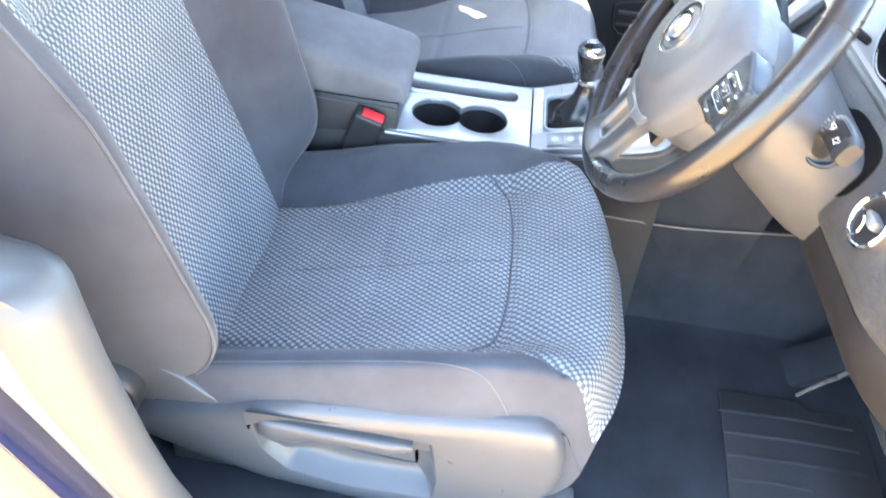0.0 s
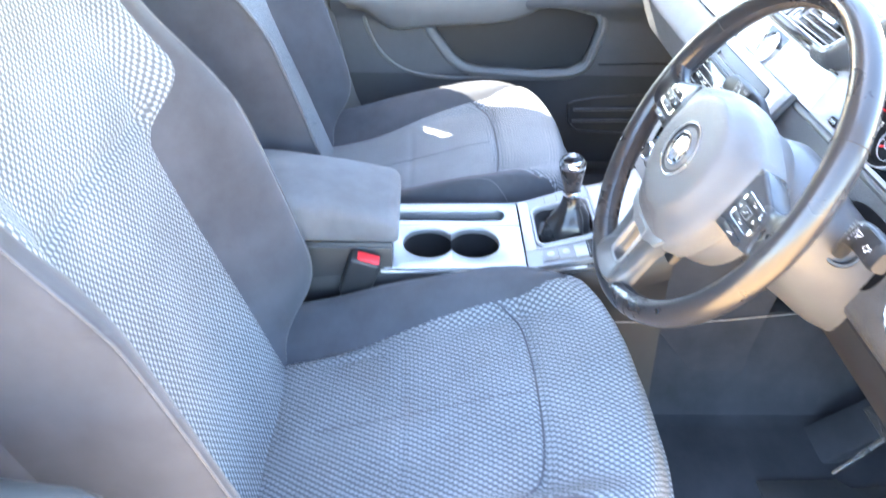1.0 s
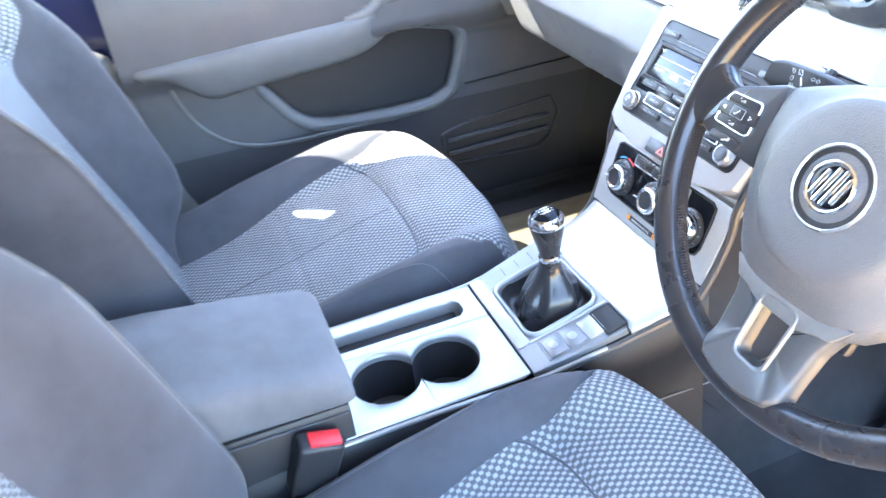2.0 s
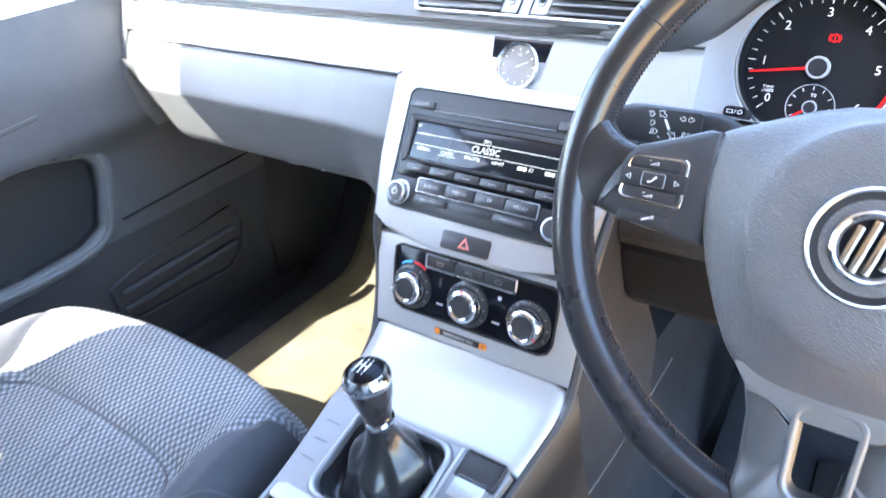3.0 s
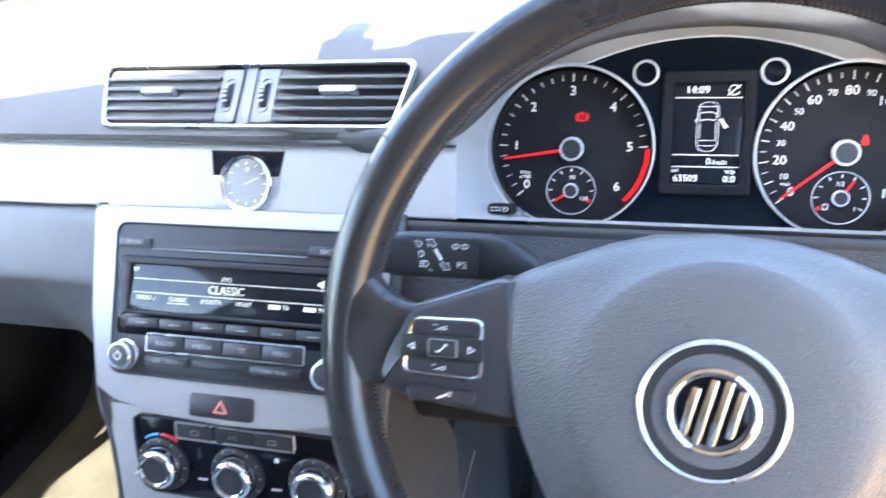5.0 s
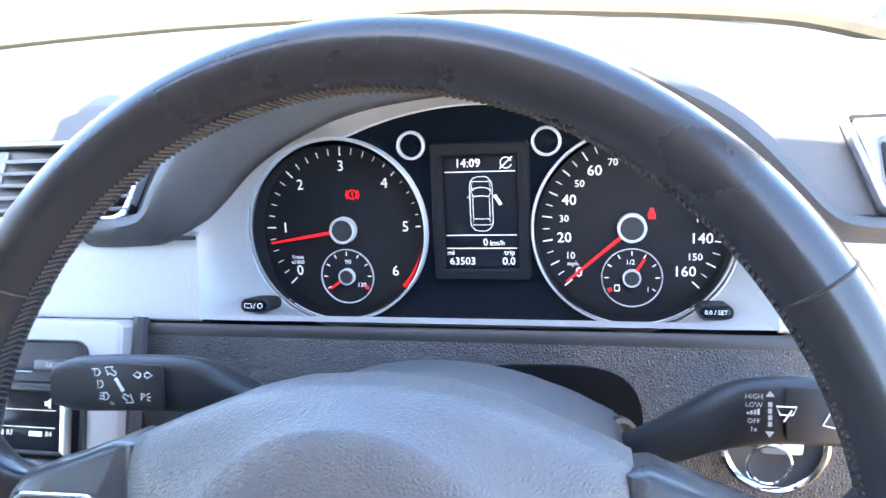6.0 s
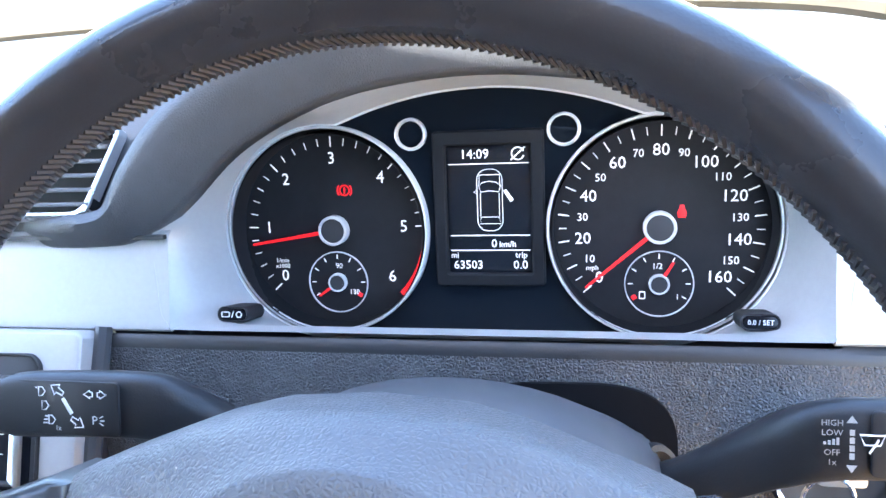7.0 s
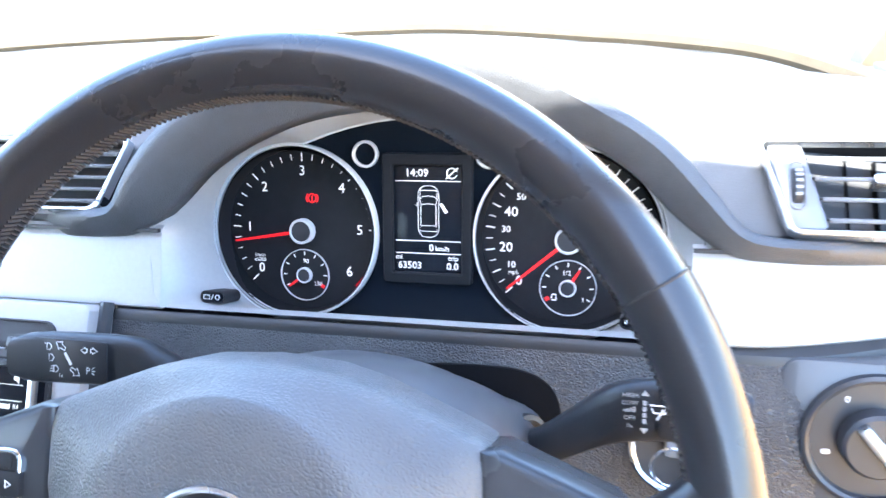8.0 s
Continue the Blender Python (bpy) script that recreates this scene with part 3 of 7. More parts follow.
# no hole is cut: a black sheet proud of the panel stands for deep shade
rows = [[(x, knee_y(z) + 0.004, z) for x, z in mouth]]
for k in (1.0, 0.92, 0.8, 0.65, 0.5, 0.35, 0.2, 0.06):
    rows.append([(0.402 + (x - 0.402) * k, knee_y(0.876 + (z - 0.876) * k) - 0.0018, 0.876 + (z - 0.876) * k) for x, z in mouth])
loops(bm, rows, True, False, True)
child("column_gap_shade", bm, GAP_SHADE, dash, "black sheet painted as the deep shade round the steering column")
bm = bmesh.new()
loops(bm, [[(x, (0.1900 if x > 0.55 else 0.1770) + 0.03 * step(0.58, 0.70, x), 0.9290 if x > 0.55 else 0.9245), (x, 0.1742 + 0.03 * step(0.58, 0.70, x), 0.9230), (x, 0.1725 + 0.03 * step(0.58, 0.70, x), 0.9200), (x, 0.1715 + 0.03 * step(0.58, 0.70, x), 0.9160), (x, 0.178 + 0.03 * step(0.58, 0.70, x), 0.912)] for x in [0.135 + 0.55 * i / 30 for i in range(31)]], True, True, True)
child("panel_roll", bm, DARK, dash, "smooth dark roll along the panel top")


bm = bmesh.new()
LB = [(0.160, 0.805), (0.152, 0.792), (0.156, 0.765), (0.170, 0.728), (0.188, 0.708), (0.215, 0.700), (0.42, 0.690)]
loops(bm, [[(x, y + 0.03 * step(0.58, 0.70, x), z) for y, z in LB] for x in [0.132 + 0.568 * i / 30 for i in range(31)]], False)
child("knee_bolster", bm, MATT, dash, "black grained padding under the column")

# ---- air vents ----
VENT = plane_frame((0, 0.2205, 1.0105), (0, 0.745, 0.667))


def air_vent(name, w_top, w_bot, h, cx, dial_side, slats=5, label="", rim=True, lean=None):
    t = thing(name, label, "air vent", VENT @ Vector((cx, 0, 0)), "dashboard air vents")
    half = h / 2
    skew = (w_top - w_bot) / 2
    lean = lean or dial_side                               # the side whose edge slants

    def outline(d):
        pts = [(cx + w_top / 2 - d, half - d), (cx - w_top / 2 + d, half - d), (cx - w_top / 2 + skew * (1 if lean > 0 else 0.15) + d, -half + d),
               (cx + w_top / 2 - skew * (1 if lean < 0 else 0.15) - d, -half + d)]
        out = []
        for i in range(4):
            a, b, c = Vector(pts[i - 1]), Vector(pts[i]), Vector(pts[(i + 1) % 4])
            r = max(0.0015, 0.007 - d)
            p, q = b + (a - b).normalized() * r, b + (c - b).normalized() * r
            for k in range(6):
                u = k / 5
                out.append(tuple((1 - u) ** 2 * p + 2 * u * (1 - u) * b + u * u * q))
        return out
    if rim:
        bm = bmesh.new()
        frame_ring(bm, VENT, outline(0.0), outline(0.0035), -0.006, 0.0022, 0.0008)
        child("surround", bm, SATIN, t, "satin silver surround")
    bm = bmesh.new()
    slab(bm, VENT, outline(0.001), -0.05, -0.032, 0.001)
    child("duct", bm, DULL, t)
    bm = bmesh.new()
    o = outline(0.003)
    loops(bm, [[(x, y, 0.0) for x, y in o], [(x, y, -0.04) for x, y in o]], True, False, False, VENT)
    child("throat", bm, DULL, t)
    inner = [p for p in outline(0.004)]
    x0b, x1b = min(p[0] for p in inner), max(p[0] for p in inner)
    strip = 0.020                                          # the column that holds the thumb wheel
    lo, hi = (x0b + strip, x1b) if dial_side < 0 else (x0b, x1b - strip)
    bm = bmesh.new()
    sx = x0b + strip / 2 if dial_side < 0 else x1b - strip / 2
    tilt = skew * 0.9 if lean * dial_side < 0 else 0.0
    slab(bm, VENT, [(x - tilt * lean * (y / h - 0.5), y) for x, y in rrect(strip - 0.001, h - 0.009, 0.003, 3, sx, 0)], -0.02, -0.0005, 0.001)
    sx += 0.5 * tilt * lean
    child("column", bm, COLUMN_GREY, t, "satin grey centre column")
    bm = bmesh.new()
    frame_ring(bm, at(VENT, sx, 0), rrect(0.0088, 0.0310, 0.0043, 6), rrect(0.0070, 0.0290, 0.0034, 6), -0.003, 0.0006, 0.0004)
    child("wheel_rim", bm, COLUMN_GREY, t)
    bm = bmesh.new()
    m = at(VENT, sx, 0, -0.006) @ pose(0, 0, 0, 0, 90, 0)
    lathe(bm, m, [(0.0, -0.003), (0.011, -0.003), (0.0125, -0.002), (0.0125, 0.002), (0.011, 0.003), (0, 0.003)], 28)
    wheel = child("thumb_wheel", bm, KEY, t, "ribbed grey thumb wheel")
    for k in range(5):
        a = radians(-36 + 18 * k)
        bm = bmesh.new()
        block(bm, at(VENT, sx, 0.0125 * math.sin(a), -0.006 + 0.0125 * math.cos(a)), 0.004, 0.0018, 0.0008, 0.0003, 1)
        child("rib", bm, SATIN_GREY, wheel)
    for k in range(slats):
        y = half - 0.0055 - (h - 0.011) * (k + 0.35) / slats
        dx = skew * (0.5 - y / h) if lean > 0 else 0
        dx2 = skew * (0.5 - y / h) if lean < 0 else 0
        bm = bmesh.new()
        m = at(VENT, (lo + dx + hi - dx2) / 2, y, -0.009) @ pose(0, 0, 0, 25)
        block(bm, m, hi - lo - dx - dx2, 0.0016, 0.0110, 0.0006, 1)
        sl = child("slat", bm, DULL, t)
        bm = bmesh.new()
        block(bm, m @ pose(0, 0, 0.0105), hi - lo - dx - dx2, 0.0026, 0.0022, 0.0009, 2)
        child("slat_edge", bm, SLAT, sl, "grey front edge")
    for k in range(6):
        bm = bmesh.new()
        block(bm, at(VENT, lo + (hi - lo) * (k + 0.7) / 6.4, 0, -0.026), 0.0012, h - 0.014, 0.012, 0.0004, 1)
        child("guide_vane", bm, DULL, t)
    bm = bmesh.new()
    slab(bm, at(VENT, (lo + hi) / 2, 0.002), rrect(0.030, 0.0065, 0.002, 4), -0.004, 0.007, 0.0015)
    child("tab", bm, SATIN if dial_side < 0 else SATIN_GREY, t, "small sliding vent tab")
    return t


air_vent("air_vent", 0.139, 0.128, 0.0575, -0.0715, 1, label="slatted grey dashboard air vent with silver surround", rim=False)
air_vent("air_vent", 0.139, 0.128, 0.0575, 0.0725, -1, label="slatted grey dashboard air vent with satin tab", rim=False)
air_vent("air_vent", 0.130, 0.096, 0.062, 0.634, -1, 4, "slatted driver side air vent with silver surround", True, 1)
air_vent("air_vent", 0.130, 0.096, 0.062, -0.634, 1, 4, "slatted passenger side air vent with silver surround", True, -1)

# one bright frame round the two middle vents
bm = bmesh.new()


def pair_outline(d):
    pts = [(0.1435 - d, 0.0300 - d), (-0.1425 + d, 0.0300 - d), (-0.1300 + d, -0.0300 + d), (0.1320 - d, -0.0300 + d)]
    out = []
    for i in range(4):
        a, b, c = Vector(pts[i - 1]), Vector(pts[i]), Vector(pts[(i + 1) % 4])
        p, q = b + (a - b).normalized() * 0.008, b + (c - b).normalized() * 0.008
        out += [tuple((1 - k / 6) ** 2 * p + 2 * k / 6 * (1 - k / 6) * b + (k / 6) ** 2 * q) for k in range(7)]
    return out


frame_ring(bm, VENT, pair_outline(0.0), pair_outline(0.0032), -0.006, 0.0024, 0.0009)
child("vent_frame", bm, SATIN, dash, "satin silver frame round the middle vents")
bm = bmesh.new()
slab(bm, at(VENT, 0.0005, 0), rrect(0.0130, 0.0510, 0.0015, 3), -0.02, -0.0012, 0.001)
child("vent_divider", bm, COLUMN_GREY, dash, "satin grey divider between the middle vents")

# ---- clock ----
CLK = plane_frame((0.003, 0.1866, 0.9472), (0, 0.447, 0.894))
clock = thing("dashboard_clock", "round analogue clock with chrome ring in silver strip", "clock", CLK.translation)
bm = bmesh.new()
slab(bm, CLK, [(-0.032, 0.026), (-0.029, -0.026), (0.026, -0.026), (0.034, 0.026)][::-1], -0.004, 0.0008, 0.0006)
child("mount", bm, SILVER, clock)
# shade under the overhang, laid over the silver mount as a black sheet
bm = bmesh.new()
slab(bm, CLK, [(-0.0325, 0.0265), (-0.0310, 0.006), (0.0290, 0.006), (0.0345, 0.0265)][::-1], -0.004, 0.0014, 0.0003)
child("panel", bm, GLOSS, clock, "black sheet standing for the shade at the top of the clock mount")
bm = bmesh.new()
lathe(bm, CLK, [(0.0215, 0.0), (0.0235, 0.002), (0.0235, 0.0042), (0.0222, 0.0055), (0.0205, 0.0045), (0.0198, 0.001)], 48)
child("bezel", bm, CHROME, clock, "chrome ring")
bm = bmesh.new()
lathe(bm, CLK, [(0.0, 0.0018), (0.0205, 0.0018)], 48)
child("face", bm, CLOCK_GLASS, clock, "silvery clock face")
for k in range(12):
    a = radians(30 * k)
    bm = bmesh.new()
    block(bm, at(CLK, 0.0165 * math.sin(a), 0.0165 * math.cos(a), 0.0018, -30 * k), 0.0007, 0.0026, 0.0003, 0.0, 1)
    child("hour_mark", bm, PRINT, clock)
words("12", 0.0045, at(CLK, 0.0005, 0.0112, 0.0019), PRINT, clock)
for a, l, w in ((66, 0.014, 0.0007), (64 + 2, 0.009, 0.0012)):
    bm = bmesh.new()
    block(bm, at(CLK, 0, 0, 0.0023, -a) @ pose(0, l / 2 - 0.002, 0), w, l, 0.0003, 0.0, 1)
    child("pointer", bm, PRINT, clock)

# ---- centre stack ----
RAD = plane_frame((0, 0.0925, 0.8135), (0, 0.532, 0.847))
CLI = plane_frame((0, 0.068, 0.705), (0, 0.302, 0.953))
stack = thing("centre_stack", "silver painted centre stack panel of the dashboard", "centre panel", (0, 0.1, 0.75))


bm = bmesh.new()
up = [(-0.1335, 0.136), (-0.128, 0.1405), (0.128, 0.1405), (0.1335, 0.136), (0.131, 0.05), (0.122, -0.012), (0.105, -0.0225), (0.06, -0.031), (0.0, -0.034), (-0.06, -0.031), (-0.105, -0.0225), (-0.122, -0.012), (-0.131, 0.05)][::-1]
slab(bm, RAD, up, -0.03, 0.004, 0.0025)
child("upper_panel", bm, SILVER, stack)
bm = bmesh.new()
lowp = [(-0.127, 0.077), (0.127, 0.077), (0.124, 0.03), (0.121, -0.0265), (-0.121, -0.0265), (-0.124, 0.03)][::-1]
slab(bm, CLI, lowp, -0.03, 0.0005, 0.0015)
child("climate_surround", bm, SILVER, stack)
bm = bmesh.new()
LOW = [(0.0605, 0.6788), (0.058, 0.676), (0.049, 0.667), (0.032, 0.658), (0.010, 0.652), (-0.020, 0.6445), (-0.028, 0.6425)]
rows = []
for i in range(17):
    u = -1 + 2 * i / 16
    rows.append([(u * (0.121 - 0.006 * step(0.06, -0.03, y)), y - 0.008 * step(0.8, 1.0, abs(u)) * 0, z - 0.004 * step(0.88, 1.0, abs(u))) for y, z in LOW])
loops(bm, rows, False)
lower = child("lower_panel", bm, SILVER, stack, "silver lower panel running into the console")
lower.modifiers.new("thick", "SOLIDIFY").thickness = 0.006
for s in (-1, 1):
    bm = bmesh.new()
    path = smooth_path([(s * 0.137, 0.173, 0.935), (s * 0.134, 0.13, 0.87), (s * 0.1285, 0.089, 0.795), (s * 0.1275, 0.082, 0.75), (s * 0.1245, 0.062, 0.69), (s * 0.122, 0.04, 0.66), (s * 0.114, -0.02, 0.637), (s * 0.104, -0.15, 0.606)], 40)
    tube(bm, [p + Vector((0, 0.004, -0.006)) for p in path], 0.0052, 8)
    child("side_moulding", bm, TRIM, stack, "dark moulding along the stack edge")
    bm = bmesh.new()
    loops(bm, [[p + Vector((-s * 0.002, 0.002, -0.006)) for p in path], [Vector((s * 0.128, p.y * 0.4 + 0.13, p.z - 0.10 - 0.35 * max(0, p.z - 0.7))) for p in path], [Vector((s * 0.135, p.y * 0.2 + 0.22, max(0.36, p.z - 0.32))) for p in path]], False)
    child("side_cheek", bm, CARPET, stack, "dark side of the centre stack")

# ---- car radio ----
radio = thing("car_radio", "black car radio with lit display and chrome knobs", "radio", RAD.translation)
bm = bmesh.new()
body = rrect(0.217, 0.127, 0.010, 6, 0.0, 0.0635)
slab(bm, RAD, body, -0.02, 0.0052, 0.001)
child("faceplate", bm, RADIO_BODY, radio, "dark grey radio faceplate")
bm = bmesh.new()
frame_ring(bm, RAD, body, rrect(0.2135, 0.1235, 0.0085, 6, 0.0, 0.0635), 0.004, 0.0062, 0.0006)
child("edge_band", bm, MATT, radio)
bm = bmesh.new()
slab(bm, RAD, rrect(0.207, 0.066, 0.004, 4, 0, 0.0665), 0.004, 0.0058, 0.0005)
child("display_surround", bm, GLOSS, radio, "gloss black display surround")
bm = bmesh.new()
frame_ring(bm, RAD, rrect(0.194, 0.047, 0.003, 4, 0, 0.0745), rrect(0.184, 0.038, 0.002, 4, 0, 0.0735), 0.005, 0.0085, 0.0012)
child("display_frame", bm, MATT, radio)
bm = bmesh.new()
DISP = at(RAD, 0, 0.0735, 0.0072) @ pose(0, 0, 0, -2.0) 
slab(bm, DISP, rrect(0.1845, 0.0385, 0.001, 2), -0.0012, 0.0, 0.0002)
child("display", bm, SCREEN, radio, "dark radio display with lit station names")
for s in (-1, 1):
    bm = bmesh.new()
    slab(bm, RAD, [(s * 0.0915, 0.093), (s * 0.0985, 0.099), (s * 0.0985, 0.049), (s * 0.0915, 0.055)][::s], 0.006, 0.0088, 0.0006)
    child("display_cheek", bm, SATIN if s > 0 else MATT, radio)
D = at(DISP, 0, -0.0735, 0.0001)
words("TP", 0.0052, at(D, -0.086, 0.0875), LIT_LCD, radio)
words("FM1", 0.0052, at(D, -0.001, 0.0835), LIT_LCD, radio)
words("CLASSIC", 0.0095, at(D, -0.001, 0.0745), LIT_LCD, radio, wide=0.92)
for k, s in enumerate(("RADIO 1", "CLASSIC", "SMOOTH", "HEART")):
    words(s, 0.0050, at(D, -0.0745 + 0.0300 * k, 0.0650), LIT_LCD, radio, wide=0.9)
for k, s in enumerate(("R3", "R4")):
    words(s, 0.0050, at(D, 0.0525 + 0.0300 * k, 0.0650), LIT_LCD, radio, wide=0.9)
    bm = bmesh.new()
    block(bm, at(D, 0.0425 + 0.0300 * k, 0.0650), 0.010, 0.0032, 0.0002, 0, 1)
    child("station_bar", bm, LIT_LCD, radio)
for y in (0.0805, 0.0692):
    bm = bmesh.new()
    block(bm, at(D, 0, y), 0.174, 0.0005, 0.0002, 0, 1)
    child("display_line", bm, LIT_LCD, radio)
bm = bmesh.new()
block(bm, at(D, -0.0445, 0.0618), 0.0205, 0.0005, 0.0002, 0, 1)
child("display_line", bm, LIT_LCD, radio)
bm = bmesh.new()
slab(bm, D, [(0.0785, 0.0865), (0.0785, 0.0835), (0.0805, 0.0835), (0.083, 0.0815), (0.083, 0.0885), (0.0805, 0.0865)], 0, 0.0003, 0.0001)
child("mute_sign", bm, LIT_LCD, radio)
# disc slot
bm = bmesh.new()
slab(bm, RAD, rrect(0.142, 0.0052, 0.001, 2, -0.003, 0.1085), 0.004, 0.0060, 0.0004)
slot = child("disc_slot", bm, MATT, radio, "black disc slot")
bm = bmesh.new()
block(bm, at(RAD, -0.003, 0.1055, 0.005), 0.140, 0.0012, 0.0016, 0.0005, 1)
child("slot_lip", bm, SATIN_GREY, radio)


def key(name, m, w, h, parent, text="", size=0.0045, mat=None, rise=0.0025, print_mat=None, label=""):
    bm = bmesh.new()
    slab(bm, m, rrect(w, h, min(w, h) * 0.18, 3), -0.002, rise, 0.0006)
    k = child(name, bm, mat or KEY, parent, label)
    if text:
        words(text, size, at(m, 0, 0, rise), print_mat or DIM_PRINT, k)
    return k


R = at(RAD, 0, 0, 0.0052)
key("key_sound", at(R, -0.089, 0.1105), 0.031, 0.0075, radio, "SOUND", 0.0048)
key("key_eject", at(R, 0.085, 0.1105), 0.032, 0.0075, radio, "EJECT", 0.0048)
for k in range(6):
    pk = key("preset_key", at(R, -0.0775 + 0.0308 * k, 0.0445), 0.0292, 0.0078, radio)
    bm = bmesh.new()
    block(bm, at(R, -0.0775 + 0.0308 * k, 0.0440, 0.0025), 0.010, 0.0007, 0.0002, 0, 1)
    child("mark", bm, DIM_PRINT, pk)
bm = bmesh.new()
frame_ring(bm, R, rrect(0.1430, 0.0155, 0.0015, 3, -0.002, 0.0285), rrect(0.1405, 0.0132, 0.0010, 3, -0.002, 0.0285), -0.001, 0.0015, 0.0004)
child("key_row_frame", bm, SATIN, radio, "thin satin frame round four keys")
for k, s in enumerate(("RADIO", "MEDIA", "TP", "MENU")):
    key("key_" + s.lower(), at(R, -0.0545 + 0.0351 * k, 0.0285), 0.0338, 0.0122, radio, s, 0.0058)
key("key_seek", at(R, -0.053, 0.0138), 0.040, 0.0075, radio, "< SEEK / TRACK >", 0.0040)
key("key_folder", at(R, 0.0455, 0.0138), 0.043, 0.0075, radio, "< SENS / FLDR >", 0.0040)
bm = bmesh.new()
slab(bm, R, rrect(0.050, 0.0060, 0.001, 2, -0.005, 0.0138), -0.001, 0.0006, 0.0003)
child("blank", bm, RADIO_BODY, radio)


def knob(name, m, r, h, parent, sign=False, ring=CHROME):
    bm = bmesh.new()
    lathe(bm, m, [(r * 1.12, 0), (r * 1.12, 0.002), (r, 0.003), (r * 0.98, h - 0.0015), (r * 0.90, h - 0.0003), (r * 0.80, h), (r * 0.76, h - 0.0006)], 40)
    k = child(name, bm, ring, parent, "satin chrome ringed knob")
    bm = bmesh.new()
    lathe(bm, m, [(r * 0.77, h - 0.002), (r * 0.77, h - 0.0004), (0.0, h + 0.0004)], 40)
    child("cap", bm, KEY, k)
    if sign:
        bm = bmesh.new()
        ring_o = disc_outline(r * 0.28, 20, 0, 0, 120, 420)
        tube(bm, [at(m, 0, 0, h + 0.0003) @ Vector((x, y, 0)) for x, y in ring_o], 0.0003, 4)
        block(bm, at(m, 0, r * 0.22, h), 0.0005, r * 0.34, 0.0006, 0, 1)
        child("power_sign", bm, PRINT, k)
    return k


knob("knob", at(R, -0.0925, 0.0165), 0.0115, 0.011, radio, True, SATIN)
knob("knob", at(R, 0.0905, 0.0165), 0.0115, 0.011, radio, False, SATIN)

# ---- hazard switch ----
hz = thing("hazard_switch", "black hazard light switch with red triangle", "switch", at(RAD, -0.001, -0.0205).translation)
bm = bmesh.new()
slab(bm, at(RAD, -0.001, -0.0185, 0.004), rrect(0.057, 0.019, 0.003, 4), -0.004, 0.0022, 0.0008)
child("rocker", bm, KEY, hz)
bm = bmesh.new()
tri_o = [(0.0, 0.0062), (-0.0068, -0.005), (0.0068, -0.005)]
tri_i = [(0.0, 0.0030), (-0.0040, -0.0035), (0.0040, -0.0035)]
frame_ring(bm, at(RAD, -0.001, -0.0185, 0.0062), tri_o, tri_i, 0, 0.0004, 0.0001)
child("triangle", bm, PALE_RED, hz, "pale red warning triangle")

# ---- climate control ----
clim = thing("climate_control", "gloss black heater control panel with three chrome dials", "heater control", CLI.translation)
bm = bmesh.new()
co = [(-0.0985, 0.0655), (-0.092, 0.0690), (0.092, 0.0690), (0.0985, 0.0655), (0.0995, 0.05), (0.098, 0.012), (0.094, 0.0025), (0.085, -0.0015), (-0.085, -0.0015), (-0.094, 0.0025), (-0.098, 0.012), (-0.0995, 0.05)][::-1]
slab(bm, CLI, co, -0.01, 0.0022, 0.0008)
child("panel", bm, GLOSS, clim)
bm = bmesh.new()
frame_ring(bm, CLI, scaled(co, -0.0018), scaled(co, 0.0006), -0.002, 0.0030, 0.0005)
child("edge_band", bm, MATT, clim)
C = at(CLI, 0, 0, 0.0022)
bm = bmesh.new()
frame_ring(bm, C, rrect(0.112, 0.0160, 0.0015, 3, -0.002, 0.0600), rrect(0.1085, 0.0125, 0.0010, 3, -0.002, 0.0600), -0.001, 0.0018, 0.0004)
child("key_row_frame", bm, SATIN, clim, "thin satin frame round three keys")
for k, s in enumerate(("", "A/C", "")):
    kk = key("climate_key", at(C, -0.038 + 0.036 * k, 0.0600), 0.0350, 0.0115, clim, s, 0.0058)
    if not s:
        bm = bmesh.new()
        frame_ring(bm, at(C, -0.038 + 0.036 * k, 0.0600, 0.0026), rrect(0.008, 0.0045, 0.0015, 2), rrect(0.0066, 0.0031, 0.001, 2), 0, 0.0003, 0.0001)
        child("sign", bm, DIM_PRINT, kk)
for k in range(3):
    x = (-0.0725, -0.0005, 0.0715)[k]
    m = at(C, x, 0.0265)
    bm = bmesh.new()
    lathe(bm, m, [(0.0245, -0.001), (0.0245, 0.003), (0.0225, 0.0045), (0.019, 0.0045)], 44)
    base = child("dial_base", bm, KEY, clim, "black scale ring")
    for j in range(9):
        a = radians(-120 + 30 * j)
        bm = bmesh.new()
        block(bm, at(m, 0.0225 * math.sin(a), 0.0225 * math.cos(a), 0.0040, -math.degrees(a)), 0.0008, 0.0024, 0.0008, 0, 1)
        child("mark", bm, DIM_PRINT, base)
    bm = bmesh.new()
    lathe(bm, m, [(0.0185, 0.003), (0.0180, 0.011), (0.0172, 0.0140), (0.0155, 0.0158), (0.0132, 0.0162), (0.0118, 0.0150)], 44)
    d = child("dial_ring", bm, CHROME, clim, "chrome dial ring")
    bm = bmesh.new()
    lathe(bm, m, [(0.0120, 0.0130), (0.0120, 0.0146), (0.0, 0.0150)], 44)
    child("dial_cap", bm, KEY, d)
    bm = bmesh.new()
    a = radians((-100, 0, 120)[k])
    block(bm, at(m, 0.0172 * math.sin(a), 0.0172 * math.cos(a), 0.0155, -math.degrees(a)), 0.0014, 0.0034, 0.0006, 0, 1)
    child("pointer", bm, RED if k else PRINT, d)
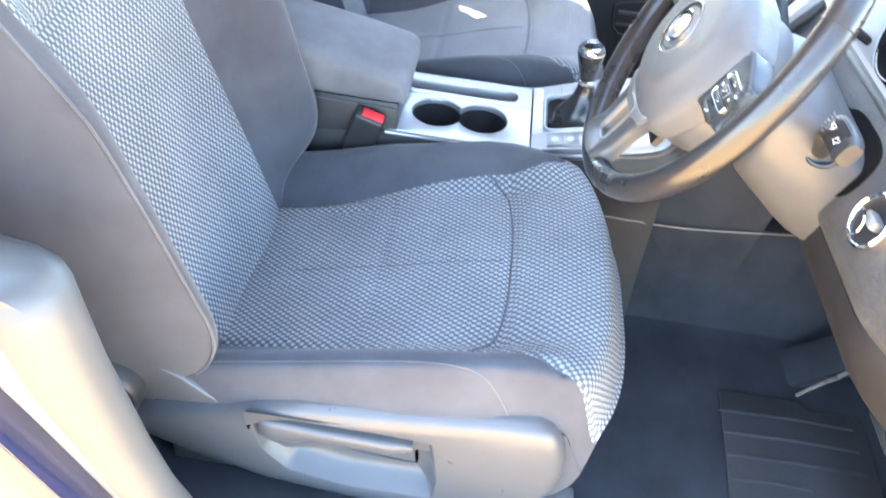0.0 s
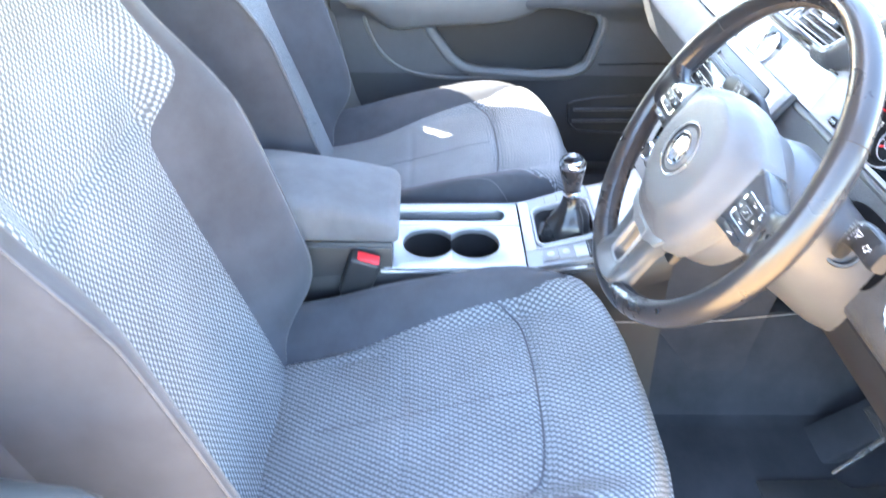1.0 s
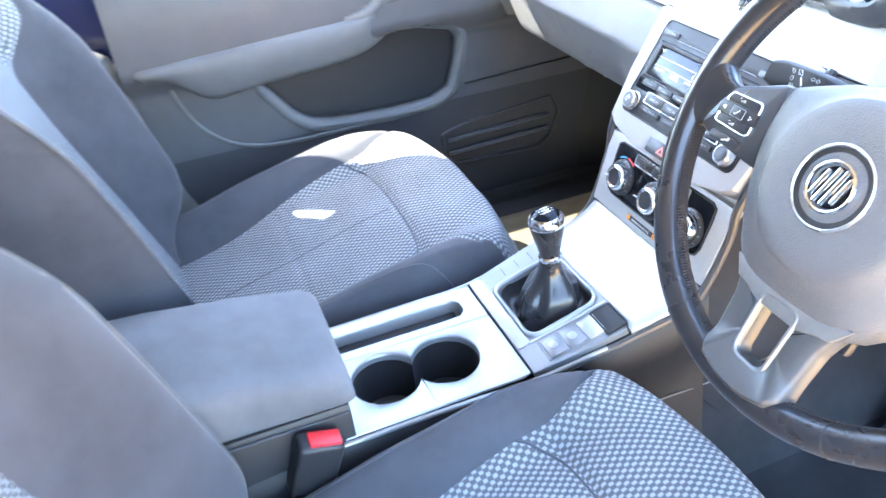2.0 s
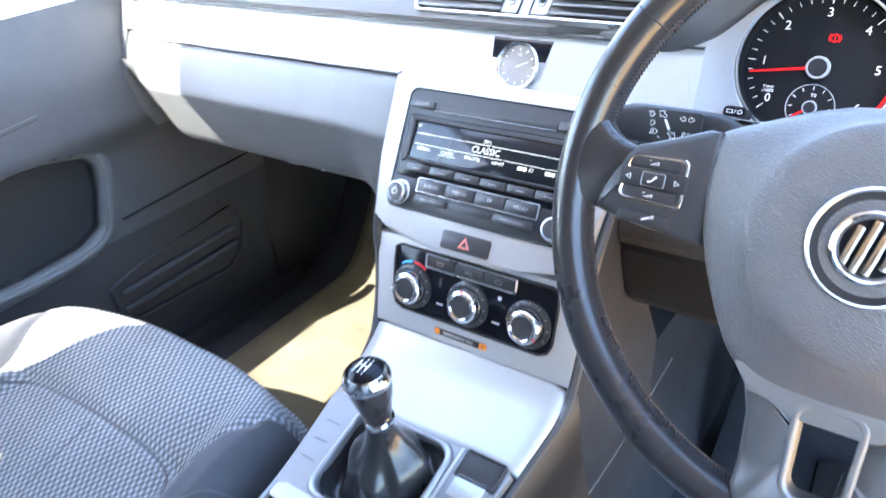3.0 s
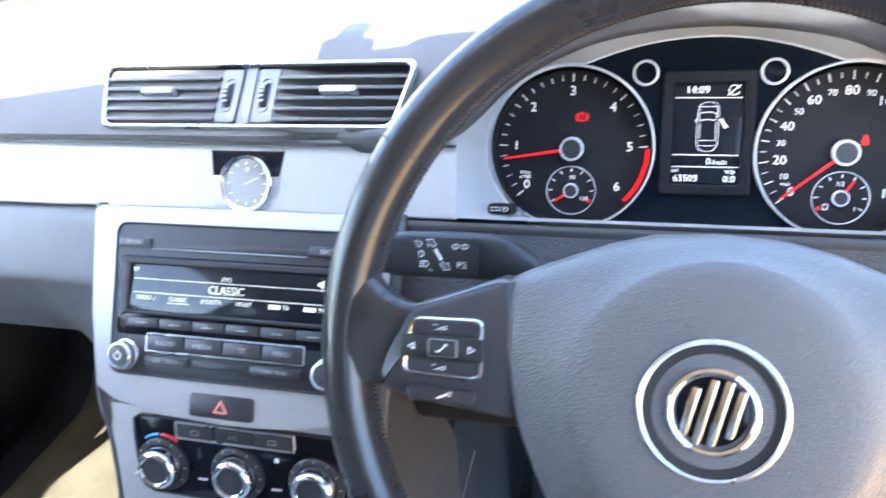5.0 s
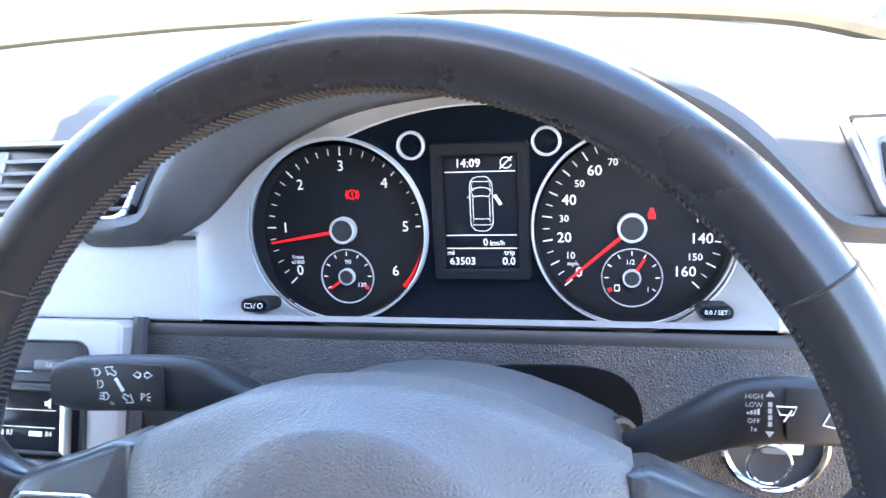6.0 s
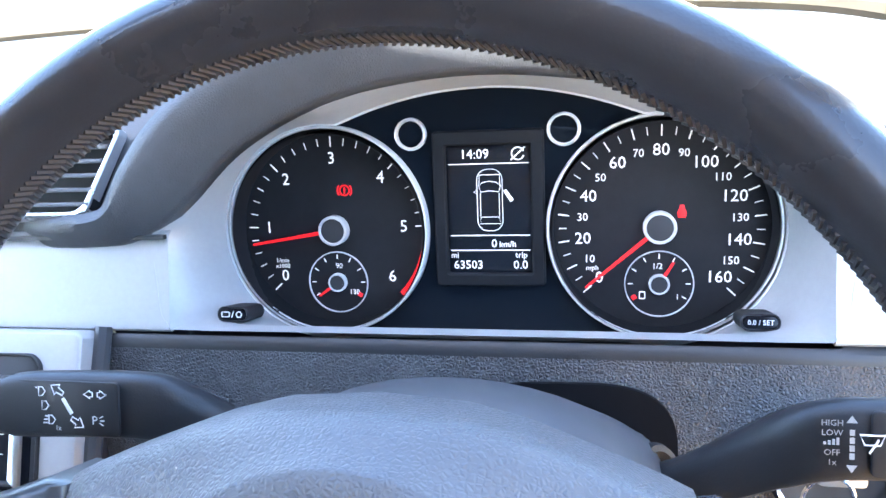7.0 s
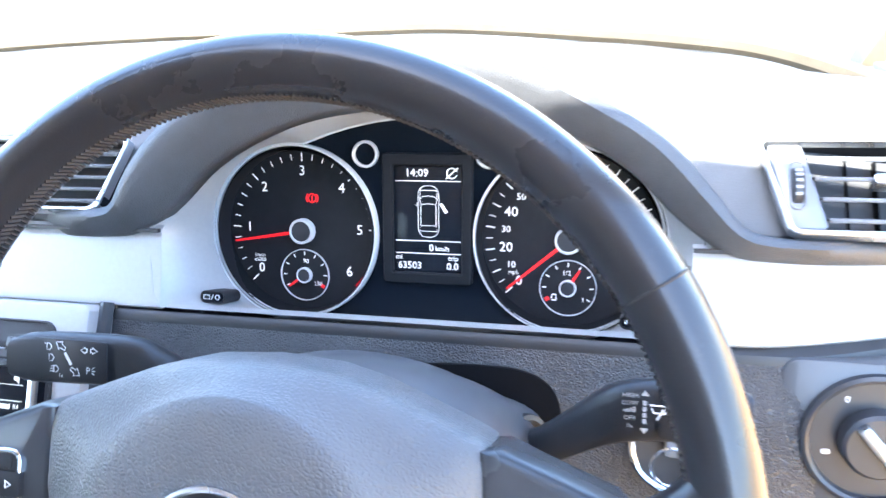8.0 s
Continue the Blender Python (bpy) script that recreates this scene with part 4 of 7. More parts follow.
for a0, a1, mat in ((95, 125, BLUE), (55, 90, RED)):
    bm = bmesh.new()
    tube(bm, [at(C, -0.0725, 0.0265, 0.0012) @ Vector((x, y, 0)) for x, y in disc_outline(0.0275, 10, 0, 0, a0, a1)], 0.0012, 6, flat=0.4)
    child("scale_arc", bm, mat, clim)
for x, y, w, h in ((-0.037, 0.040, 0.003, 0.010), (-0.036, 0.016, 0.009, 0.0016), (0.036, 0.043, 0.004, 0.004), (0.034, 0.016, 0.009, 0.0016)):
    bm = bmesh.new()
    slab(bm, at(C, x, y), rrect(w, h, 0.0006, 2), 0, 0.0005, 0.0001)
    child("sign", bm, KEY if h > w else PRINT, clim)

# airbag notice
notice = thing("airbag_notice", "small airbag notice with orange ends on silver panel", "notice", at(CLI, -0.006, -0.0165).translation)
N = at(CLI, -0.007, -0.0150, 0.0005)
bm = bmesh.new()
slab(bm, N, rrect(0.066, 0.0072, 0.001, 2), -0.001, 0.0006, 0.0002)
child("strip", bm, MATT, notice)
words("PASSENGER AIR BAG", 0.0048, at(N, -0.003, -0.0002, 0.0006), PRINT, notice, wide=0.86)
for x, w in ((-0.0295, 0.006), (0.0285, 0.009)):
    bm = bmesh.new()
    slab(bm, at(N, x, 0, 0.0006), rrect(w, 0.0062, 0.0008, 2), -0.0005, 0.0004, 0.0001)
    ob = child("lamp", bm, ORANGE, notice, "orange lamp field")
words("OFF", 0.0046, at(N, 0.0285, -0.0002, 0.0012), MATT, notice, wide=0.86)

# ---- instrument cluster ----
CL = plane_frame((0.359, 0.246, 0.957), (0, 0.3146, 0.949))
ST = plane_frame((0.358, 0.180, 0.935), (0, 0.447, 0.894))
cluster = thing("instrument_cluster", "instrument cluster with two black dials and lit display", "instruments", CL.translation)
EYE = [(0, -0.0075), (0.08, -0.0075), (0.150, -0.0078), (0.1765, -0.0080), (0.1825, -0.003), (0.1850, 0.012), (0.1870, 0.03), (0.190, 0.046), (0.183, 0.056), (0.166, 0.0715), (0.141, 0.093), (0.110, 0.1115), (0.073, 0.1245), (0.035, 0.131), (0, 0.133)]
EYE = EYE + [(-x, y) for x, y in EYE[-2:0:-1]]
DIAL_U, DIAL_R = 0.0995, 0.0645
FZ = -0.0115                                              # depth of the dial faces behind the panel
CF = at(CL, 0, 0, FZ)


def ray_out(inside, cx, cy, a, far=0.4):
    lo, hi = 0.0, far
    for _ in range(26):
        mid = (lo + hi) / 2
        if inside(cx + mid * math.cos(a), cy + mid * math.sin(a)):
            lo = mid
        else:
            hi = mid
    return cx + lo * math.cos(a), cy + lo * math.sin(a)


def in_poly(poly):
    def test(x, y):
        c = False
        for i in range(len(poly)):
            (x1, y1), (x2, y2) = poly[i - 1], poly[i]
            if (y1 > y) != (y2 > y) and x < (x2 - x1) * (y - y1) / (y2 - y1) + x1:
                c = not c
        return c
    return test


def in_panel(x, y):
    if math.hypot(abs(x) - DIAL_U, y + 0.001) < DIAL_R + 0.0015:
        return True
    return abs(x) < DIAL_U and -0.0655 < y < 0.0825 - 2.3 * x * x


def in_round(w, h, r, cx, cy):
    """Tests for the inside of a rectangle with rounded corners."""
    def test(x, y):
        dx, dy = abs(x - cx) - (w / 2 - r), abs(y - cy) - (h / 2 - r)
        return math.hypot(max(dx, 0), max(dy, 0)) < r
    return test


NA = 120
ANG = [2 * math.pi * i / NA for i in range(NA)]
eye_out = [ray_out(in_poly(EYE), 0, 0.05, a) for a in ANG]
eye_in = [ray_out(in_panel, 0, 0.006, a) for a in ANG]
bm = bmesh.new()
rim_out = scaled(eye_out, -0.0045)
O = [ST @ Vector((x + (a - x) * step(0.035, 0.11, y), y + (b - y) * step(0.035, 0.11, y), 0.0006)) for (x, y), (a, b) in zip(eye_out, rim_out)]
I2 = [CL @ Vector((x, y, 0.004)) for x, y in eye_in]
rows = [[o + Vector((0, 0.012, -0.004)) for o in O], O]
for s in (0.08, 0.25, 0.5, 0.75, 0.93):
    rows.append([o.lerp(i, s) + Vector((0, -0.006, 0.003)) * math.sin(math.pi * s) * (0.4 + 0.6 * step(-0.02, 0.04, y)) for o, i, (x, y) in zip(O, I2, eye_out)])
rows.append(I2)
rows.append([CL @ Vector((x, y, -0.003)) for x, y in eye_in])
loops(bm, rows, True)
child("silver_surround", bm, SILVER, cluster, "satin silver cowl round the dials", 50)
bm = bmesh.new()
slab(bm, CL, scaled(eye_in, -0.003), -0.03, FZ - 0.0020, 0.0005)
child("backplate", bm, DULL, cluster)


def panel_half(y):
    k = DIAL_R ** 2 - (y + 0.001) ** 2
    half = DIAL_U - (math.sqrt(k) if k > 0 else 0)
    return min(half, math.sqrt(max(0.0, (0.0835 - y) / 2.3)))


bm = sheet(lambda u, v: CL @ Vector(((2 * u - 1) * panel_half(-0.0660 + 0.1494 * v), -0.0660 + 0.1494 * v, -0.0015)), 6, 90)
child("middle_panel", bm, PANEL_BLACK, cluster, "gloss black instrument panel")
bm = bmesh.new()
tube(bm, [CL @ Vector((x, y, 0.0042)) for x, y in scaled(eye_in, -0.0003)], 0.0011, 6, True)
child("chrome_line", bm, BRIGHT, cluster)


def dial(cx, cy, r, marks, fn_ang, numbers, num_r, needle_a, red_from=None, sub=False, name="dial"):
    m = at(CF, cx, cy)
    bm = bmesh.new()
    lathe(bm, m, [(0.0, -0.0012), (r * 0.955, -0.0012), (r * 0.95, 0.002), (r * 0.95, 0.018)], 64)
    d = child(name, bm, FACE, cluster, "black dial face with white scale")
    bm = bmesh.new()
    lathe(bm, at(CL, cx, 0.0), [(r * 0.968, 0.0030), (r * 0.969, 0.0048), (r * 0.976, 0.0058), (r * 0.990, 0.0058), (r * 1.0, 0.0046), (r * 1.0, -0.006)], 72)
    child("ring", bm, BRIGHT, d, "satin silver ring")
    bm = bmesh.new()
    lathe(bm, at(CL, cx, 0.0), [(r * 0.955, -0.0125), (r * 0.9685, 0.0034)], 72)
    child("ring_wall", bm, DULL, d, "black wall inside the ring")
    for k, (val, big) in enumerate(marks):
        a = radians(fn_ang(val))
        hot = red_from is not None and val >= red_from
        bm = bmesh.new()
        ln, w = (r * 0.100, 0.00075) if big else (r * 0.070, 0.00048)
        rr = r * 0.865
        if hot:
            w, ln, rr = 0.0052, 0.0034, r * 0.915
        block(bm, at(m, rr * math.cos(a), rr * math.sin(a), -0.0010, math.degrees(a) - 90), w, ln, 0.0003, 0, 1)
        child("mark", bm, LIT_RED if hot else LIT_WHITE, d)
    for val, txt, sz in numbers:
        a = radians(fn_ang(val))
        words(txt, sz, at(m, num_r * r * math.cos(a), num_r * r * math.sin(a), -0.0011), LIT_WHITE, d)
    a = radians(needle_a)
    bm = bmesh.new()
    ln = r * 0.86
    slab(bm, at(m, 0, 0, 0.0035, math.degrees(a) - 90), [(-0.0012, 0.006), (0.0012, 0.006), (0.0007, ln), (-0.0007, ln)], 0, 0.0010, 0.0002)
    child("needle", bm, LIT_RED, d, "red needle")
    bm = bmesh.new()
    lathe(bm, m, [(0.0095, -0.001), (0.0095, 0.0048), (0.0091, 0.0056), (0.0079, 0.0056), (0.0076, 0.0048)], 36)
    hub = child("needle_hub", bm, BRIGHT, d, "silver ringed needle hub")
    bm = bmesh.new()
    lathe(bm, m, [(0.0078, 0.0035), (0.0075, 0.0050), (0, 0.0052)], 36)
    child("cap", bm, KEY, hub)
    return d


def tach(v):
    return 222 - 44.0 * v


def sweep(v):
    return 222 - 1.66 * v


marks = [(k * 0.2, k % 5 == 0) for k in range(0, 25)] + [(5.0 + k * 0.1, k == 0 or k == 10) for k in range(0, 11)]
rev = dial(-DIAL_U, -0.0015, DIAL_R, marks, tach,
           [(1, "1", 0.0105), (2, "2", 0.0105), (3, "3", 0.0105), (4, "4", 0.0105), (5, "5", 0.0105)], 0.70, 189, 5.02, name="rev_counter")
for x, y, txt, sz in ((-0.0362, -0.0300, "0", 0.0105), (0.0362, -0.0302, "6", 0.0105), (-0.0375, -0.0200, "1/min", 0.0040), (-0.0375, -0.0236, "x1000", 0.0040)):
    words(txt, sz, at(CF, -DIAL_U + x, y - 0.0015, -0.0011), LIT_WHITE, rev)
marks = [(k * 5, k % 2 == 0) for k in range(0, 33)]
nums = [(v, str(v), 0.0098) for v in (20, 40, 60, 80, 100, 120, 140)] + [(v, str(v), 0.0066) for v in (10, 30, 50, 70, 90, 110, 130, 150)]
spd = dial(DIAL_U, -0.0015, DIAL_R, marks, sweep, nums, 0.69, 220, name="speedometer")
for x, y, txt, sz in ((-0.0345, -0.0305, "0", 0.0098), (0.0335, -0.0300, "160", 0.0098), (-0.0385, -0.0245, "mph", 0.0042)):
    words(txt, sz, at(CF, DIAL_U + x, y - 0.0015, -0.0011), LIT_WHITE, spd)
for s, par, na, texts in ((-1, rev, 215, (("90", 0.001, 0.0105, 0.0048), ("130", 0.0105, -0.0065, 0.0046))), (1, spd, 58, (("1/2", -0.001, 0.0105, 0.0048), ("1", 0.0105, -0.0080, 0.0048)))):
    m = at(CF, s * DIAL_U, -0.0355)
    bm = bmesh.new()
    lathe(bm, m, [(0.0193, -0.0010), (0.0194, 0.0004), (0.0199, 0.0004), (0.0200, -0.0010)], 48)
    g = child("small_gauge", bm, BRIGHT, par, "small ringed gauge")
    for k in range(9):
        a = radians(210 - 30 * k)
        hot = (s < 0 and k == 8) or (s > 0 and k == 0)
        bm = bmesh.new()
        block(bm, at(m, 0.0165 * math.cos(a), 0.0165 * math.sin(a), -0.0010, math.degrees(a) - 90), 0.0026 if hot else 0.0007, 0.0028, 0.0003, 0, 1)
        ob = child("gauge_mark", bm, LIT_RED if hot else LIT_WHITE, par)
    for txt, x, y, sz in texts:
        words(txt, sz, at(m, x, y, -0.0010), LIT_WHITE, par)
    bm = bmesh.new()
    slab(bm, at(m, 0, 0, 0.0005, na - 90), [(-0.0010, 0.004), (0.0010, 0.004), (0.0007, 0.0155), (-0.0007, 0.0155)], 0, 0.0008, 0.0002)
    child("gauge_needle", bm, LIT_RED, par)
    bm = bmesh.new()
    lathe(bm, m, [(0.0060, -0.001), (0.0060, 0.0022), (0.0057, 0.0028), (0.0050, 0.0028), (0.0048, 0.0022)], 28)
    child("gauge_hub", bm, BRIGHT, par)
    bm = bmesh.new()
    lathe(bm, m, [(0.0049, 0.0016), (0.0048, 0.0023), (0, 0.0024)], 28)
    child("gauge_cap", bm, KEY, par)
# warning lamps
bm = bmesh.new()
bl = at(CF, -DIAL_U + 0.0075, 0.0235, -0.0010)
frame_ring(bm, bl, disc_outline(0.0036, 28), disc_outline(0.0027, 28), 0, 0.0003, 0.00005)
block(bm, at(bl, 0, 0.0005), 0.0010, 0.0026, 0.0003, 0, 1)
block(bm, at(bl, 0, -0.0017), 0.0010, 0.0009, 0.0003, 0, 1)
for q in (0, 180):
    tube(bm, [bl @ Vector((x, y, 0.0001)) for x, y in disc_outline(0.0047, 9, 0, 0, q - 42, q + 42)], 0.0005, 4, flat=0.5)
child("brake_lamp", bm, LIT_RED, cluster, "lit red brake warning lamp")
bm = bmesh.new()
slab(bm, at(CF, DIAL_U + 0.0125, 0.0070, -0.0010), [(-0.0012, 0.0042), (0.0012, 0.0042), (0.0016, 0.0018), (0.0026, 0.0002), (0.0022, -0.0032), (-0.0022, -0.0032), (-0.0026, 0.0002), (-0.0016, 0.0018)][::-1], 0, 0.0003, 0.0001)
child("belt_lamp", bm, LIT_RED, cluster, "lit red seat belt warning lamp")
bm = bmesh.new()
frame_ring(bm, at(CF, DIAL_U - 0.0096, -0.0425, -0.0010), rrect(0.0036, 0.0046, 0.0005, 2), rrect(0.0026, 0.0034, 0.0004, 2), 0, 0.0003, 0.0001)
child("fuel_sign", bm, LIT_WHITE, cluster)
# display between the dials
bm = bmesh.new()
frame_ring(bm, CL, rrect(0.0655, 0.0925, 0.0025, 4, 0.0015, 0.012), rrect(0.0500, 0.0760, 0.001, 4, 0.0015, 0.0115), -0.002, 0.0035, 0.0012)
child("display_frame", bm, DULL, cluster, "bevelled black display frame")
bm = bmesh.new()
slab(bm, CL, rrect(0.0505, 0.0765, 0.001, 2, 0.0015, 0.0115), -0.002, -0.0006, 0.0001)
child("display", bm, SCREEN, cluster, "trip display with door open picture")
T = at(CL, 0.0015, 0.0115, -0.0005)
words("14:09", 0.0078, at(T, -0.0080, 0.0325), LIT_WHITE, cluster)
words("0", 0.0070, at(T, 0.0025, -0.0205), LIT_WHITE, cluster)
words("km/h", 0.0050, at(T, 0.0105, -0.0210), LIT_WHITE, cluster)
words("mi", 0.0050, at(T, -0.0215, -0.0275), LIT_WHITE, cluster)
words("trip", 0.0050, at(T, 0.0185, -0.0275), LIT_WHITE, cluster)
words("63503", 0.0072, at(T, -0.0135, -0.0335), LIT_WHITE, cluster)
words("0.0", 0.0072, at(T, 0.0180, -0.0335), LIT_WHITE, cluster)
for y in (0.0270, -0.0155, -0.0245):
    bm = bmesh.new()
    block(bm, at(T, 0, y), 0.0475, 0.0005, 0.0002, 0, 1)
    child("display_line", bm, LIT_WHITE, cluster)


def stroke(pts, m, par, r=0.0002, closed=True, name="car_picture", mat=None):
    bm = bmesh.new()
    tube(bm, [m @ Vector((x, y, 0.0002)) for x, y in pts], r, 4, closed)
    return child(name, bm, mat or LIT_WHITE, par)


Tm = at(T, 0.0005, 0.0055)
stroke(rrect(0.0150, 0.0365, 0.0062, 6), Tm, cluster)
stroke([(-0.0066, 0.0085), (-0.004, 0.0105), (0, 0.0112), (0.004, 0.0105), (0.0066, 0.0085), (0.0052, 0.0048), (0, 0.0056), (-0.0052, 0.0048)], Tm, cluster)
stroke([(-0.0054, -0.0100), (0.0054, -0.0100), (0.0062, -0.0140), (-0.0062, -0.0140)], Tm, cluster)
stroke([(-0.0056, 0.004), (-0.0056, -0.0095)], Tm, cluster, closed=False)
stroke([(0.0056, 0.004), (0.0056, -0.0095)], Tm, cluster, closed=False)
stroke([(-0.0062, 0.009), (-0.0060, 0.015), (0.0060, 0.015), (0.0062, 0.009)], Tm, cluster, closed=False)
stroke([(-0.0078, 0.006), (-0.0095, 0.0045), (-0.0078, 0.004)], Tm, cluster, closed=False)
bm = bmesh.new()
slab(bm, Tm, [(0.0080, 0.0055), (0.0098, 0.0062), (0.0140, 0.0000), (0.0122, -0.0012)][::-1], 0, 0.0003, 0.0001)
child("open_door_picture", bm, LIT_WHITE, cluster)
stroke(disc_outline(0.0036, 20, 0, 0, 20, 340), at(T, 0.0175, 0.0325), cluster, 0.0004, False, "stop_start_sign")
stroke([(-0.0042, -0.0038), (0.0042, 0.0038)], at(T, 0.0175, 0.0325), cluster, 0.0004, False, "stop_start_sign")
for s in (-1, 1):
    bm = bmesh.new()
    lathe(bm, at(CL, s * 0.0450 + 0.0005, 0.0570), [(0.0078, -0.002), (0.0078, 0.0012), (0.0085, 0.0020), (0.0095, 0.0016), (0.0098, -0.002)], 36)
    child("lamp_ring", bm, BRIGHT, cluster, "small chrome ring")
    bm = bmesh.new()
    m = ST @ pose(s * 0.1470, -0.0002, -0.0185)
    slab(bm, m, rrect(0.0172, 0.0068, 0.0032, 6), -0.02, 0.0030, 0.0008)
    b = child("reset_key", bm, GLOSS, cluster, "black pill-shaped reset key")
    bm = bmesh.new()
    frame_ring(bm, m, rrect(0.0196, 0.0092, 0.0044, 6), rrect(0.0174, 0.0070, 0.0033, 6), -0.02, 0.0026, 0.0006)
    child("key_rim", bm, MATT, cluster)
    if s > 0:
        words("0.0 / SET", 0.0036, at(m, 0, 0, 0.0030), PRINT, b)
    else:
        bm = bmesh.new()
        frame_ring(bm, at(m, -0.004, 0, 0.0030), rrect(0.0052, 0.0032, 0.0004, 2), rrect(0.0044, 0.0024, 0.0003, 2), 0, 0.0002, 0.00005)
        block(bm, at(m, 0.0005, 0, 0.0030, -20), 0.0004, 0.004, 0.0002, 0, 1)
        frame_ring(bm, at(m, 0.0045, 0, 0.0030), disc_outline(0.0019, 16), disc_outline(0.0014, 16), 0, 0.0002, 0.00005)
        child("key_sign", bm, PRINT, b)

# hood over the instruments
HP = [(-0.300, 0.0455), (-0.262, 0.0440), (-0.225, 0.0440), (-0.197, 0.0480), (-0.170, 0.0670), (-0.141, 0.0925), (-0.108, 0.1115), (-0.073, 0.1245), (-0.035, 0.131), (0, 0.133)]
HP = HP + [(-x, y) for x, y in HP[-2::-1]]
path = [(p.x, p.y) for p in smooth_path([(x, y, 0) for x, y in HP], 91)]
bm = bmesh.new()
rows = [[] for _ in range(10)]
for i, (x, y) in enumerate(path):
    p, q = Vector(path[max(i - 1, 0)]), Vector(path[min(i + 1, 90)])
    d = (q - p).normalized()
    nx, ny = -d.y, d.x
    wide = 0.40 + 0.60 * step(0.225, 0.155, abs(x))

    def off(a, w):
        return ST @ Vector((x + nx * a * wide, y + ny * a * wide, w))
    fwd = 0.25 + 0.75 * step(0.28, 0.17, abs(x))
    sink = 0.016 * step(0.245, 0.300, abs(x))
    wide *= 1 - 0.45 * step(0.03, 0.12, x)
    low = 0.0043 / wide * step(0.035, 0.11, y)
    for k, (a, w) in enumerate(((-0.0022, -0.010), (-0.0022, 0.0022), (-0.0014, 0.0032), (0.007, 0.0085), (0.016, 0.0150), (0.025, 0.0190), (0.032, 0.0165), (0.036, 0.0060))):
        rows[k].append(off(low + a, (w * fwd if w > 0 else w) - sink))
    c2 = off(low + 0.0380, -0.0230 - sink)
    rows[8].append(c2)
    rows[9].append(Vector((0.358 + (c2.x - 0.358) * 1.05, 0.45, min(1.028, c2.z))))
loops(bm, rows, False)
hood = child("instrument_hood", bm, HOOD, dash, "dark grained hood over the instruments", 60)
hood.modifiers.new("thick", "SOLIDIFY").thickness = -0.003

# ---- steering wheel ----
TILT = radians(28.0)
W = plane_frame((0.3545, -0.011, 0.956), (0, math.sin(TILT), math.cos(TILT)))
wheel = thing("steering_wheel", "worn black leather three-spoke steering wheel with silver lower spoke", "steering wheel", W.translation)
RIM = 0.1855


def grip(a):
    """Thickness of the rim at an angle: thumb grips at ten and two."""
    k = 1.0
    for c in (32, 148):
        k += 0.04 * math.exp(-(((a - c + 180) % 360 - 180) / 13) ** 2)
    return k


bm = bmesh.new()
rows = []
for i in range(180):
    ad = 2 * i
    a = radians(ad)
    g = grip(ad)
    row = []
    for j in range(20):
        b = 2 * math.pi * j / 20
        rad = RIM + 0.0138 * g * math.cos(b)
        row.append((rad * math.cos(a), rad * math.sin(a), 0.0160 * g * math.sin(b)))
    rows.append(row)
rows.append(rows[0])
loops(bm, rows, True, False, False, W)
rim = child("rim", bm, LEATHER, wheel, "polished black leather rim", 80)
for ad in (33, 147, 243, 297):
    a = radians(ad)
    g = grip(ad)
    bm = bmesh.new()
    tube(bm, [W @ Vector(((RIM + 0.0138 * g * math.cos(b)) * math.cos(a), (RIM + 0.0138 * g * math.cos(b)) * math.sin(a), 0.0161 * g * math.sin(b)))
              for b in [2 * math.pi * j / 24 for j in range(24)]], 0.0006, 5, True)
    child("rim_seam", bm, MATT, rim)
# stitching along the inner side, as one run
bm = bmesh.new()
for i in range(400):
    a = radians(360 * i / 400)
    rr = RIM - 0.0137 * grip(math.degrees(a))
    for s in (-1, 1):
        p = W @ Vector((rr * math.cos(a), rr * math.sin(a), 0.0))
        q = W @ Vector(((rr + 0.0006) * math.cos(a + 0.012), (rr + 0.0006) * math.sin(a + 0.012), s * 0.0056))
        tube(bm, [p, q], 0.0008, 4)
tagged(child("stitching", bm, THREAD, rim, "dark cross stitching"), kind="stuff")

PADO = [(0.0, 0.0735), (0.030, 0.0715), (0.050, 0.0665), (0.070, 0.0590), (0.088, 0.0520), (0.0985, 0.0470), (0.1005, 0.036), (0.1010, 0.013), (0.097, -0.010), (0.089, -0.0346), (0.078, -0.0587), (0.066, -0.080), (0.052, -0.0945), (0.035, -0.0985), (0.0, -0.0995)]
PADO = PADO + [(-x, y) for x, y in PADO[-2:0:-1]]
pad_o = [ray_out(in_poly(PADO), 0, 0, 2 * math.pi * i / 96) for i in range(96)]
bm = bmesh.new()
rows = []
# the skin slopes up to a round, nearly flat middle
for k, w in ((0.0, -0.020), (0.0, -0.002), (0.03, 0.0035), (0.08, 0.0072), (0.2, 0.0115), (0.35, 0.0150), (0.5, 0.0180), (0.65, 0.0210), (0.8, 0.0247), (0.92, 0.0284), (1.0, 0.0303)):
    rows.append([(x + (0.064 * math.cos(2 * math.pi * i / 96) - x) * k, y - 0.010 + (0.064 * math.sin(2 * math.pi * i / 96) - 0.002 - y) * k, w) for i, (x, y) in enumerate(pad_o)])
for s, w in ((0.90, 0.0316), (0.8, 0.0322), (0.65, 0.0326), (0.52, 0.0328)):
    rows.append([(0.064 * s * math.cos(2 * math.pi * i / 96), 0.064 * s * math.sin(2 * math.pi * i / 96) - 0.012, w) for i in range(96)])
loops(bm, rows, True, True, True, W)
bag = child("airbag_cover", bm, BAG, wheel, "grained dark grey airbag cover", 60)
B = at(W, -0.002, -0.0125, 0.0326)
bm = bmesh.new()
lathe(bm, B, [(0.0295, -0.002), (0.0296, 0.0014), (0.0306, 0.0022), (0.0318, 0.0014), (0.0322, -0.002)], 56)
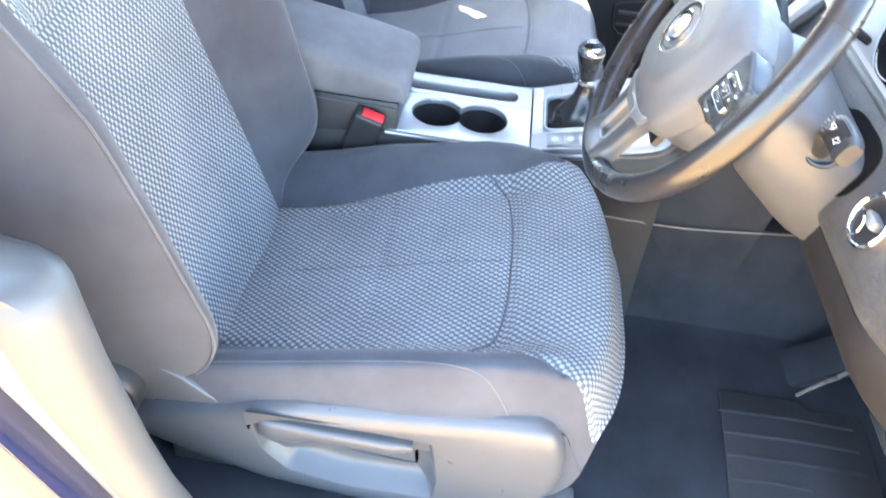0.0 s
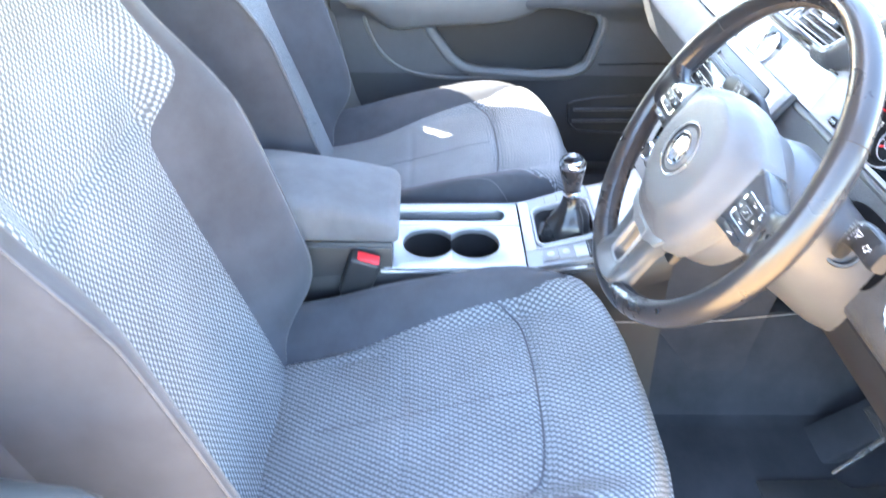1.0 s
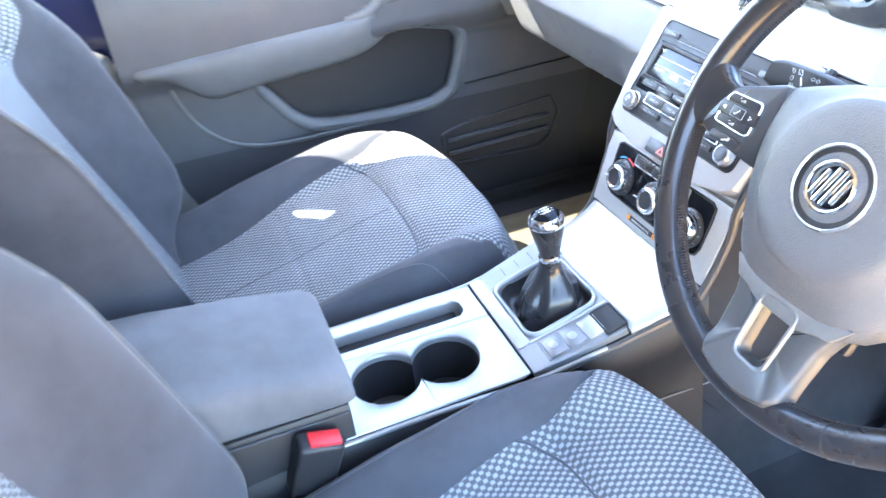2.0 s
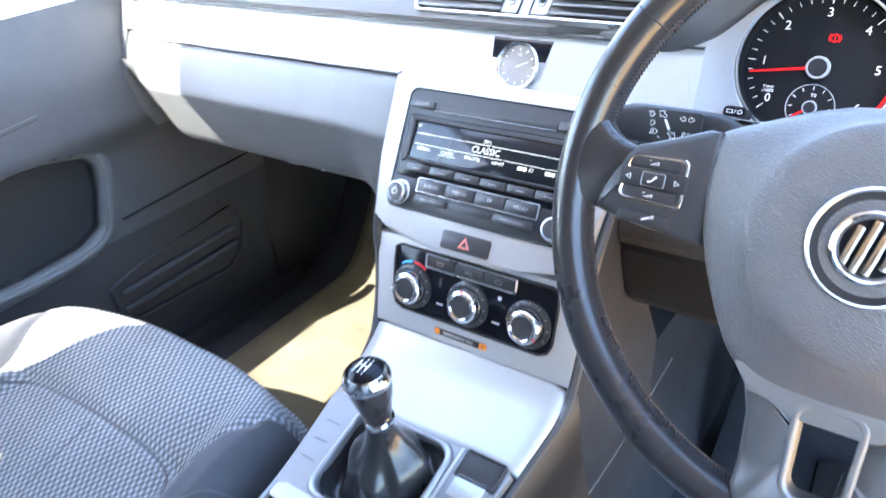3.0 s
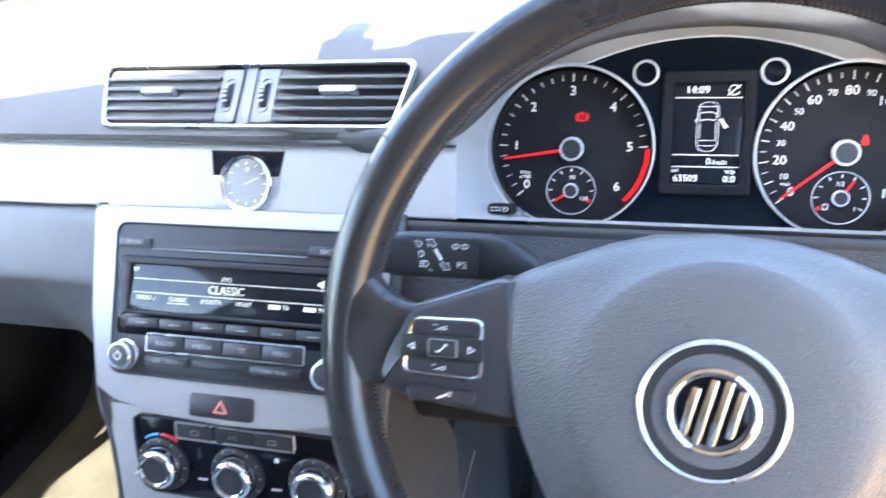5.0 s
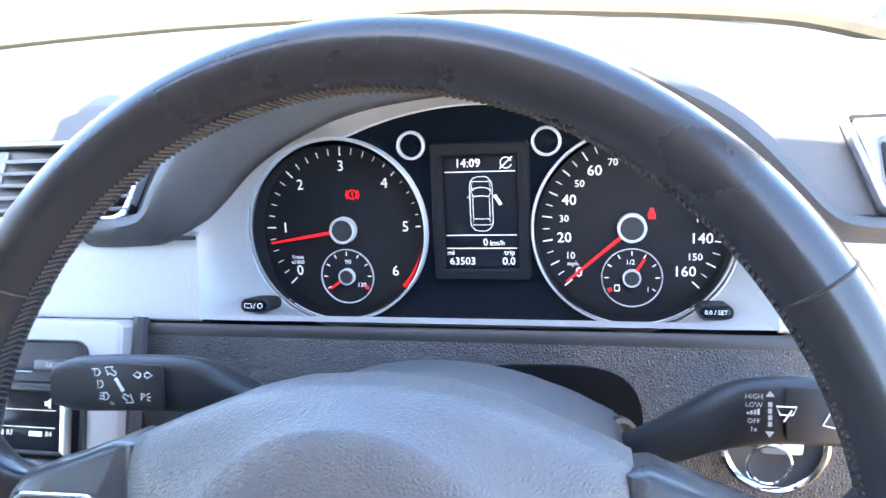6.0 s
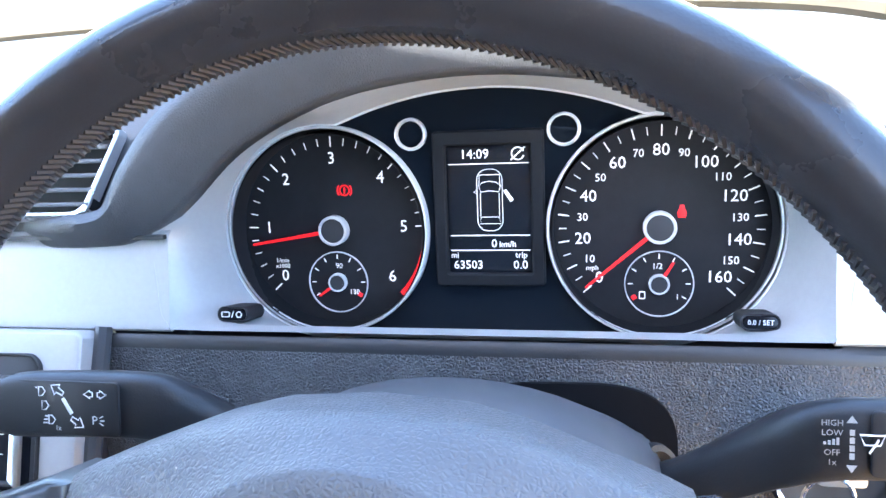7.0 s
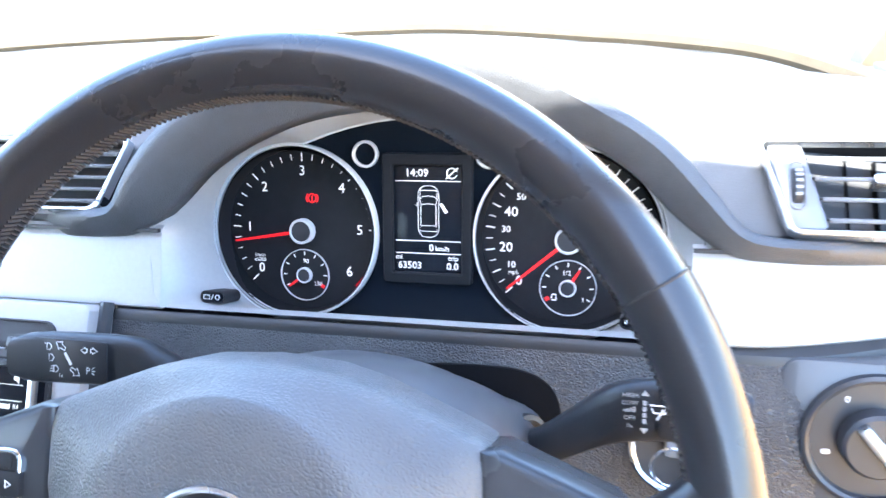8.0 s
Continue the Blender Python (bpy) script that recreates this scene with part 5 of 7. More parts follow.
badge = child("badge_ring", bm, SATIN, wheel, "bright badge ring")
bm = bmesh.new()
lathe(bm, B, [(0.0297, 0.0010), (0.022, -0.0004), (0.0, -0.0004)], 56)
child("badge_dish", bm, MATT, badge)
bm = bmesh.new()
lathe(bm, B, [(0.0165, -0.0004), (0.0168, 0.0032), (0.0180, 0.0040), (0.0194, 0.0032), (0.0197, -0.0004)], 56)
child("badge_rim", bm, CHROME, badge)
bm = bmesh.new()
lathe(bm, B, [(0.0167, -0.0002), (0.0120, 0.0012), (0.0, 0.0016)], 48)
child("badge_boss", bm, GLOSS, badge, "gloss black boss")
for x, ln in ((-0.0095, 0.022), (-0.0032, 0.030), (0.0032, 0.030), (0.0095, 0.022)):
    bm = bmesh.new()
    slab(bm, at(B, x, 0, 0.0008, -14), rrect(0.0038, ln, 0.0008, 2), 0, 0.0024, 0.0008)
    child("badge_bar", bm, CHROME, badge, "plain slanted chrome bar")

for s in (-1, 1):
    bm = bmesh.new()
    so = [(0.094, 0.0360), (0.1030, 0.0372), (0.1200, 0.0305), (0.1350, 0.0250), (0.1460, 0.0215), (0.1530, 0.0140), (0.1600, 0.0030), (0.1645, -0.0080), (0.1660, -0.0200), (0.1645, -0.0235), (0.152, -0.0268), (0.132, -0.0298), (0.094, -0.0330)]
    out = [(s * x, y) for x, y in so]
    if s > 0:
        out = out[::-1]
    slab(bm, W, out, -0.018, 0.0090, 0.005)
    sp = child("side_spoke", bm, SPOKE_BLACK, wheel, "satin black spoke with keys", 50)
    # the rim's leather runs a little way along the spoke
    bm = bmesh.new()
    rows = []
    for k in range(15):
        u = k / 14
        top = 0.0205 + 0.0400 * u ** 2.4
        low = -0.0235 - 0.0260 * u ** 3.2
        front = 0.0082 + 0.0068 * step(-0.1, 0.9, u) - 0.0010 * math.sin(math.pi * u)
        ring = []
        for q in range(48):
            a = 2 * math.pi * q / 48
            v = (top + low) / 2 + (top - low) / 2 * math.copysign(abs(math.sin(a)) ** 0.75, math.sin(a))
            w = (front if math.cos(a) > 0 else 0.0130) * math.copysign(abs(math.cos(a)) ** 0.6, math.cos(a))
            x0 = 0.1625 - 0.0190 * step(-0.010, 0.021, v)
            ring.append((s * (x0 + (0.1840 - x0) * u), v, w))
        rows.append(ring)
    loops(bm, rows, True, True, True, W)
    child("spoke_leather", bm, LEATHER, rim, "", 80)
    m = at(W, s * 0.1295, 0.0008, 0.0090)
    sh = 0.0030 * s
    fo = [(s * -0.0205, 0.0158), (s * 0.0175, 0.0148), (s * 0.0225, -0.0142), (s * -0.0205, -0.0158)]
    fo = fo if s < 0 else fo[::-1]

    def rounded(d, r):
        out2 = []
        cx2, cy2 = sum(p[0] for p in fo) / 4, sum(p[1] for p in fo) / 4
        pts = [Vector((cx2 + (x - cx2) * (1 - d / 0.021), cy2 + (y - cy2) * (1 - d / 0.0155))) for x, y in fo]
        for i2 in range(4):
            a2, b2, c2 = pts[i2 - 1], pts[i2], pts[(i2 + 1) % 4]
            p2, q2 = b2 + (a2 - b2).normalized() * r, b2 + (c2 - b2).normalized() * r
            out2 += [tuple((1 - k / 6) ** 2 * p2 + 2 * k / 6 * (1 - k / 6) * b2 + (k / 6) ** 2 * q2) for k in range(7)]
        return out2
    bm = bmesh.new()
    frame_ring(bm, m, rounded(0.0, 0.0055), rounded(0.0021, 0.0042), -0.002, 0.0025, 0.0006)
    child("key_frame", bm, CHROME, sp, "chrome key frame")
    bm = bmesh.new()
    slab(bm, m, rounded(0.0022, 0.0042), -0.002, 0.0017, 0.0005)
    child("key_field", bm, KEY, sp)
    bm = bmesh.new()
    slab(bm, m, rrect(0.0432, 0.0118, 0.001, 3, 0.0008 * s, 0), -0.002, 0.0028, 0.0006)
    child("middle_key", bm, DARK, sp)
    for y in (0.0102, -0.0102):
        bm = bmesh.new()
        slab(bm, at(m, 0.0015 * s, y), rrect(0.0350, 0.0078, 0.0025, 4), -0.002, 0.0024, 0.0008)
        kk = child("wheel_key", bm, KEY, sp)
        bm = bmesh.new()
        frame_ring(bm, at(m, 0.0015 * s, y, 0.0024), [(-0.0030, -0.0010), (0.0030, -0.0010), (0.0030, 0.0012)], [(-0.0012, -0.00065), (0.0025, -0.00065), (0.0025, 0.0005)], 0, 0.0003, 0.00005)
        block(bm, at(m, 0.0015 * s - 0.0028, y + 0.0014, 0.0024), 0.0018, 0.0004, 0.0003, 0, 1)
        child("sign", bm, PRINT, kk)
    bm = bmesh.new()
    frame_ring(bm, m, rrect(0.0152, 0.0092, 0.0012, 3), rrect(0.0144, 0.0084, 0.0010, 3), -0.001, 0.0036, 0.0002)
    child("key_edge", bm, SATIN_GREY, sp)
    bm = bmesh.new()
    slab(bm, m, rrect(0.0143, 0.0083, 0.0010, 3), -0.001, 0.0038, 0.0006)
    kk = child("wheel_key", bm, KEY, sp)
    bm = bmesh.new()
    tube(bm, [at(m, 0, 0, 0.0039) @ Vector(p) for p in ((-0.0030, -0.0016, 0), (-0.0016, -0.0016, 0), (0.0, -0.0002, 0), (0.0012, 0.0012, 0), (0.0022, 0.0022, 0))], [0.0009, 0.0006, 0.0005, 0.0006, 0.0009], 5, flat=0.5)
    child("sign", bm, PRINT, kk)
    for q in (-1, 1):
        bm = bmesh.new()
        frame_ring(bm, at(m, q * 0.0155 + 0.0008 * s, 0, 0.0028), [(q * 0.0022, 0), (-q * 0.0014, 0.0019), (-q * 0.0014, -0.0019)][::q], [(q * 0.0014, 0), (-q * 0.0009, 0.0011), (-q * 0.0009, -0.0011)][::q], 0, 0.0003, 0.00005)
        child("sign", bm, PRINT, sp)
    bm = bmesh.new()
    slab(bm, at(W, s * 0.1300, -0.0238, 0.0090), rrect(0.0360, 0.0078, 0.0028, 4), -0.002, 0.0026, 0.001)
    kk = child("wheel_key", bm, KEY, sp)
    bm = bmesh.new()
    block(bm, at(W, s * 0.1290, -0.0238, 0.0116, 25), 0.0055, 0.0011, 0.0003, 0, 1)
    for q in (0.0034, 0.0046):
        block(bm, at(W, s * 0.1290 + q, -0.0222, 0.0116, -10), 0.0004, 0.0028, 0.0003, 0, 1)
    child("sign", bm, PRINT, kk)

# lower spoke: silver yoke with an open slot, running out over the rim
bm = bmesh.new()
yo = [(-0.062, -0.091), (-0.050, -0.104), (-0.0445, -0.122), (-0.0425, -0.150), (-0.0425, -0.166), (-0.036, -0.1785), (-0.018, -0.1845), (0.0, -0.1860)]
yo = yo + [(-x, y) for x, y in yo[-2::-1]] + [(0.0, -0.099)]
yo = [ray_out(in_poly(yo), 0, -0.137, 2 * math.pi * i / 96) for i in range(96)]
slot_in = in_round(0.0290, 0.0520, 0.0075, 0, -0.1335)
ho = [ray_out(lambda x, y: slot_in(x * (1 + 2.2 * (-0.1335 - y)), y), 0, -0.1335, 2 * math.pi * i / 96) for i in range(96)]
frame_ring(bm, Matrix.Identity(4), yo, ho, -0.006, 0.0105, 0.004)
for v in bm.verts:
    if v.co.z > 0:
        v.co.z += 0.0085 * step(-0.150, -0.178, v.co.y)
bmesh.ops.transform(bm, matrix=W, verts=bm.verts)
yoke = child("lower_spoke", bm, SPOKE_GREY, wheel, "satin grey lower spoke with open slot", 50)
bm = bmesh.new()
frame_ring(bm, W, [(x * 1.32, -0.1335 + (y + 0.1335) * 1.16) for x, y in ho], scaled(ho, -0.0004), 0.006, 0.0128, 0.0015)
child("slot_frame", bm, SPOKE, yoke, "raised silver frame round the slot")
bm = bmesh.new()
slab(bm, W, [(-0.057, -0.0925), (-0.047, -0.1085), (-0.036, -0.1105), (-0.0255, -0.1150), (-0.0195, -0.1165), (0.0195, -0.1165), (0.0255, -0.1150), (0.036, -0.1105), (0.047, -0.1085), (0.057, -0.0925), (0.0, -0.1005)], 0.006, 0.0120, 0.0015)
child("spoke_band", bm, SPOKE, yoke, "silver band across the spoke")
bm = bmesh.new()
block(bm, at(W, 0, -0.095, -0.03), 0.09, 0.05, 0.01, 0.004)
child("back_cover", bm, DARK, wheel)

# column cowl and stalks
column = thing("steering_column", "dark plastic steering column cowl", "column cowl", (0.36, 0.09, 0.87))
bm = bmesh.new()
rows = []
for y, cz, rx, rt, rb in ((0.046, 0.902, 0.078, 0.055, 0.066), (0.050, 0.901, 0.084, 0.060, 0.076), (0.060, 0.900, 0.087, 0.064, 0.088), (0.082, 0.898, 0.089, 0.067, 0.106), (0.100, 0.896, 0.090, 0.064, 0.119), (0.120, 0.890, 0.091, 0.050, 0.131), (0.145, 0.878, 0.090, 0.034, 0.138), (0.19, 0.855, 0.088, 0.012, 0.138), (0.235, 0.83, 0.085, 0.004, 0.134)):
    rows.append([(0.362 + rx * math.cos(a), y, cz + (rt if math.sin(a) > 0 else rb) * math.copysign(abs(math.sin(a)) ** 0.92, math.sin(a))) for a in [2 * math.pi * i / 48 for i in range(48)]])
loops(bm, rows, True, True, True)
child("cowl", bm, SOFT, column, "", 50)
bm = bmesh.new()
lathe(bm, at(W, 0.006, -0.030, 0.0), [(0.030, -0.012), (0.072, -0.014), (0.0790, -0.018), (0.0815, -0.026), (0.0825, -0.048), (0.0815, -0.0555), (0.0780, -0.0575), (0.060, -0.0575)], 56)
child("hub_shroud", bm, SOFT, column, "smooth round shroud behind the wheel", 50)
for s in (-1, 1):
    bm = bmesh.new()
    m = Matrix(((0, 0, s, 0.358 + s * 0.078), (1, 0, 0, 0.090), (0, 1, 0, 0.921), (0, 0, 0, 1)))
    if s > 0:
        m = pose(0.4475, 0.1090, 0.8955) @ Vector((0.80, -0.40, 0.45)).to_track_quat("Z", "Y").to_matrix().to_4x4()
    lathe(bm, m, [(0.0190, -0.006), (0.0190, 0.003), (0.0178, 0.005), (0.0150, 0.005), (0.0138, 0.001)], 28)
    child("stalk_collar", bm, DARK, column)


def stalk(name, s, label):
    t = thing(name, label, "stalk", (0.36 + s * 0.10, 0.085, 0.945))
    ctrl = [(0.36 + s * 0.070, 0.095, 0.912), (0.36 + s * 0.092, 0.088, 0.930), (0.36 + s * 0.112, 0.082, 0.947), (0.36 + s * 0.128, 0.080, 0.9545), (0.36 + s * 0.165, 0.078, 0.956), (0.36 + s * 0.200, 0.074, 0.957)]
    if s > 0:                                              # leaves the cowl lower and further out
        ctrl = [(0.432, 0.116, 0.884), (0.456, 0.104, 0.902), (0.476, 0.092, 0.926), (0.494, 0.082, 0.947), (0.512, 0.079, 0.9545), (0.535, 0.078, 0.956), (0.556, 0.075, 0.957)]
    pts = smooth_path(ctrl, 20)
    bm = bmesh.new()
    rows = []
    for i, p in enumerate(pts):
        k = step(0.0, 0.55, i / 19)
        hw, ht = 0.0095 + 0.0050 * k, 0.0095 - 0.0015 * k
        e = 1 - 0.25 * step(0.93, 1.0, i / 19)
        up, out = Vector((0, 0.42, 0.907)), Vector((0, -0.907, 0.42))
        rows.append([p + up * hw * e * math.copysign(abs(math.cos(a)) ** 0.6, math.cos(a)) + out * ht * math.copysign(abs(math.sin(a)) ** 0.6, math.sin(a)) for a in [2 * math.pi * j / 20 for j in range(20)]])
    loops(bm, rows, True, True, True)
    child("lever", bm, DARK, t)
    m = plane_frame((0.36 + s * (0.163 if s < 0 else 0.1655), 0.078 - 0.907 * 0.0081, 0.956 + 0.42 * 0.0081), (0, 0.42, 0.907))
    bm = bmesh.new()
    slab(bm, m, rrect(0.052 if s < 0 else 0.026, 0.0235, 0.002, 3, 0 if s < 0 else 0.004, 0), -0.001, 0.0004, 0.0003)
    child("plate", bm, MATT, t)
    return t, m


t1, m1 = stalk("indicator_stalk", -1, "black indicator stalk with white light symbols")


def lamp_sign(m, x, y, par):
    stroke([(0.0004, 0.0020), (0.0004, -0.0020), (0.0022, -0.0018), (0.0036, 0), (0.0022, 0.0018)], at(m, x, y, 0.0004), par, 0.0003, True, "lamp_sign", PRINT)
    bm = bmesh.new()
    for k in (-1, 0, 1):
        block(bm, at(m, x - 0.0022, y + 0.0015 * k, 0.0004), 0.0038, 0.0006, 0.0002, 0, 1)
    child("lamp_sign", bm, PRINT, par)


for x, y in ((-0.0130, 0.0072), (-0.0115, 0.0010), (-0.0085, -0.0052)):
    lamp_sign(m1, x, y, t1)
bm = bmesh.new()
slab(bm, at(m1, 0.0012, 0.001, 0.0004, -58), [(-0.004, 0.0009), (-0.004, -0.0009), (0.004, -0.0009), (0.004, 0.0009)], 0, 0.0002, 0.00005)
child("arrow_sign", bm, PRINT, t1)
ARROW = [(-0.0028, -0.0009), (-0.0028, 0.0009), (0.0004, 0.0012), (0.0004, 0.0027), (0.0040, 0.0), (0.0004, -0.0027), (0.0004, -0.0012)]
for x, y, r in ((-0.0030, 0.0078, 148), (0.0056, -0.0058, -32)):
    stroke(ARROW, at(m1, x, y, 0.0004, r), t1, 0.0003, True, "arrow_sign", PRINT)
for a in (30, 0, -30):
    stroke([(0.0022 * math.cos(radians(a)), 0.0022 * math.sin(radians(a))), (0.0042 * math.cos(radians(a)), 0.0042 * math.sin(radians(a)))], at(m1, 0.0150, -0.0048, 0.0004), t1, 0.00025, False, "lamp_sign", PRINT)
for q in (-1, 1):
    stroke([(q * 0.0012, 0.0018), (q * 0.0012, 0.0010), (q * 0.0, 0.0010), (q * 0.0, -0.0010), (q * 0.0012, -0.0010), (q * 0.0012, -0.0018), (q * 0.0042, 0)], at(m1, 0.0150 + q * 0.0012, 0.0065, 0.0004), t1, 0.0003, True, "arrow_sign", PRINT)
words("P", 0.0056, at(m1, 0.0145, -0.0050, 0.0004), PRINT, t1)
words("1x", 0.0030, at(m1, -0.0035, -0.0088, 0.0004), PRINT, t1)
t2, m2 = stalk("wiper_stalk", 1, "black wiper stalk with white printed settings")
for k, s in enumerate(("HIGH", "LOW", "", "OFF", "1x")):
    if s:
        words(s, 0.0030, at(m2, -0.0220, 0.0074 - 0.0035 * k, 0.0008), DIM_PRINT, t2)
for q in range(4):
    bm = bmesh.new()
    block(bm, at(m2, -0.0155, -0.0042 + 0.0028 * q, 0.0008), 0.0016, 0.0021, 0.0002, 0, 1)
    child("setting_mark", bm, DIM_PRINT, t2)
    bm = bmesh.new()
    block(bm, at(m2, -0.0243 + 0.0014 * q, 0.0002 + 0.00025 * q, 0.0008), 0.0009, 0.0010 + 0.0005 * q, 0.0002, 0, 1)
    child("interval_mark", bm, DIM_PRINT, t2)
for s in (1, -1):
    bm = bmesh.new()
    slab(bm, at(m2, -0.0155, s * 0.0075, 0.0005), [(-0.0018, 0), (0.0018, 0), (0, s * 0.0026)][::s], 0, 0.0002, 0.00005)
    child("arrow_sign", bm, DIM_PRINT, t2)
stroke([(-0.004, 0.0025), (0.004, 0.0025), (0.0025, -0.001), (-0.0025, -0.001)], at(m2, -0.009, 0.001, 0.0006), t2, 0.0004, True, "wiper_sign", PRINT)
stroke([(-0.001, -0.004), (0.002, 0.001)], at(m2, -0.009, 0.001, 0.0006), t2, 0.0004, False, "wiper_sign", PRINT)
stroke([(1.35 * x, 1.35 * y) for x, y in ARROW], at(m2, 0.010, -0.0015, 0.0006, 205), t2, 0.0004, True, "arrow_sign", PRINT)

# ignition slot and light switch
IGN = plane_frame((0.532, 0.1455, 0.876), (0, 0.30, 0.954))
ign = thing("ignition_slot", "chrome ringed ignition slot with pale key ring", "ignition", IGN.translation)
bm = bmesh.new()
lathe(bm, IGN, [(0.0235, -0.004), (0.0245, 0.007), (0.0265, 0.009), (0.0285, 0.007), (0.0290, -0.012)], 48)
child("ring", bm, CHROME, ign)
bm = bmesh.new()
lathe(bm, IGN, [(0.0250, 0.004), (0.012, 0.001), (0.0, 0.001)], 40)
child("dish", bm, MATT, ign)
bm = bmesh.new()
block(bm, at(IGN, 0.003, 0.002, 0.0), 0.022, 0.011, 0.012, 0.003)
child("key_fob", bm, SATIN_GREY, ign, "pale key fob end")
bm = bmesh.new()
tube(bm, [at(IGN, -0.004, -0.008, 0.014) @ Vector((0.011 * math.cos(a), 0.013 * math.sin(a), 0.003 * math.sin(a))) for a in [2 * math.pi * j / 28 for j in range(28)]], 0.0011, 6, True)
child("key_ring", bm, CHROME, ign)
LS = plane_frame((0.638, 0.163, 0.880), (0, 0.28, 0.96))
ls = thing("light_switch", "round black light switch with satin pointer knob", "switch", LS.translation)
bm = bmesh.new()
slab(bm, LS, rrect(0.106, 0.090, 0.010, 5, 0.002, 0.0), -0.02, 0.003, 0.0015)
child("panel", bm, TRIM, ls)
bm = bmesh.new()
lathe(bm, at(LS, 0, 0, 0.003), [(0.0, 0.0005), (0.034, 0.0005), (0.035, 0.004), (0.037, 0.005), (0.0392, 0.004), (0.040, -0.002)], 48)
child("dial_plate", bm, KEY, ls)
bm = bmesh.new()
lathe(bm, at(LS, 0, 0, 0.003), [(0.0195, 0.0), (0.019, 0.010), (0.017, 0.012), (0, 0.012)], 40)
kb = child("knob", bm, KEY, ls, "black turning knob")
bm = bmesh.new()
block(bm, at(LS, 0, 0, 0.015, 40), 0.007, 0.034, 0.007, 0.002)
child("grip", bm, SATIN, kb)
words("0", 0.0058, at(LS, -0.016, 0.0235, 0.0040), PRINT, ls)
for a in (60, 20, 200):
    bm = bmesh.new()
    slab(bm, at(LS, 0.0265 * math.cos(radians(a)), 0.0265 * math.sin(radians(a)), 0.0035), rrect(0.005, 0.003, 0.001, 2), 0, 0.0004, 0.0001)
    child("sign", bm, PRINT, ls)

# ---- centre console ----
console = thing("centre_console", "grey centre console with satin cup holder tray", "console", (0, -0.2, 0.5))
# sides
for s in (-1, 1):
    bm = bmesh.new()
    rows = []
    for y, x, z in ((-0.70, 0.098, 0.585), (-0.50, 0.099, 0.590), (-0.38, 0.101, 0.600), (-0.25, 0.103, 0.602), (-0.15, 0.106, 0.603), (-0.06, 0.112, 0.622), (0.02, 0.120, 0.640), (0.07, 0.126, 0.670)):
        rows.append([(s * (x - 0.006), y, z + 0.001), (s * x, y, z - 0.004), (s * (x + 0.004), y, z - 0.03), (s * (x + 0.006), y, z - 0.055), (s * (x + 0.002), y, z - 0.060), (s * (x + 0.010), y, z - 0.12), (s * (x + 0.03), y, 0.42), (s * (x + 0.06), y, 0.30)])
    loops(bm, rows, False)
    child("side_panel", bm, MATT, console, "dark plastic console side", 80)
CUP_X, CUP_R, CUP_A, CUP_B = 0.0235, 0.0425, -0.3135, -0.2355


def in_cups(x, y):
    return math.hypot(x - CUP_X, y - CUP_A) < CUP_R or math.hypot(x - CUP_X, y - CUP_B) < CUP_R


ZT = 0.6075
# tray top as a ring round the cup hole, then a strip with the slot
cup = [ray_out(in_cups, CUP_X, (CUP_A + CUP_B) / 2, 2 * math.pi * i / 96) for i in range(96)]
box_c = [ray_out(lambda x, y: -0.0285 < x < 0.097 and -0.385 < y < -0.152, CUP_X, (CUP_A + CUP_B) / 2, 2 * math.pi * i / 96) for i in range(96)]
bm = bmesh.new()
rows = [[(x, y, ZT - 0.002) for x, y in box_c], [(x, y, ZT) for x, y in scaled(box_c, 0.0015)], [(x, y, ZT) for x, y in scaled(cup, -0.0025)], [(x, y, ZT - 0.001) for x, y in scaled(cup, -0.0008)], [(x, y, ZT - 0.004) for x, y in cup], [(x, y, ZT - 0.012) for x, y in cup]]
loops(bm, rows, True)
tray = child("cup_tray", bm, SATIN_GREY, console, "satin grey cup holder tray", 50)
bm = bmesh.new()
rows = [[(x, y, ZT - 0.010) for x, y in cup], [(x, y, ZT - 0.07) for x, y in scaled(cup, 0.002)]]
loops(bm, rows, True, False, True)
child("cup_well", bm, MATT, console, "deep black cup holder well")
for y in (CUP_A, CUP_B):
    bm = bmesh.new()
    lathe(bm, pose(CUP_X, y, ZT - 0.069), [(0.034, 0.0), (0.034, 0.004), (0.031, 0.005), (0.029, 0.001), (0, 0.001)], 36)
    child("cup_mat", bm, RUBBER, console)
bm = bmesh.new()
so = [ray_out(in_poly([(-0.097, -0.385), (-0.0285, -0.385), (-0.0285, -0.152), (-0.102, -0.152)]), -0.064, -0.27, 2 * math.pi * i / 64) for i in range(64)]
si = [ray_out(in_round(0.036, 0.200, 0.014, -0.0625, -0.279), -0.0625, -0.27, 2 * math.pi * i / 64) for i in range(64)]
rows = [[(x, y, ZT - 0.002) for x, y in so], [(x, y, ZT) for x, y in scaled(so, 0.0015)], [(x, y, ZT) for x, y in scaled(si, -0.002)], [(x, y, ZT - 0.003) for x, y in si], [(x, y, ZT - 0.022) for x, y in si]]
loops(bm, rows, True, False, True)
child("slot_tray", bm, SATIN_GREY, console, "satin grey tray with narrow slot", 50)
bm = bmesh.new()
block(bm, pose(-0.0625, -0.279, ZT - 0.0218), 0.032, 0.19, 0.003, 0.001)
child("slot_floor", bm, MATT, console)
for s in (-1, 1):
    bm = bmesh.new()
    tube(bm, smooth_path([(s * 0.1005, -0.39, 0.603), (s * 0.102, -0.25, 0.604), (s * 0.105, -0.15, 0.605), (s * 0.112, -0.06, 0.624)], 20), 0.0030, 8)
    child("edge_trim", bm, SATIN_GREY, console, "bright edge trim")

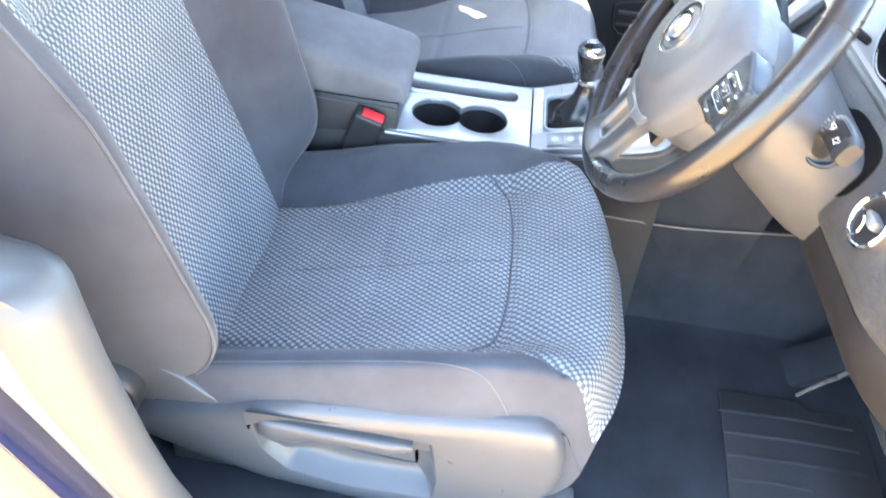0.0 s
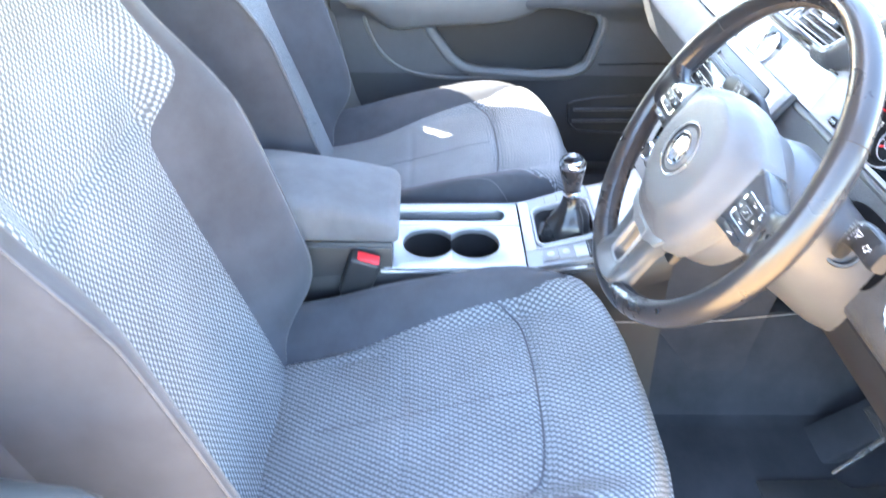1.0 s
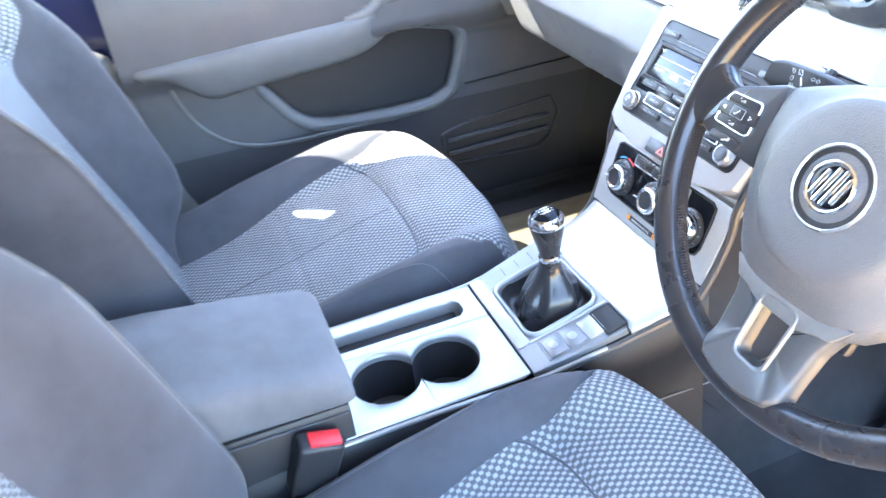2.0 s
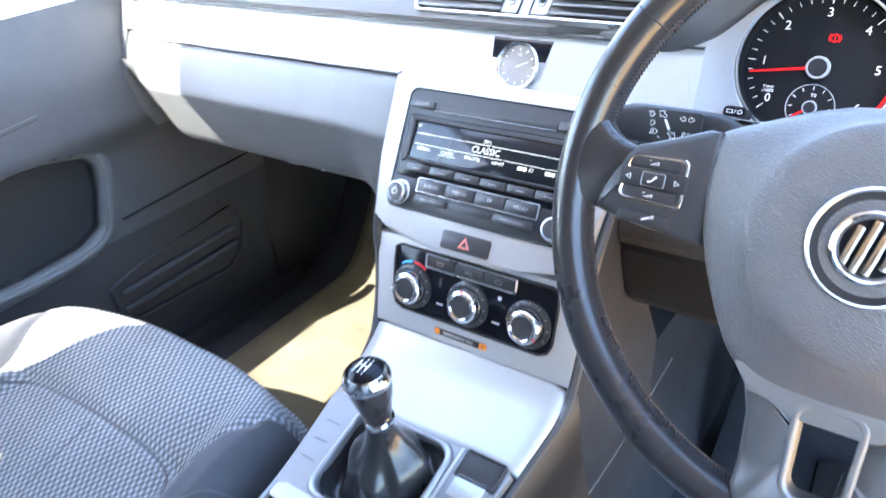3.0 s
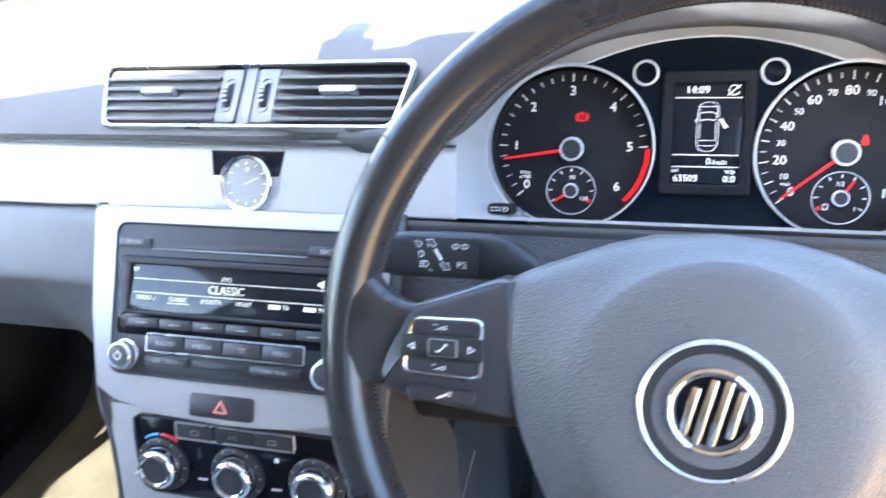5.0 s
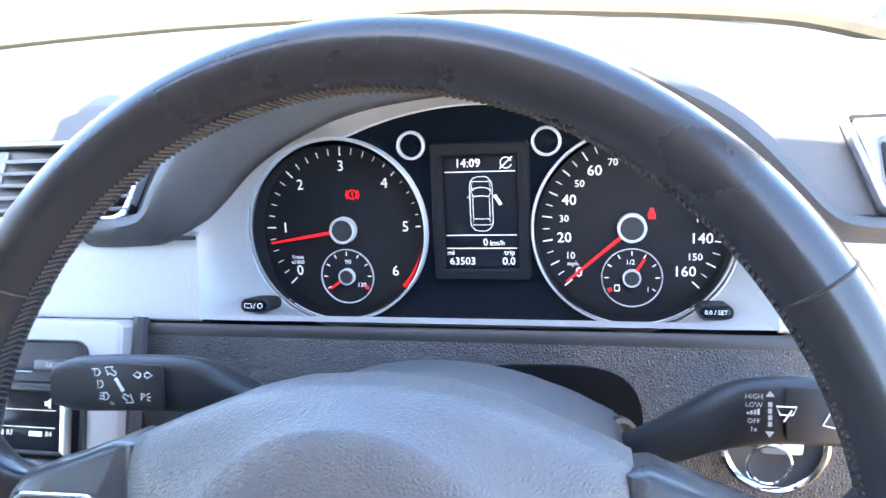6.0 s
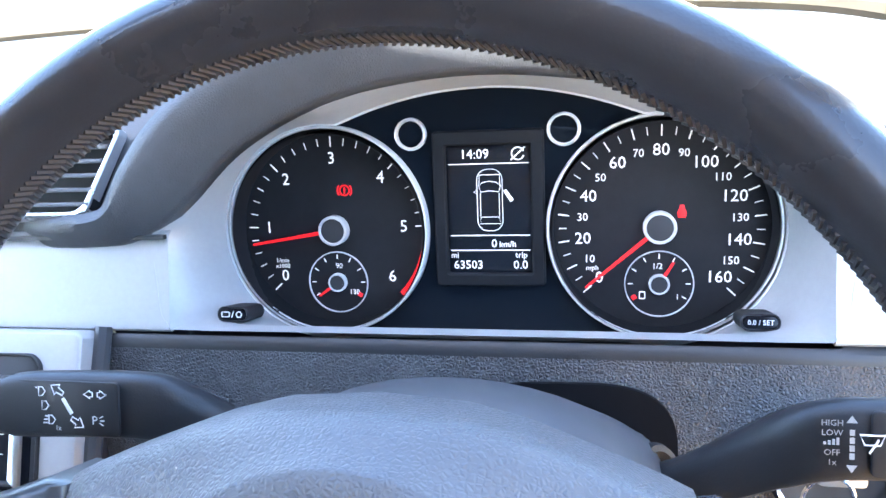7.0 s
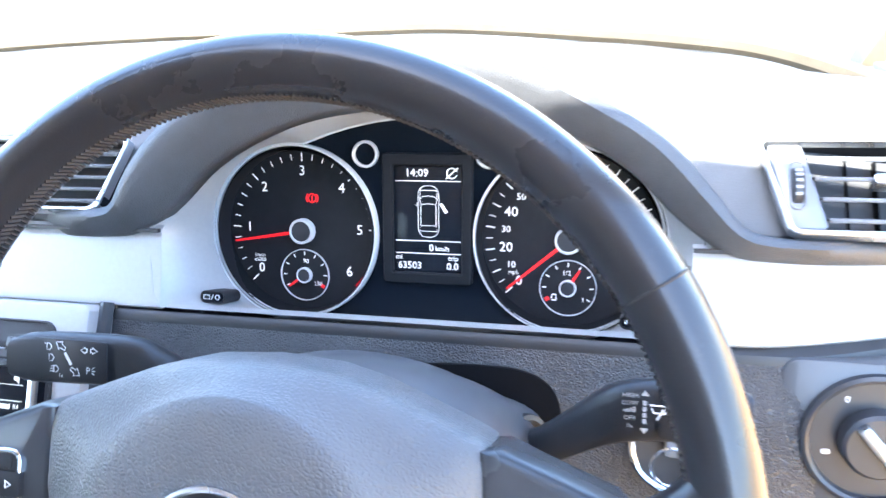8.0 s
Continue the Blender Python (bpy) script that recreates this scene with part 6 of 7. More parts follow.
# gear plate, rising forwards
GP = plane_frame((0.0, -0.151, 0.6085), (0, 0.9615, 0.2747))
PL = 0.128
bm = bmesh.new()
so = [ray_out(in_poly([(-0.101, 0.0), (0.099, 0.0), (0.112, PL), (-0.112, PL)]), -0.005, 0.075, 2 * math.pi * i / 80) for i in range(80)]
si = [ray_out(in_round(0.116, 0.102, 0.016, -0.0085, 0.0725), -0.0085, 0.0725, 2 * math.pi * i / 80) for i in range(80)]
frame_ring(bm, GP, so, si, -0.008, 0.0012, 0.001)
child("gear_plate", bm, COLUMN_GREY, console, "satin grey plate round the gear lever")
bm = bmesh.new()
slab(bm, GP, [(-0.0985, 0.001), (0.050, 0.001), (0.0545, 0.004), (0.0550, 0.014), (0.0525, 0.0190), (-0.090, 0.0190), (-0.0975, 0.014)], -0.002, 0.0024, 0.001)
child("plate_band", bm, SILVER, console, "silver band behind the gear lever")
bm = bmesh.new()
slab(bm, GP, [(0.0515, 0.0190), (0.0555, 0.0190), (0.0585, PL), (0.0545, PL)], -0.002, 0.0024, 0.0008)
child("plate_band", bm, SILVER, console, "thin silver band beside the gear lever")
bm = bmesh.new()
frame_ring(bm, GP, [(-0.0085 + (x + 0.0085) * 1.05, 0.0725 + (y - 0.0725) * 1.05) for x, y in si], [(-0.0085 + (x + 0.0085) * 0.93, 0.0725 + (y - 0.0725) * 0.92) for x, y in si], -0.012, 0.0055, 0.0028)
child("gear_surround", bm, SATIN_GREY, console, "satin grey bezel round the gear gaiter", 60)
bm = bmesh.new()
slab(bm, GP, [(0.0595, 0.026), (0.095, 0.024), (0.105, PL - 0.002), (0.0605, PL - 0.002)], 0.0, 0.0026, 0.0008)
sw = child("switch_strip", bm, COLUMN_GREY, console, "grey strip with blank switches")
for k in range(3):
    bm = bmesh.new()
    slab(bm, at(GP, 0.0780 + 0.002 * k, 0.040 + 0.0255 * k, 0.002), rrect(0.034, 0.0235, 0.002, 3), -0.001, 0.0024, 0.0010)
    kk = child("switch", bm, COLUMN_GREY if k < 2 else SATIN_GREY, sw)
    if k < 2:
        bm = bmesh.new()
        slab(bm, at(GP, 0.0780 + 0.002 * k, 0.040 + 0.0255 * k, 0.0044), rrect(0.013, 0.011, 0.0045, 4), -0.001, 0.0006, 0.0004)
        child("blank", bm, SATIN_GREY, kk)
bm = bmesh.new()
frame_ring(bm, at(GP, 0.084, 0.114, 0.001), rrect(0.044, 0.030, 0.003, 4), rrect(0.038, 0.024, 0.002, 4), -0.03, 0.0042, 0.001)
slab(bm, at(GP, 0.084, 0.114, 0.001), rrect(0.039, 0.025, 0.002, 4), 0.001, 0.0030, 0.0002)
child("coin_bin", bm, MATT, console, "small black coin bin")
for k in range(3):
    bm = bmesh.new()
    block(bm, at(GP, -0.087, 0.05 + 0.022 * k, 0.0015), 0.018, 0.0008, 0.0006, 0, 1)
    child("groove", bm, DARK, console)
# tunnel closing under the plate
bm = bmesh.new()
slab(bm, pose(0, 0, 0.45), [(-0.10, -0.70), (0.10, -0.70), (0.10, 0.06), (-0.10, 0.06)], -0.1, 0.06, 0.01)
child("core", bm, DARK, console)

# ---- gear lever ----
gear = thing("gear_lever", "gear lever with chrome ringed knob and black gaiter", "gear lever", (0, -0.08, 0.62))
bm = bmesh.new()
rows = []
NB = 48
top_c = Vector((-0.004, -0.074, 0.690))
for k in range(17):
    f = k / 16
    row = []
    for i in range(NB):
        a = 2 * math.pi * i / NB
        ex, ey = 0.055 * math.copysign(abs(math.cos(a)) ** 0.45, math.cos(a)), 0.048 * math.copysign(abs(math.sin(a)) ** 0.45, math.sin(a))
        base = GP @ Vector((-0.0085 + ex, 0.0725 + ey, -0.002))
        draw = 1 - (1 - f) ** 1.9                          # how far the leather is drawn in
        wide = 0.0140 + 0.016 * (1 - step(0.45, 0.95, f))
        tight = top_c + Vector((wide * math.cos(a), wide * math.sin(a), 0))
        lift = f ** 2.1 - 0.32 * math.sin(math.pi * min(1.0, f * 1.9)) * (f < 0.53)
        fold = (0.0042 * math.sin(a * 4 + 0.9) + 0.0026 * math.sin(a * 7 - 2 * f)) * math.sin(math.pi * min(1.0, f * 1.15)) ** 1.2
        x, y = base.x + (tight.x - base.x) * draw, base.y + (tight.y - base.y) * draw
        z = base.z + (tight.z - base.z) * lift + 0.0022 * math.sin(5 * a + 6 * f) * math.sin(math.pi * f)
        row.append(Vector((x + fold * math.cos(a), y + fold * math.sin(a), z)))
    rows.append(row)
loops(bm, rows, True)
child("gaiter", bm, LEATHER, gear, "creased black leather gaiter", 70)
ax = Vector((0.0, -0.10, 1.0)).normalized()
KM = Matrix.Translation(top_c) @ Vector((0, 0, 1)).rotation_difference(ax).to_matrix().to_4x4()
bm = bmesh.new()
lathe(bm, KM, [(0.0135, -0.004), (0.0150, 0.0), (0.0150, 0.004), (0.0130, 0.006)], 32)
child("collar", bm, CHROME, gear, "chrome collar")
bm = bmesh.new()
lathe(bm, KM, [(0.0120, 0.004), (0.0135, 0.010), (0.0165, 0.024), (0.0200, 0.040), (0.0215, 0.050), (0.0215, 0.054)], 36)
child("knob_body", bm, LEATHER, gear, "black leather knob")
bm = bmesh.new()
lathe(bm, KM, [(0.0214, 0.052), (0.0226, 0.054), (0.0228, 0.058), (0.0205, 0.0635), (0.0175, 0.0665)], 40)
child("knob_ring", bm, CHROME, gear, "chrome ring")
bm = bmesh.new()
lathe(bm, KM, [(0.0180, 0.0655), (0.0140, 0.0690), (0.0080, 0.0712), (0, 0.0722)], 40)
cap = child("knob_cap", bm, GLOSS, gear, "gloss black cap with shift pattern")
K2 = at(KM, 0, 0, 0.0722)
bm = bmesh.new()
for x in (-0.005, 0.0, 0.005):
    block(bm, at(K2, x, 0, -0.0006), 0.0009, 0.0100, 0.0009, 0, 1)
block(bm, at(K2, 0.0, 0, -0.0006), 0.0110, 0.0009, 0.0009, 0, 1)
child("shift_pattern", bm, PRINT, cap)
for x, y, s in ((-0.005, 0.0078, "1"), (-0.005, -0.0078, "2"), (0, 0.0078, "3"), (0, -0.0078, "4"), (0.005, 0.0078, "5"), (0.005, -0.0078, "6")):
    words(s, 0.0046, at(K2, x, y, -0.0002), PRINT, cap)

# ---- armrest ----
arm = thing("armrest", "padded grey fabric centre armrest", "armrest", (0, -0.52, 0.6))
bm = bmesh.new()
rows = []
for y, g, zt in ((-0.362, 0.55, 0.672), (-0.3635, 0.80, 0.682), (-0.368, 0.93, 0.688), (-0.380, 1.0, 0.694), (-0.46, 1.0, 0.712), (-0.56, 1.0, 0.728), (-0.66, 1.0, 0.735), (-0.70, 0.9, 0.730)):
    w, h = 0.093, (zt - 0.646) / 2
    cz = (zt + 0.646) / 2
    row = []
    for i in range(36):
        a = 2 * math.pi * i / 36
        row.append((0.0 + w * (0.75 + 0.25 * g) * math.copysign(abs(math.cos(a)) ** 0.30, math.cos(a)), y, cz + h * g * math.copysign(abs(math.sin(a)) ** 0.42, math.sin(a))))
    rows.append(row)
loops(bm, rows, True, True, True)
child("lid", bm, ARM_SKIN, arm, "padded grey armrest lid", 60)
bm = bmesh.new()
rows = []
for y in (-0.372, -0.378, -0.50, -0.70):
    rows.append([(x, y, z) for x, z in ((0.090, 0.651), (0.094, 0.644), (0.099, 0.56), (0.104, 0.50), (0.104, 0.40), (-0.104, 0.40), (-0.104, 0.50), (-0.099, 0.56), (-0.094, 0.644), (-0.090, 0.651))])
loops(bm, rows, True, True, True)
child("box", bm, DARK, arm, "black storage box")
for s in (-1, 1):
    bm = bmesh.new()
    tube(bm, [(s * 0.0950, -0.375, 0.6445), (s * 0.0955, -0.5, 0.646), (s * 0.0955, -0.69, 0.648)], 0.0014, 6)
    child("seam_trim", bm, PLAIN_GREY, arm)

# ---- seat belt buckles ----


def buckle(x, y, z, lean):
    t = thing("seat_belt_buckle", "black seat belt buckle with red release key", "buckle", (x, y, z - 0.07), "buckles")
    m = pose(x, y, z) @ pose(0, 0, 0, -18, lean, 0)
    bm = bmesh.new()
    block(bm, m @ pose(0, 0, -0.075), 0.028, 0.050, 0.075, 0.006, 3)
    child("housing", bm, DARK, t)
    bm = bmesh.new()
    block(bm, m @ pose(0, 0.004, -0.008), 0.020, 0.036, 0.011, 0.003)
    child("release_key", bm, RED, t, "red release key")
    bm = bmesh.new()
    block(bm, m @ pose(0, -0.005, -0.16), 0.008, 0.026, 0.09, 0.002)
    child("stalk", bm, RUBBER, t)
    return t


buckle(0.115, -0.412, 0.640, 6)
buckle(-0.118, -0.43, 0.625, -6)


# ---- front seats ----
def cushion_shape(q, v):
    """Half width, height and place across q (-1..1) and back v (0 front .. 1 rear) of the cushion, seat at x = 0."""
    y_front = 0.004 - 0.050 * abs(q) ** 3.2
    y = y_front + (-0.585 - y_front) * v
    mid = 0.497 + 0.102 * step(-0.62, -0.10, y) ** 0.9
    mid += 0.022 * step(-0.20, -0.08, y)
    mid -= 0.085 * (1 - step(0.0, 0.105, v)) ** 2.2
    bolster = 0.048 * step(0.60, 0.88, abs(q)) * step(0.03, 0.30, v)
    edge = 0.070 * step(0.90, 1.0, abs(q)) ** 2
    sag = 0.006 * math.cos(q * math.pi / 1.2) * step(0.3, 0.6, v)
    return 0.247 * q * (1 - 0.06 * step(0.35, 0.0, v)), y, mid + bolster - edge - sag


ROLL = [0.0]
for k in range(200):
    a, b = Vector(cushion_shape(0.0, k / 200)), Vector(cushion_shape(0.0, (k + 1) / 200))
    ROLL.append(ROLL[-1] + (b - a).length)


def cushion_uv(q, v):
    """Cloth length across, and along the cushion over its rolled front."""
    k = min(199, int(v * 200))
    return cushion_shape(q, v)[0], ROLL[k] + (ROLL[k + 1] - ROLL[k]) * (v * 200 - k)


def seam_dist(q, v):
    """Distance-like measure from the stitched lines of the cushion."""
    front = abs(v - 0.290) if abs(q) < 0.70 else 9
    side = abs(abs(q) - cushion_lim(v)) if v > 0.12 else 9
    cross = abs(v - 0.60) * 1.6 if abs(q) < 0.60 else 9
    return front, side, cross


def cushion_lim(v):
    """Where the woven part of the cushion ends, across."""
    return 0.735 - 0.14 * step(0.30, 0.9, v) + 0.215 * step(0.300, 0.04, v)


def build_skin(fn, lim, nu, nv, uvf):
    """Three meshes of one skin: the middle, and the border on either side."""
    def q_at(i, v):
        s = -1 + 2 * i / nu
        m = lim(v)
        q = abs(s) / 0.6 * m if abs(s) <= 0.6 else m + (abs(s) - 0.6) / 0.4 * (1 - m)
        return math.copysign(q, s)
    grid = [[Vector(fn(q_at(i, j / nv), j / nv)) for j in range(nv + 1)] for i in range(nu + 1)]
    made = []
    for want in (0, -1, 1):
        bmx = bmesh.new()
        lay = bmx.loops.layers.uv.verify()
        vs = {}
        for i in range(nu):
            s = -1 + 2 * (i + 0.5) / nu
            if (0 if abs(s) < 0.6 else math.copysign(1, s)) != want:
                continue
            for j in range(nv):
                ids = ((i, j), (i + 1, j), (i + 1, j + 1), (i, j + 1))
                for k in ids:
                    if k not in vs:
                        vs[k] = bmx.verts.new(grid[k[0]][k[1]])
                f = bmx.faces.new([vs[k] for k in ids])
                for l, k in zip(f.loops, ids):
                    l[lay].uv = uvf(q_at(k[0], k[1] / nv), k[1] / nv)
        made.append(bmx)
    return made


def back_shape(q, v):
    """The backrest's front: q across, v up."""
    low = step(0.55, 0.92, abs(q))
    h = 0.505 + 0.68 * v + 0.022 * low * (1 - step(0.0, 0.30, v))
    lean = -0.533 - 0.315 * (h - 0.505)
    bol = 0.085 * step(0.52, 0.92, abs(q)) * (1 - 0.75 * step(0.55, 0.85, v)) * step(-0.25, 0.06, v)
    hollow = -0.018 * math.cos(q * 1.5) * math.sin(math.pi * min(1, v * 1.2))
    roll = -0.16 * step(0.93, 1.0, abs(q)) ** 2 - 0.10 * step(0.94, 1.0, v) ** 2
    u = max(0.0, 1 - v / 0.24)
    roll -= 0.135 * (1 - math.sqrt(max(0.0, 1 - u * u))) * low      # the bolster's foot is rounded
    w = 0.250 * (1 - 0.10 * step(0.6, 1.0, v) + 0.03 * step(0.0, 0.35, v))
    return w * q, lean + bol + hollow + roll, h - 0.03 * step(0.9, 1.0, abs(q)) * step(0.85, 1, v)


def back_lim(v):
    return 0.56 + 0.26 * step(0.55, 0.70, v)


BULGE = [(0.06, 0.008), (0.16, 0.015), (0.32, 0.019), (0.50, 0.017), (0.72, 0.008), (0.90, -0.006), (1.0, -0.024)]


def seat(cx, side, label):
    t = thing("front_seat", label, "car seat", (cx, -0.35, 0.33), "front seats")
    ox = Vector((cx, 0, 0))

    def c_fn(q, v):
        x, y, z = cushion_shape(q, v)
        fr, sd, cr = seam_dist(q, v)
        g = 0.006 * math.exp(-(min(fr * 0.55, sd * 0.25) / 0.006) ** 2) + 0.0025 * math.exp(-(cr * 0.5 / 0.008) ** 2)
        crease = 0.004 * math.exp(-((q * side + 0.52) / 0.02) ** 2) * math.exp(-((v - 0.72) / 0.10) ** 2)
        z -= g + crease + 0.0015 * math.sin(9 * q + 5 * v) * math.sin(13 * v - 3 * q)
        return ox + Vector((x, y, z))
    a, b, c = build_skin(c_fn, cushion_lim, 110, 110, lambda q, v: cushion_uv(q, v))
    child("cushion_insert", a, WOVEN, t, "two-tone woven cushion fabric", 70)
    child("cushion_bolster", b, PLAIN, t, "plain dark cushion bolster", 70)
    child("cushion_bolster", c, PLAIN, t, "plain dark cushion bolster", 70)
    # stitched seams
    run = [(0.735, 0.352), (0.70, 0.335), (0.65, 0.318), (0.58, 0.302), (0.45, 0.294), (0.2, 0.290), (-0.2, 0.290), (-0.45, 0.294), (-0.58, 0.302), (-0.65, 0.318), (-0.70, 0.335), (-0.735, 0.352)]
    bm = bmesh.new()
    tube(bm, [c_fn(p.x, p.y) + Vector((0, 0, 0.0006)) for p in smooth_path([(q, v, 0) for q, v in run], 70)], 0.0016, 6)
    child("front_seam", bm, PLAIN, t, "dark stitched seam across the cushion")
    bm = bmesh.new()
    tube(bm, [c_fn(0.0, 0.31 + 0.5 * k / 30) + Vector((0, 0, 0.0001)) for k in range(31)], 0.0009, 5)
    child("middle_seam", bm, PLAIN_GREY, t, "faint seam along the cushion")
    for s in (-1, 1):
        bm = bmesh.new()
        tube(bm, [c_fn(s * p.x, p.y) + Vector((0, 0, 0.0003)) for p in smooth_path([(0.90, 0.95, 0), (0.90, 0.7, 0), (0.905, 0.45, 0), (0.925, 0.33, 0), (0.965, 0.24, 0), (0.998, 0.19, 0)], 40)], 0.0010, 5)
        child("bolster_seam", bm, PLAIN_GREY, t, "fine stitched seam on the bolster")
    # skirt of the cushion
    bm = bmesh.new()
    rows = []
    edge = [(-1, v) for v in [1 - k / 16 for k in range(17)]] + [(q, 0.0) for q in [-1 + 2 * k / 24 for k in range(1, 24)]] + [(1, k / 16) for k in range(17)]
    for dz, inset in ((0.0, 1.0), (-0.025, 1.004), (-0.055, 0.995), (-0.085, 0.97)):
        row = []
        for q, v in edge:
            p = c_fn(q, v)
            p.x = cx + (p.x - cx) * inset
            p.y = p.y - (0.05 * (-dz / 0.1) ** 1.5 if v < 0.2 else 0)
            p.z += dz
            row.append(p)
        rows.append(row)
    loops(bm, rows, False)
    child("cushion_skirt", bm, PLAIN, t, "plain dark cushion border", 70)

    def b_fn(q, v):
        x, y, z = back_shape(q, v)
        lim = 0.56 + 0.26 * step(0.55, 0.70, v)
        g = 0.005 * math.exp(-((abs(q) - lim) * 0.25 / 0.006) ** 2)
        if abs(q) < 0.62:
            g += 0.008 * math.exp(-((v - 0.615) * 0.68 / 0.010) ** 2)
        y -= g + 0.002 * math.sin(7 * q + 11 * v)
        return ox + Vector((x, y, z))
    a, b, c = build_skin(b_fn, back_lim, 90, 110, lambda q, v: (0.25 * q, 0.72 * v))
    child("back_insert", a, WOVEN, t, "two-tone woven backrest fabric", 70)
    child("back_bolster", b, PLAIN, t, "plain dark backrest bolster", 70)
    child("back_bolster", c, PLAIN, t, "plain dark backrest bolster", 70)
    bm = bmesh.new()
    rows = []
    for k in range(25):
        v = k / 24
        l, r = b_fn(-1, v), b_fn(1, v)
        y0 = -0.533 - 0.315 * 0.68 * v
        yb = min(y0 - 0.20, l.y - 0.06)
        row = [l] + [Vector((l.x - w, l.y + (yb - l.y) * f, l.z)) for f, w in BULGE] + [Vector((cx, yb - 0.02, l.z))] + [Vector((r.x + w, r.y + (yb - r.y) * f, r.z)) for f, w in BULGE[::-1]] + [r]
        rows.append(row)
    loops(bm, rows, False)
    child("back_shell", bm, PLAIN, t, "dark backrest cover", 70)
    for s in (-1, 1):
        bm = bmesh.new()
        run = [(0.30 + 0.06 * math.sin(5 * k / 30), 0.95 - 0.83 * k / 30) for k in range(31)] + [(0.27, 0.09), (0.18, 0.075), (0.06, 0.09)]
        pts = []
        for f, v in run:
            e = b_fn(s, v)
            yb = min(-0.533 - 0.315 * 0.68 * v - 0.20, e.y - 0.06)
            out = [w0 + (w1 - w0) * (f - f0) / (f1 - f0) for (f0, w0), (f1, w1) in zip([(0, 0)] + BULGE, BULGE) if f0 <= f <= f1][0]
            pts.append(Vector((e.x + s * (out + 0.0006), e.y + (yb - e.y) * f, e.z)))
        tube(bm, pts, 0.0012, 5)
        child("side_seam", bm, MATT, t, "stitched seam down the backrest side")
    for s in (-1, 1):
        bm = bmesh.new()
        tube(bm, [b_fn(s * 0.945, 0.04 + 0.90 * k / 30) + Vector((0, 0.0008, 0)) for k in range(31)], 0.0016, 6)
        child("piping", bm, PLAIN_GREY, t, "pale piping along the backrest edge")
    bm = bmesh.new()
    rows = []
    for z, w, d in ((1.235, 0.10, 0.045), (1.25, 0.125, 0.055), (1.32, 0.13, 0.06), (1.37, 0.11, 0.05), (1.385, 0.08, 0.03)):
        rows.append([(cx + w * math.copysign(abs(math.cos(a)) ** 0.5, math.cos(a)), -0.83 - 0.2 * (z - 1.24) + d * math.copysign(abs(math.sin(a)) ** 0.6, math.sin(a)), z) for a in [2 * math.pi * i / 28 for i in range(28)]])
    loops(bm, rows, True, True, True)
    hr = child("headrest", bm, PLAIN, t)
    for s in (-1, 1):
        bm = bmesh.new()
        tube(bm, [(cx + s * 0.06, -0.80, 1.12), (cx + s * 0.06, -0.83, 1.26)], 0.006, 8)
        child("headrest_post", bm, METAL, hr)
    # base and side trim
    bm = bmesh.new()
    block(bm, pose(cx, -0.33, 0.36), 0.40, 0.42, 0.08, 0.01)
    child("base_frame", bm, MATT, t)
    for s in (-1, 1):
        bm = bmesh.new()
        block(bm, pose(cx + s * 0.205, -0.31, 0.334), 0.035, 0.56, 0.030, 0.004)
        child("rail", bm, METAL, t, "steel seat rail")
    s = side
    bm = bmesh.new()
    prof = [(-0.070, 0.492), (-0.083, 0.545), (-0.105, 0.572), (-0.15, 0.574), (-0.25, 0.560), (-0.40, 0.542), (-0.455, 0.528), (-0.50, 0.508), (-0.56, 0.500), (-0.62, 0.492), (-0.645, 0.470), (-0.62, 0.438), (-0.55, 0.405), (-0.45, 0.370), (-0.32, 0.352), (-0.18, 0.362), (-0.105, 0.388), (-0.075, 0.44)]
    prof = [ray_out(in_poly(prof), -0.30, 0.49, 2 * math.pi * i / 90) for i in range(90)]
    rec = [(-0.462, 0.522), (-0.30, 0.522), (-0.238, 0.519), (-0.224, 0.440), (-0.228, 0.398), (-0.34, 0.396), (-0.415, 0.412), (-0.448, 0.452)]
    rec = [ray_out(in_poly(rec), -0.335, 0.465, 2 * math.pi * i / 90) for i in range(90)]
    M = Matrix(((0, 0, s, cx + s * 0.222), (1, 0, 0, 0), (0, 1, 0, 0), (0, 0, 0, 1)))
    rows = []
    for d, w in ((0.0, 0.0), (0.0, 0.018), (0.003, 0.027), (0.009, 0.033), (0.018, 0.0355)):
        rows.append([(x, y, w) for x, y in scaled(prof, d)])
    for d, w in ((-0.006, 0.0375), (-0.001, 0.0362), (0.0015, 0.030), (0.010, 0.012), (0.026, 0.004)):
        rows.append([(x, y, w) for x, y in scaled(rec, d)])
    loops(bm, rows, True, False, True, M)
    side_trim = child("side_trim", bm, SEAT_TRIM, t, "grey plastic seat side trim", 45)
    bm = bmesh.new()
    slab(bm, M, [(-0.425, 0.4500), (-0.365, 0.4360), (-0.360, 0.4470), (-0.423, 0.4640)], -0.006, 0.0095, 0.001)
    child("lever_slot", bm, MATT, side_trim, "dark slot under the lever")
    bm = bmesh.new()
    rows = []
    for k in range(21):
        u = k / 20
        y = -0.450 + 0.190 * u
        drop = 1 - step(0.22, 0.36, u)
        hgt = 0.0105 + 0.0075 * drop - 0.0050 * step(0.90, 1, u)
        z = 0.5000 - 0.0070 * drop - 0.004 * u
        dpt = 0.014 - 0.005 * step(0.85, 1, u) - 0.005 * (1 - step(0.0, 0.06, u))
        rows.append([(y, z + hgt * math.copysign(abs(math.cos(a)) ** 0.5, math.cos(a)), 0.026 + dpt * math.copysign(abs(math.sin(a)) ** 0.6, math.sin(a))) for a in [2 * math.pi * j / 20 for j in range(20)]])
    loops(bm, rows, True, True, True, M)
    child("height_lever", bm, SEAT_TRIM, t, "long height adjusting lever", 50)
    bm = bmesh.new()
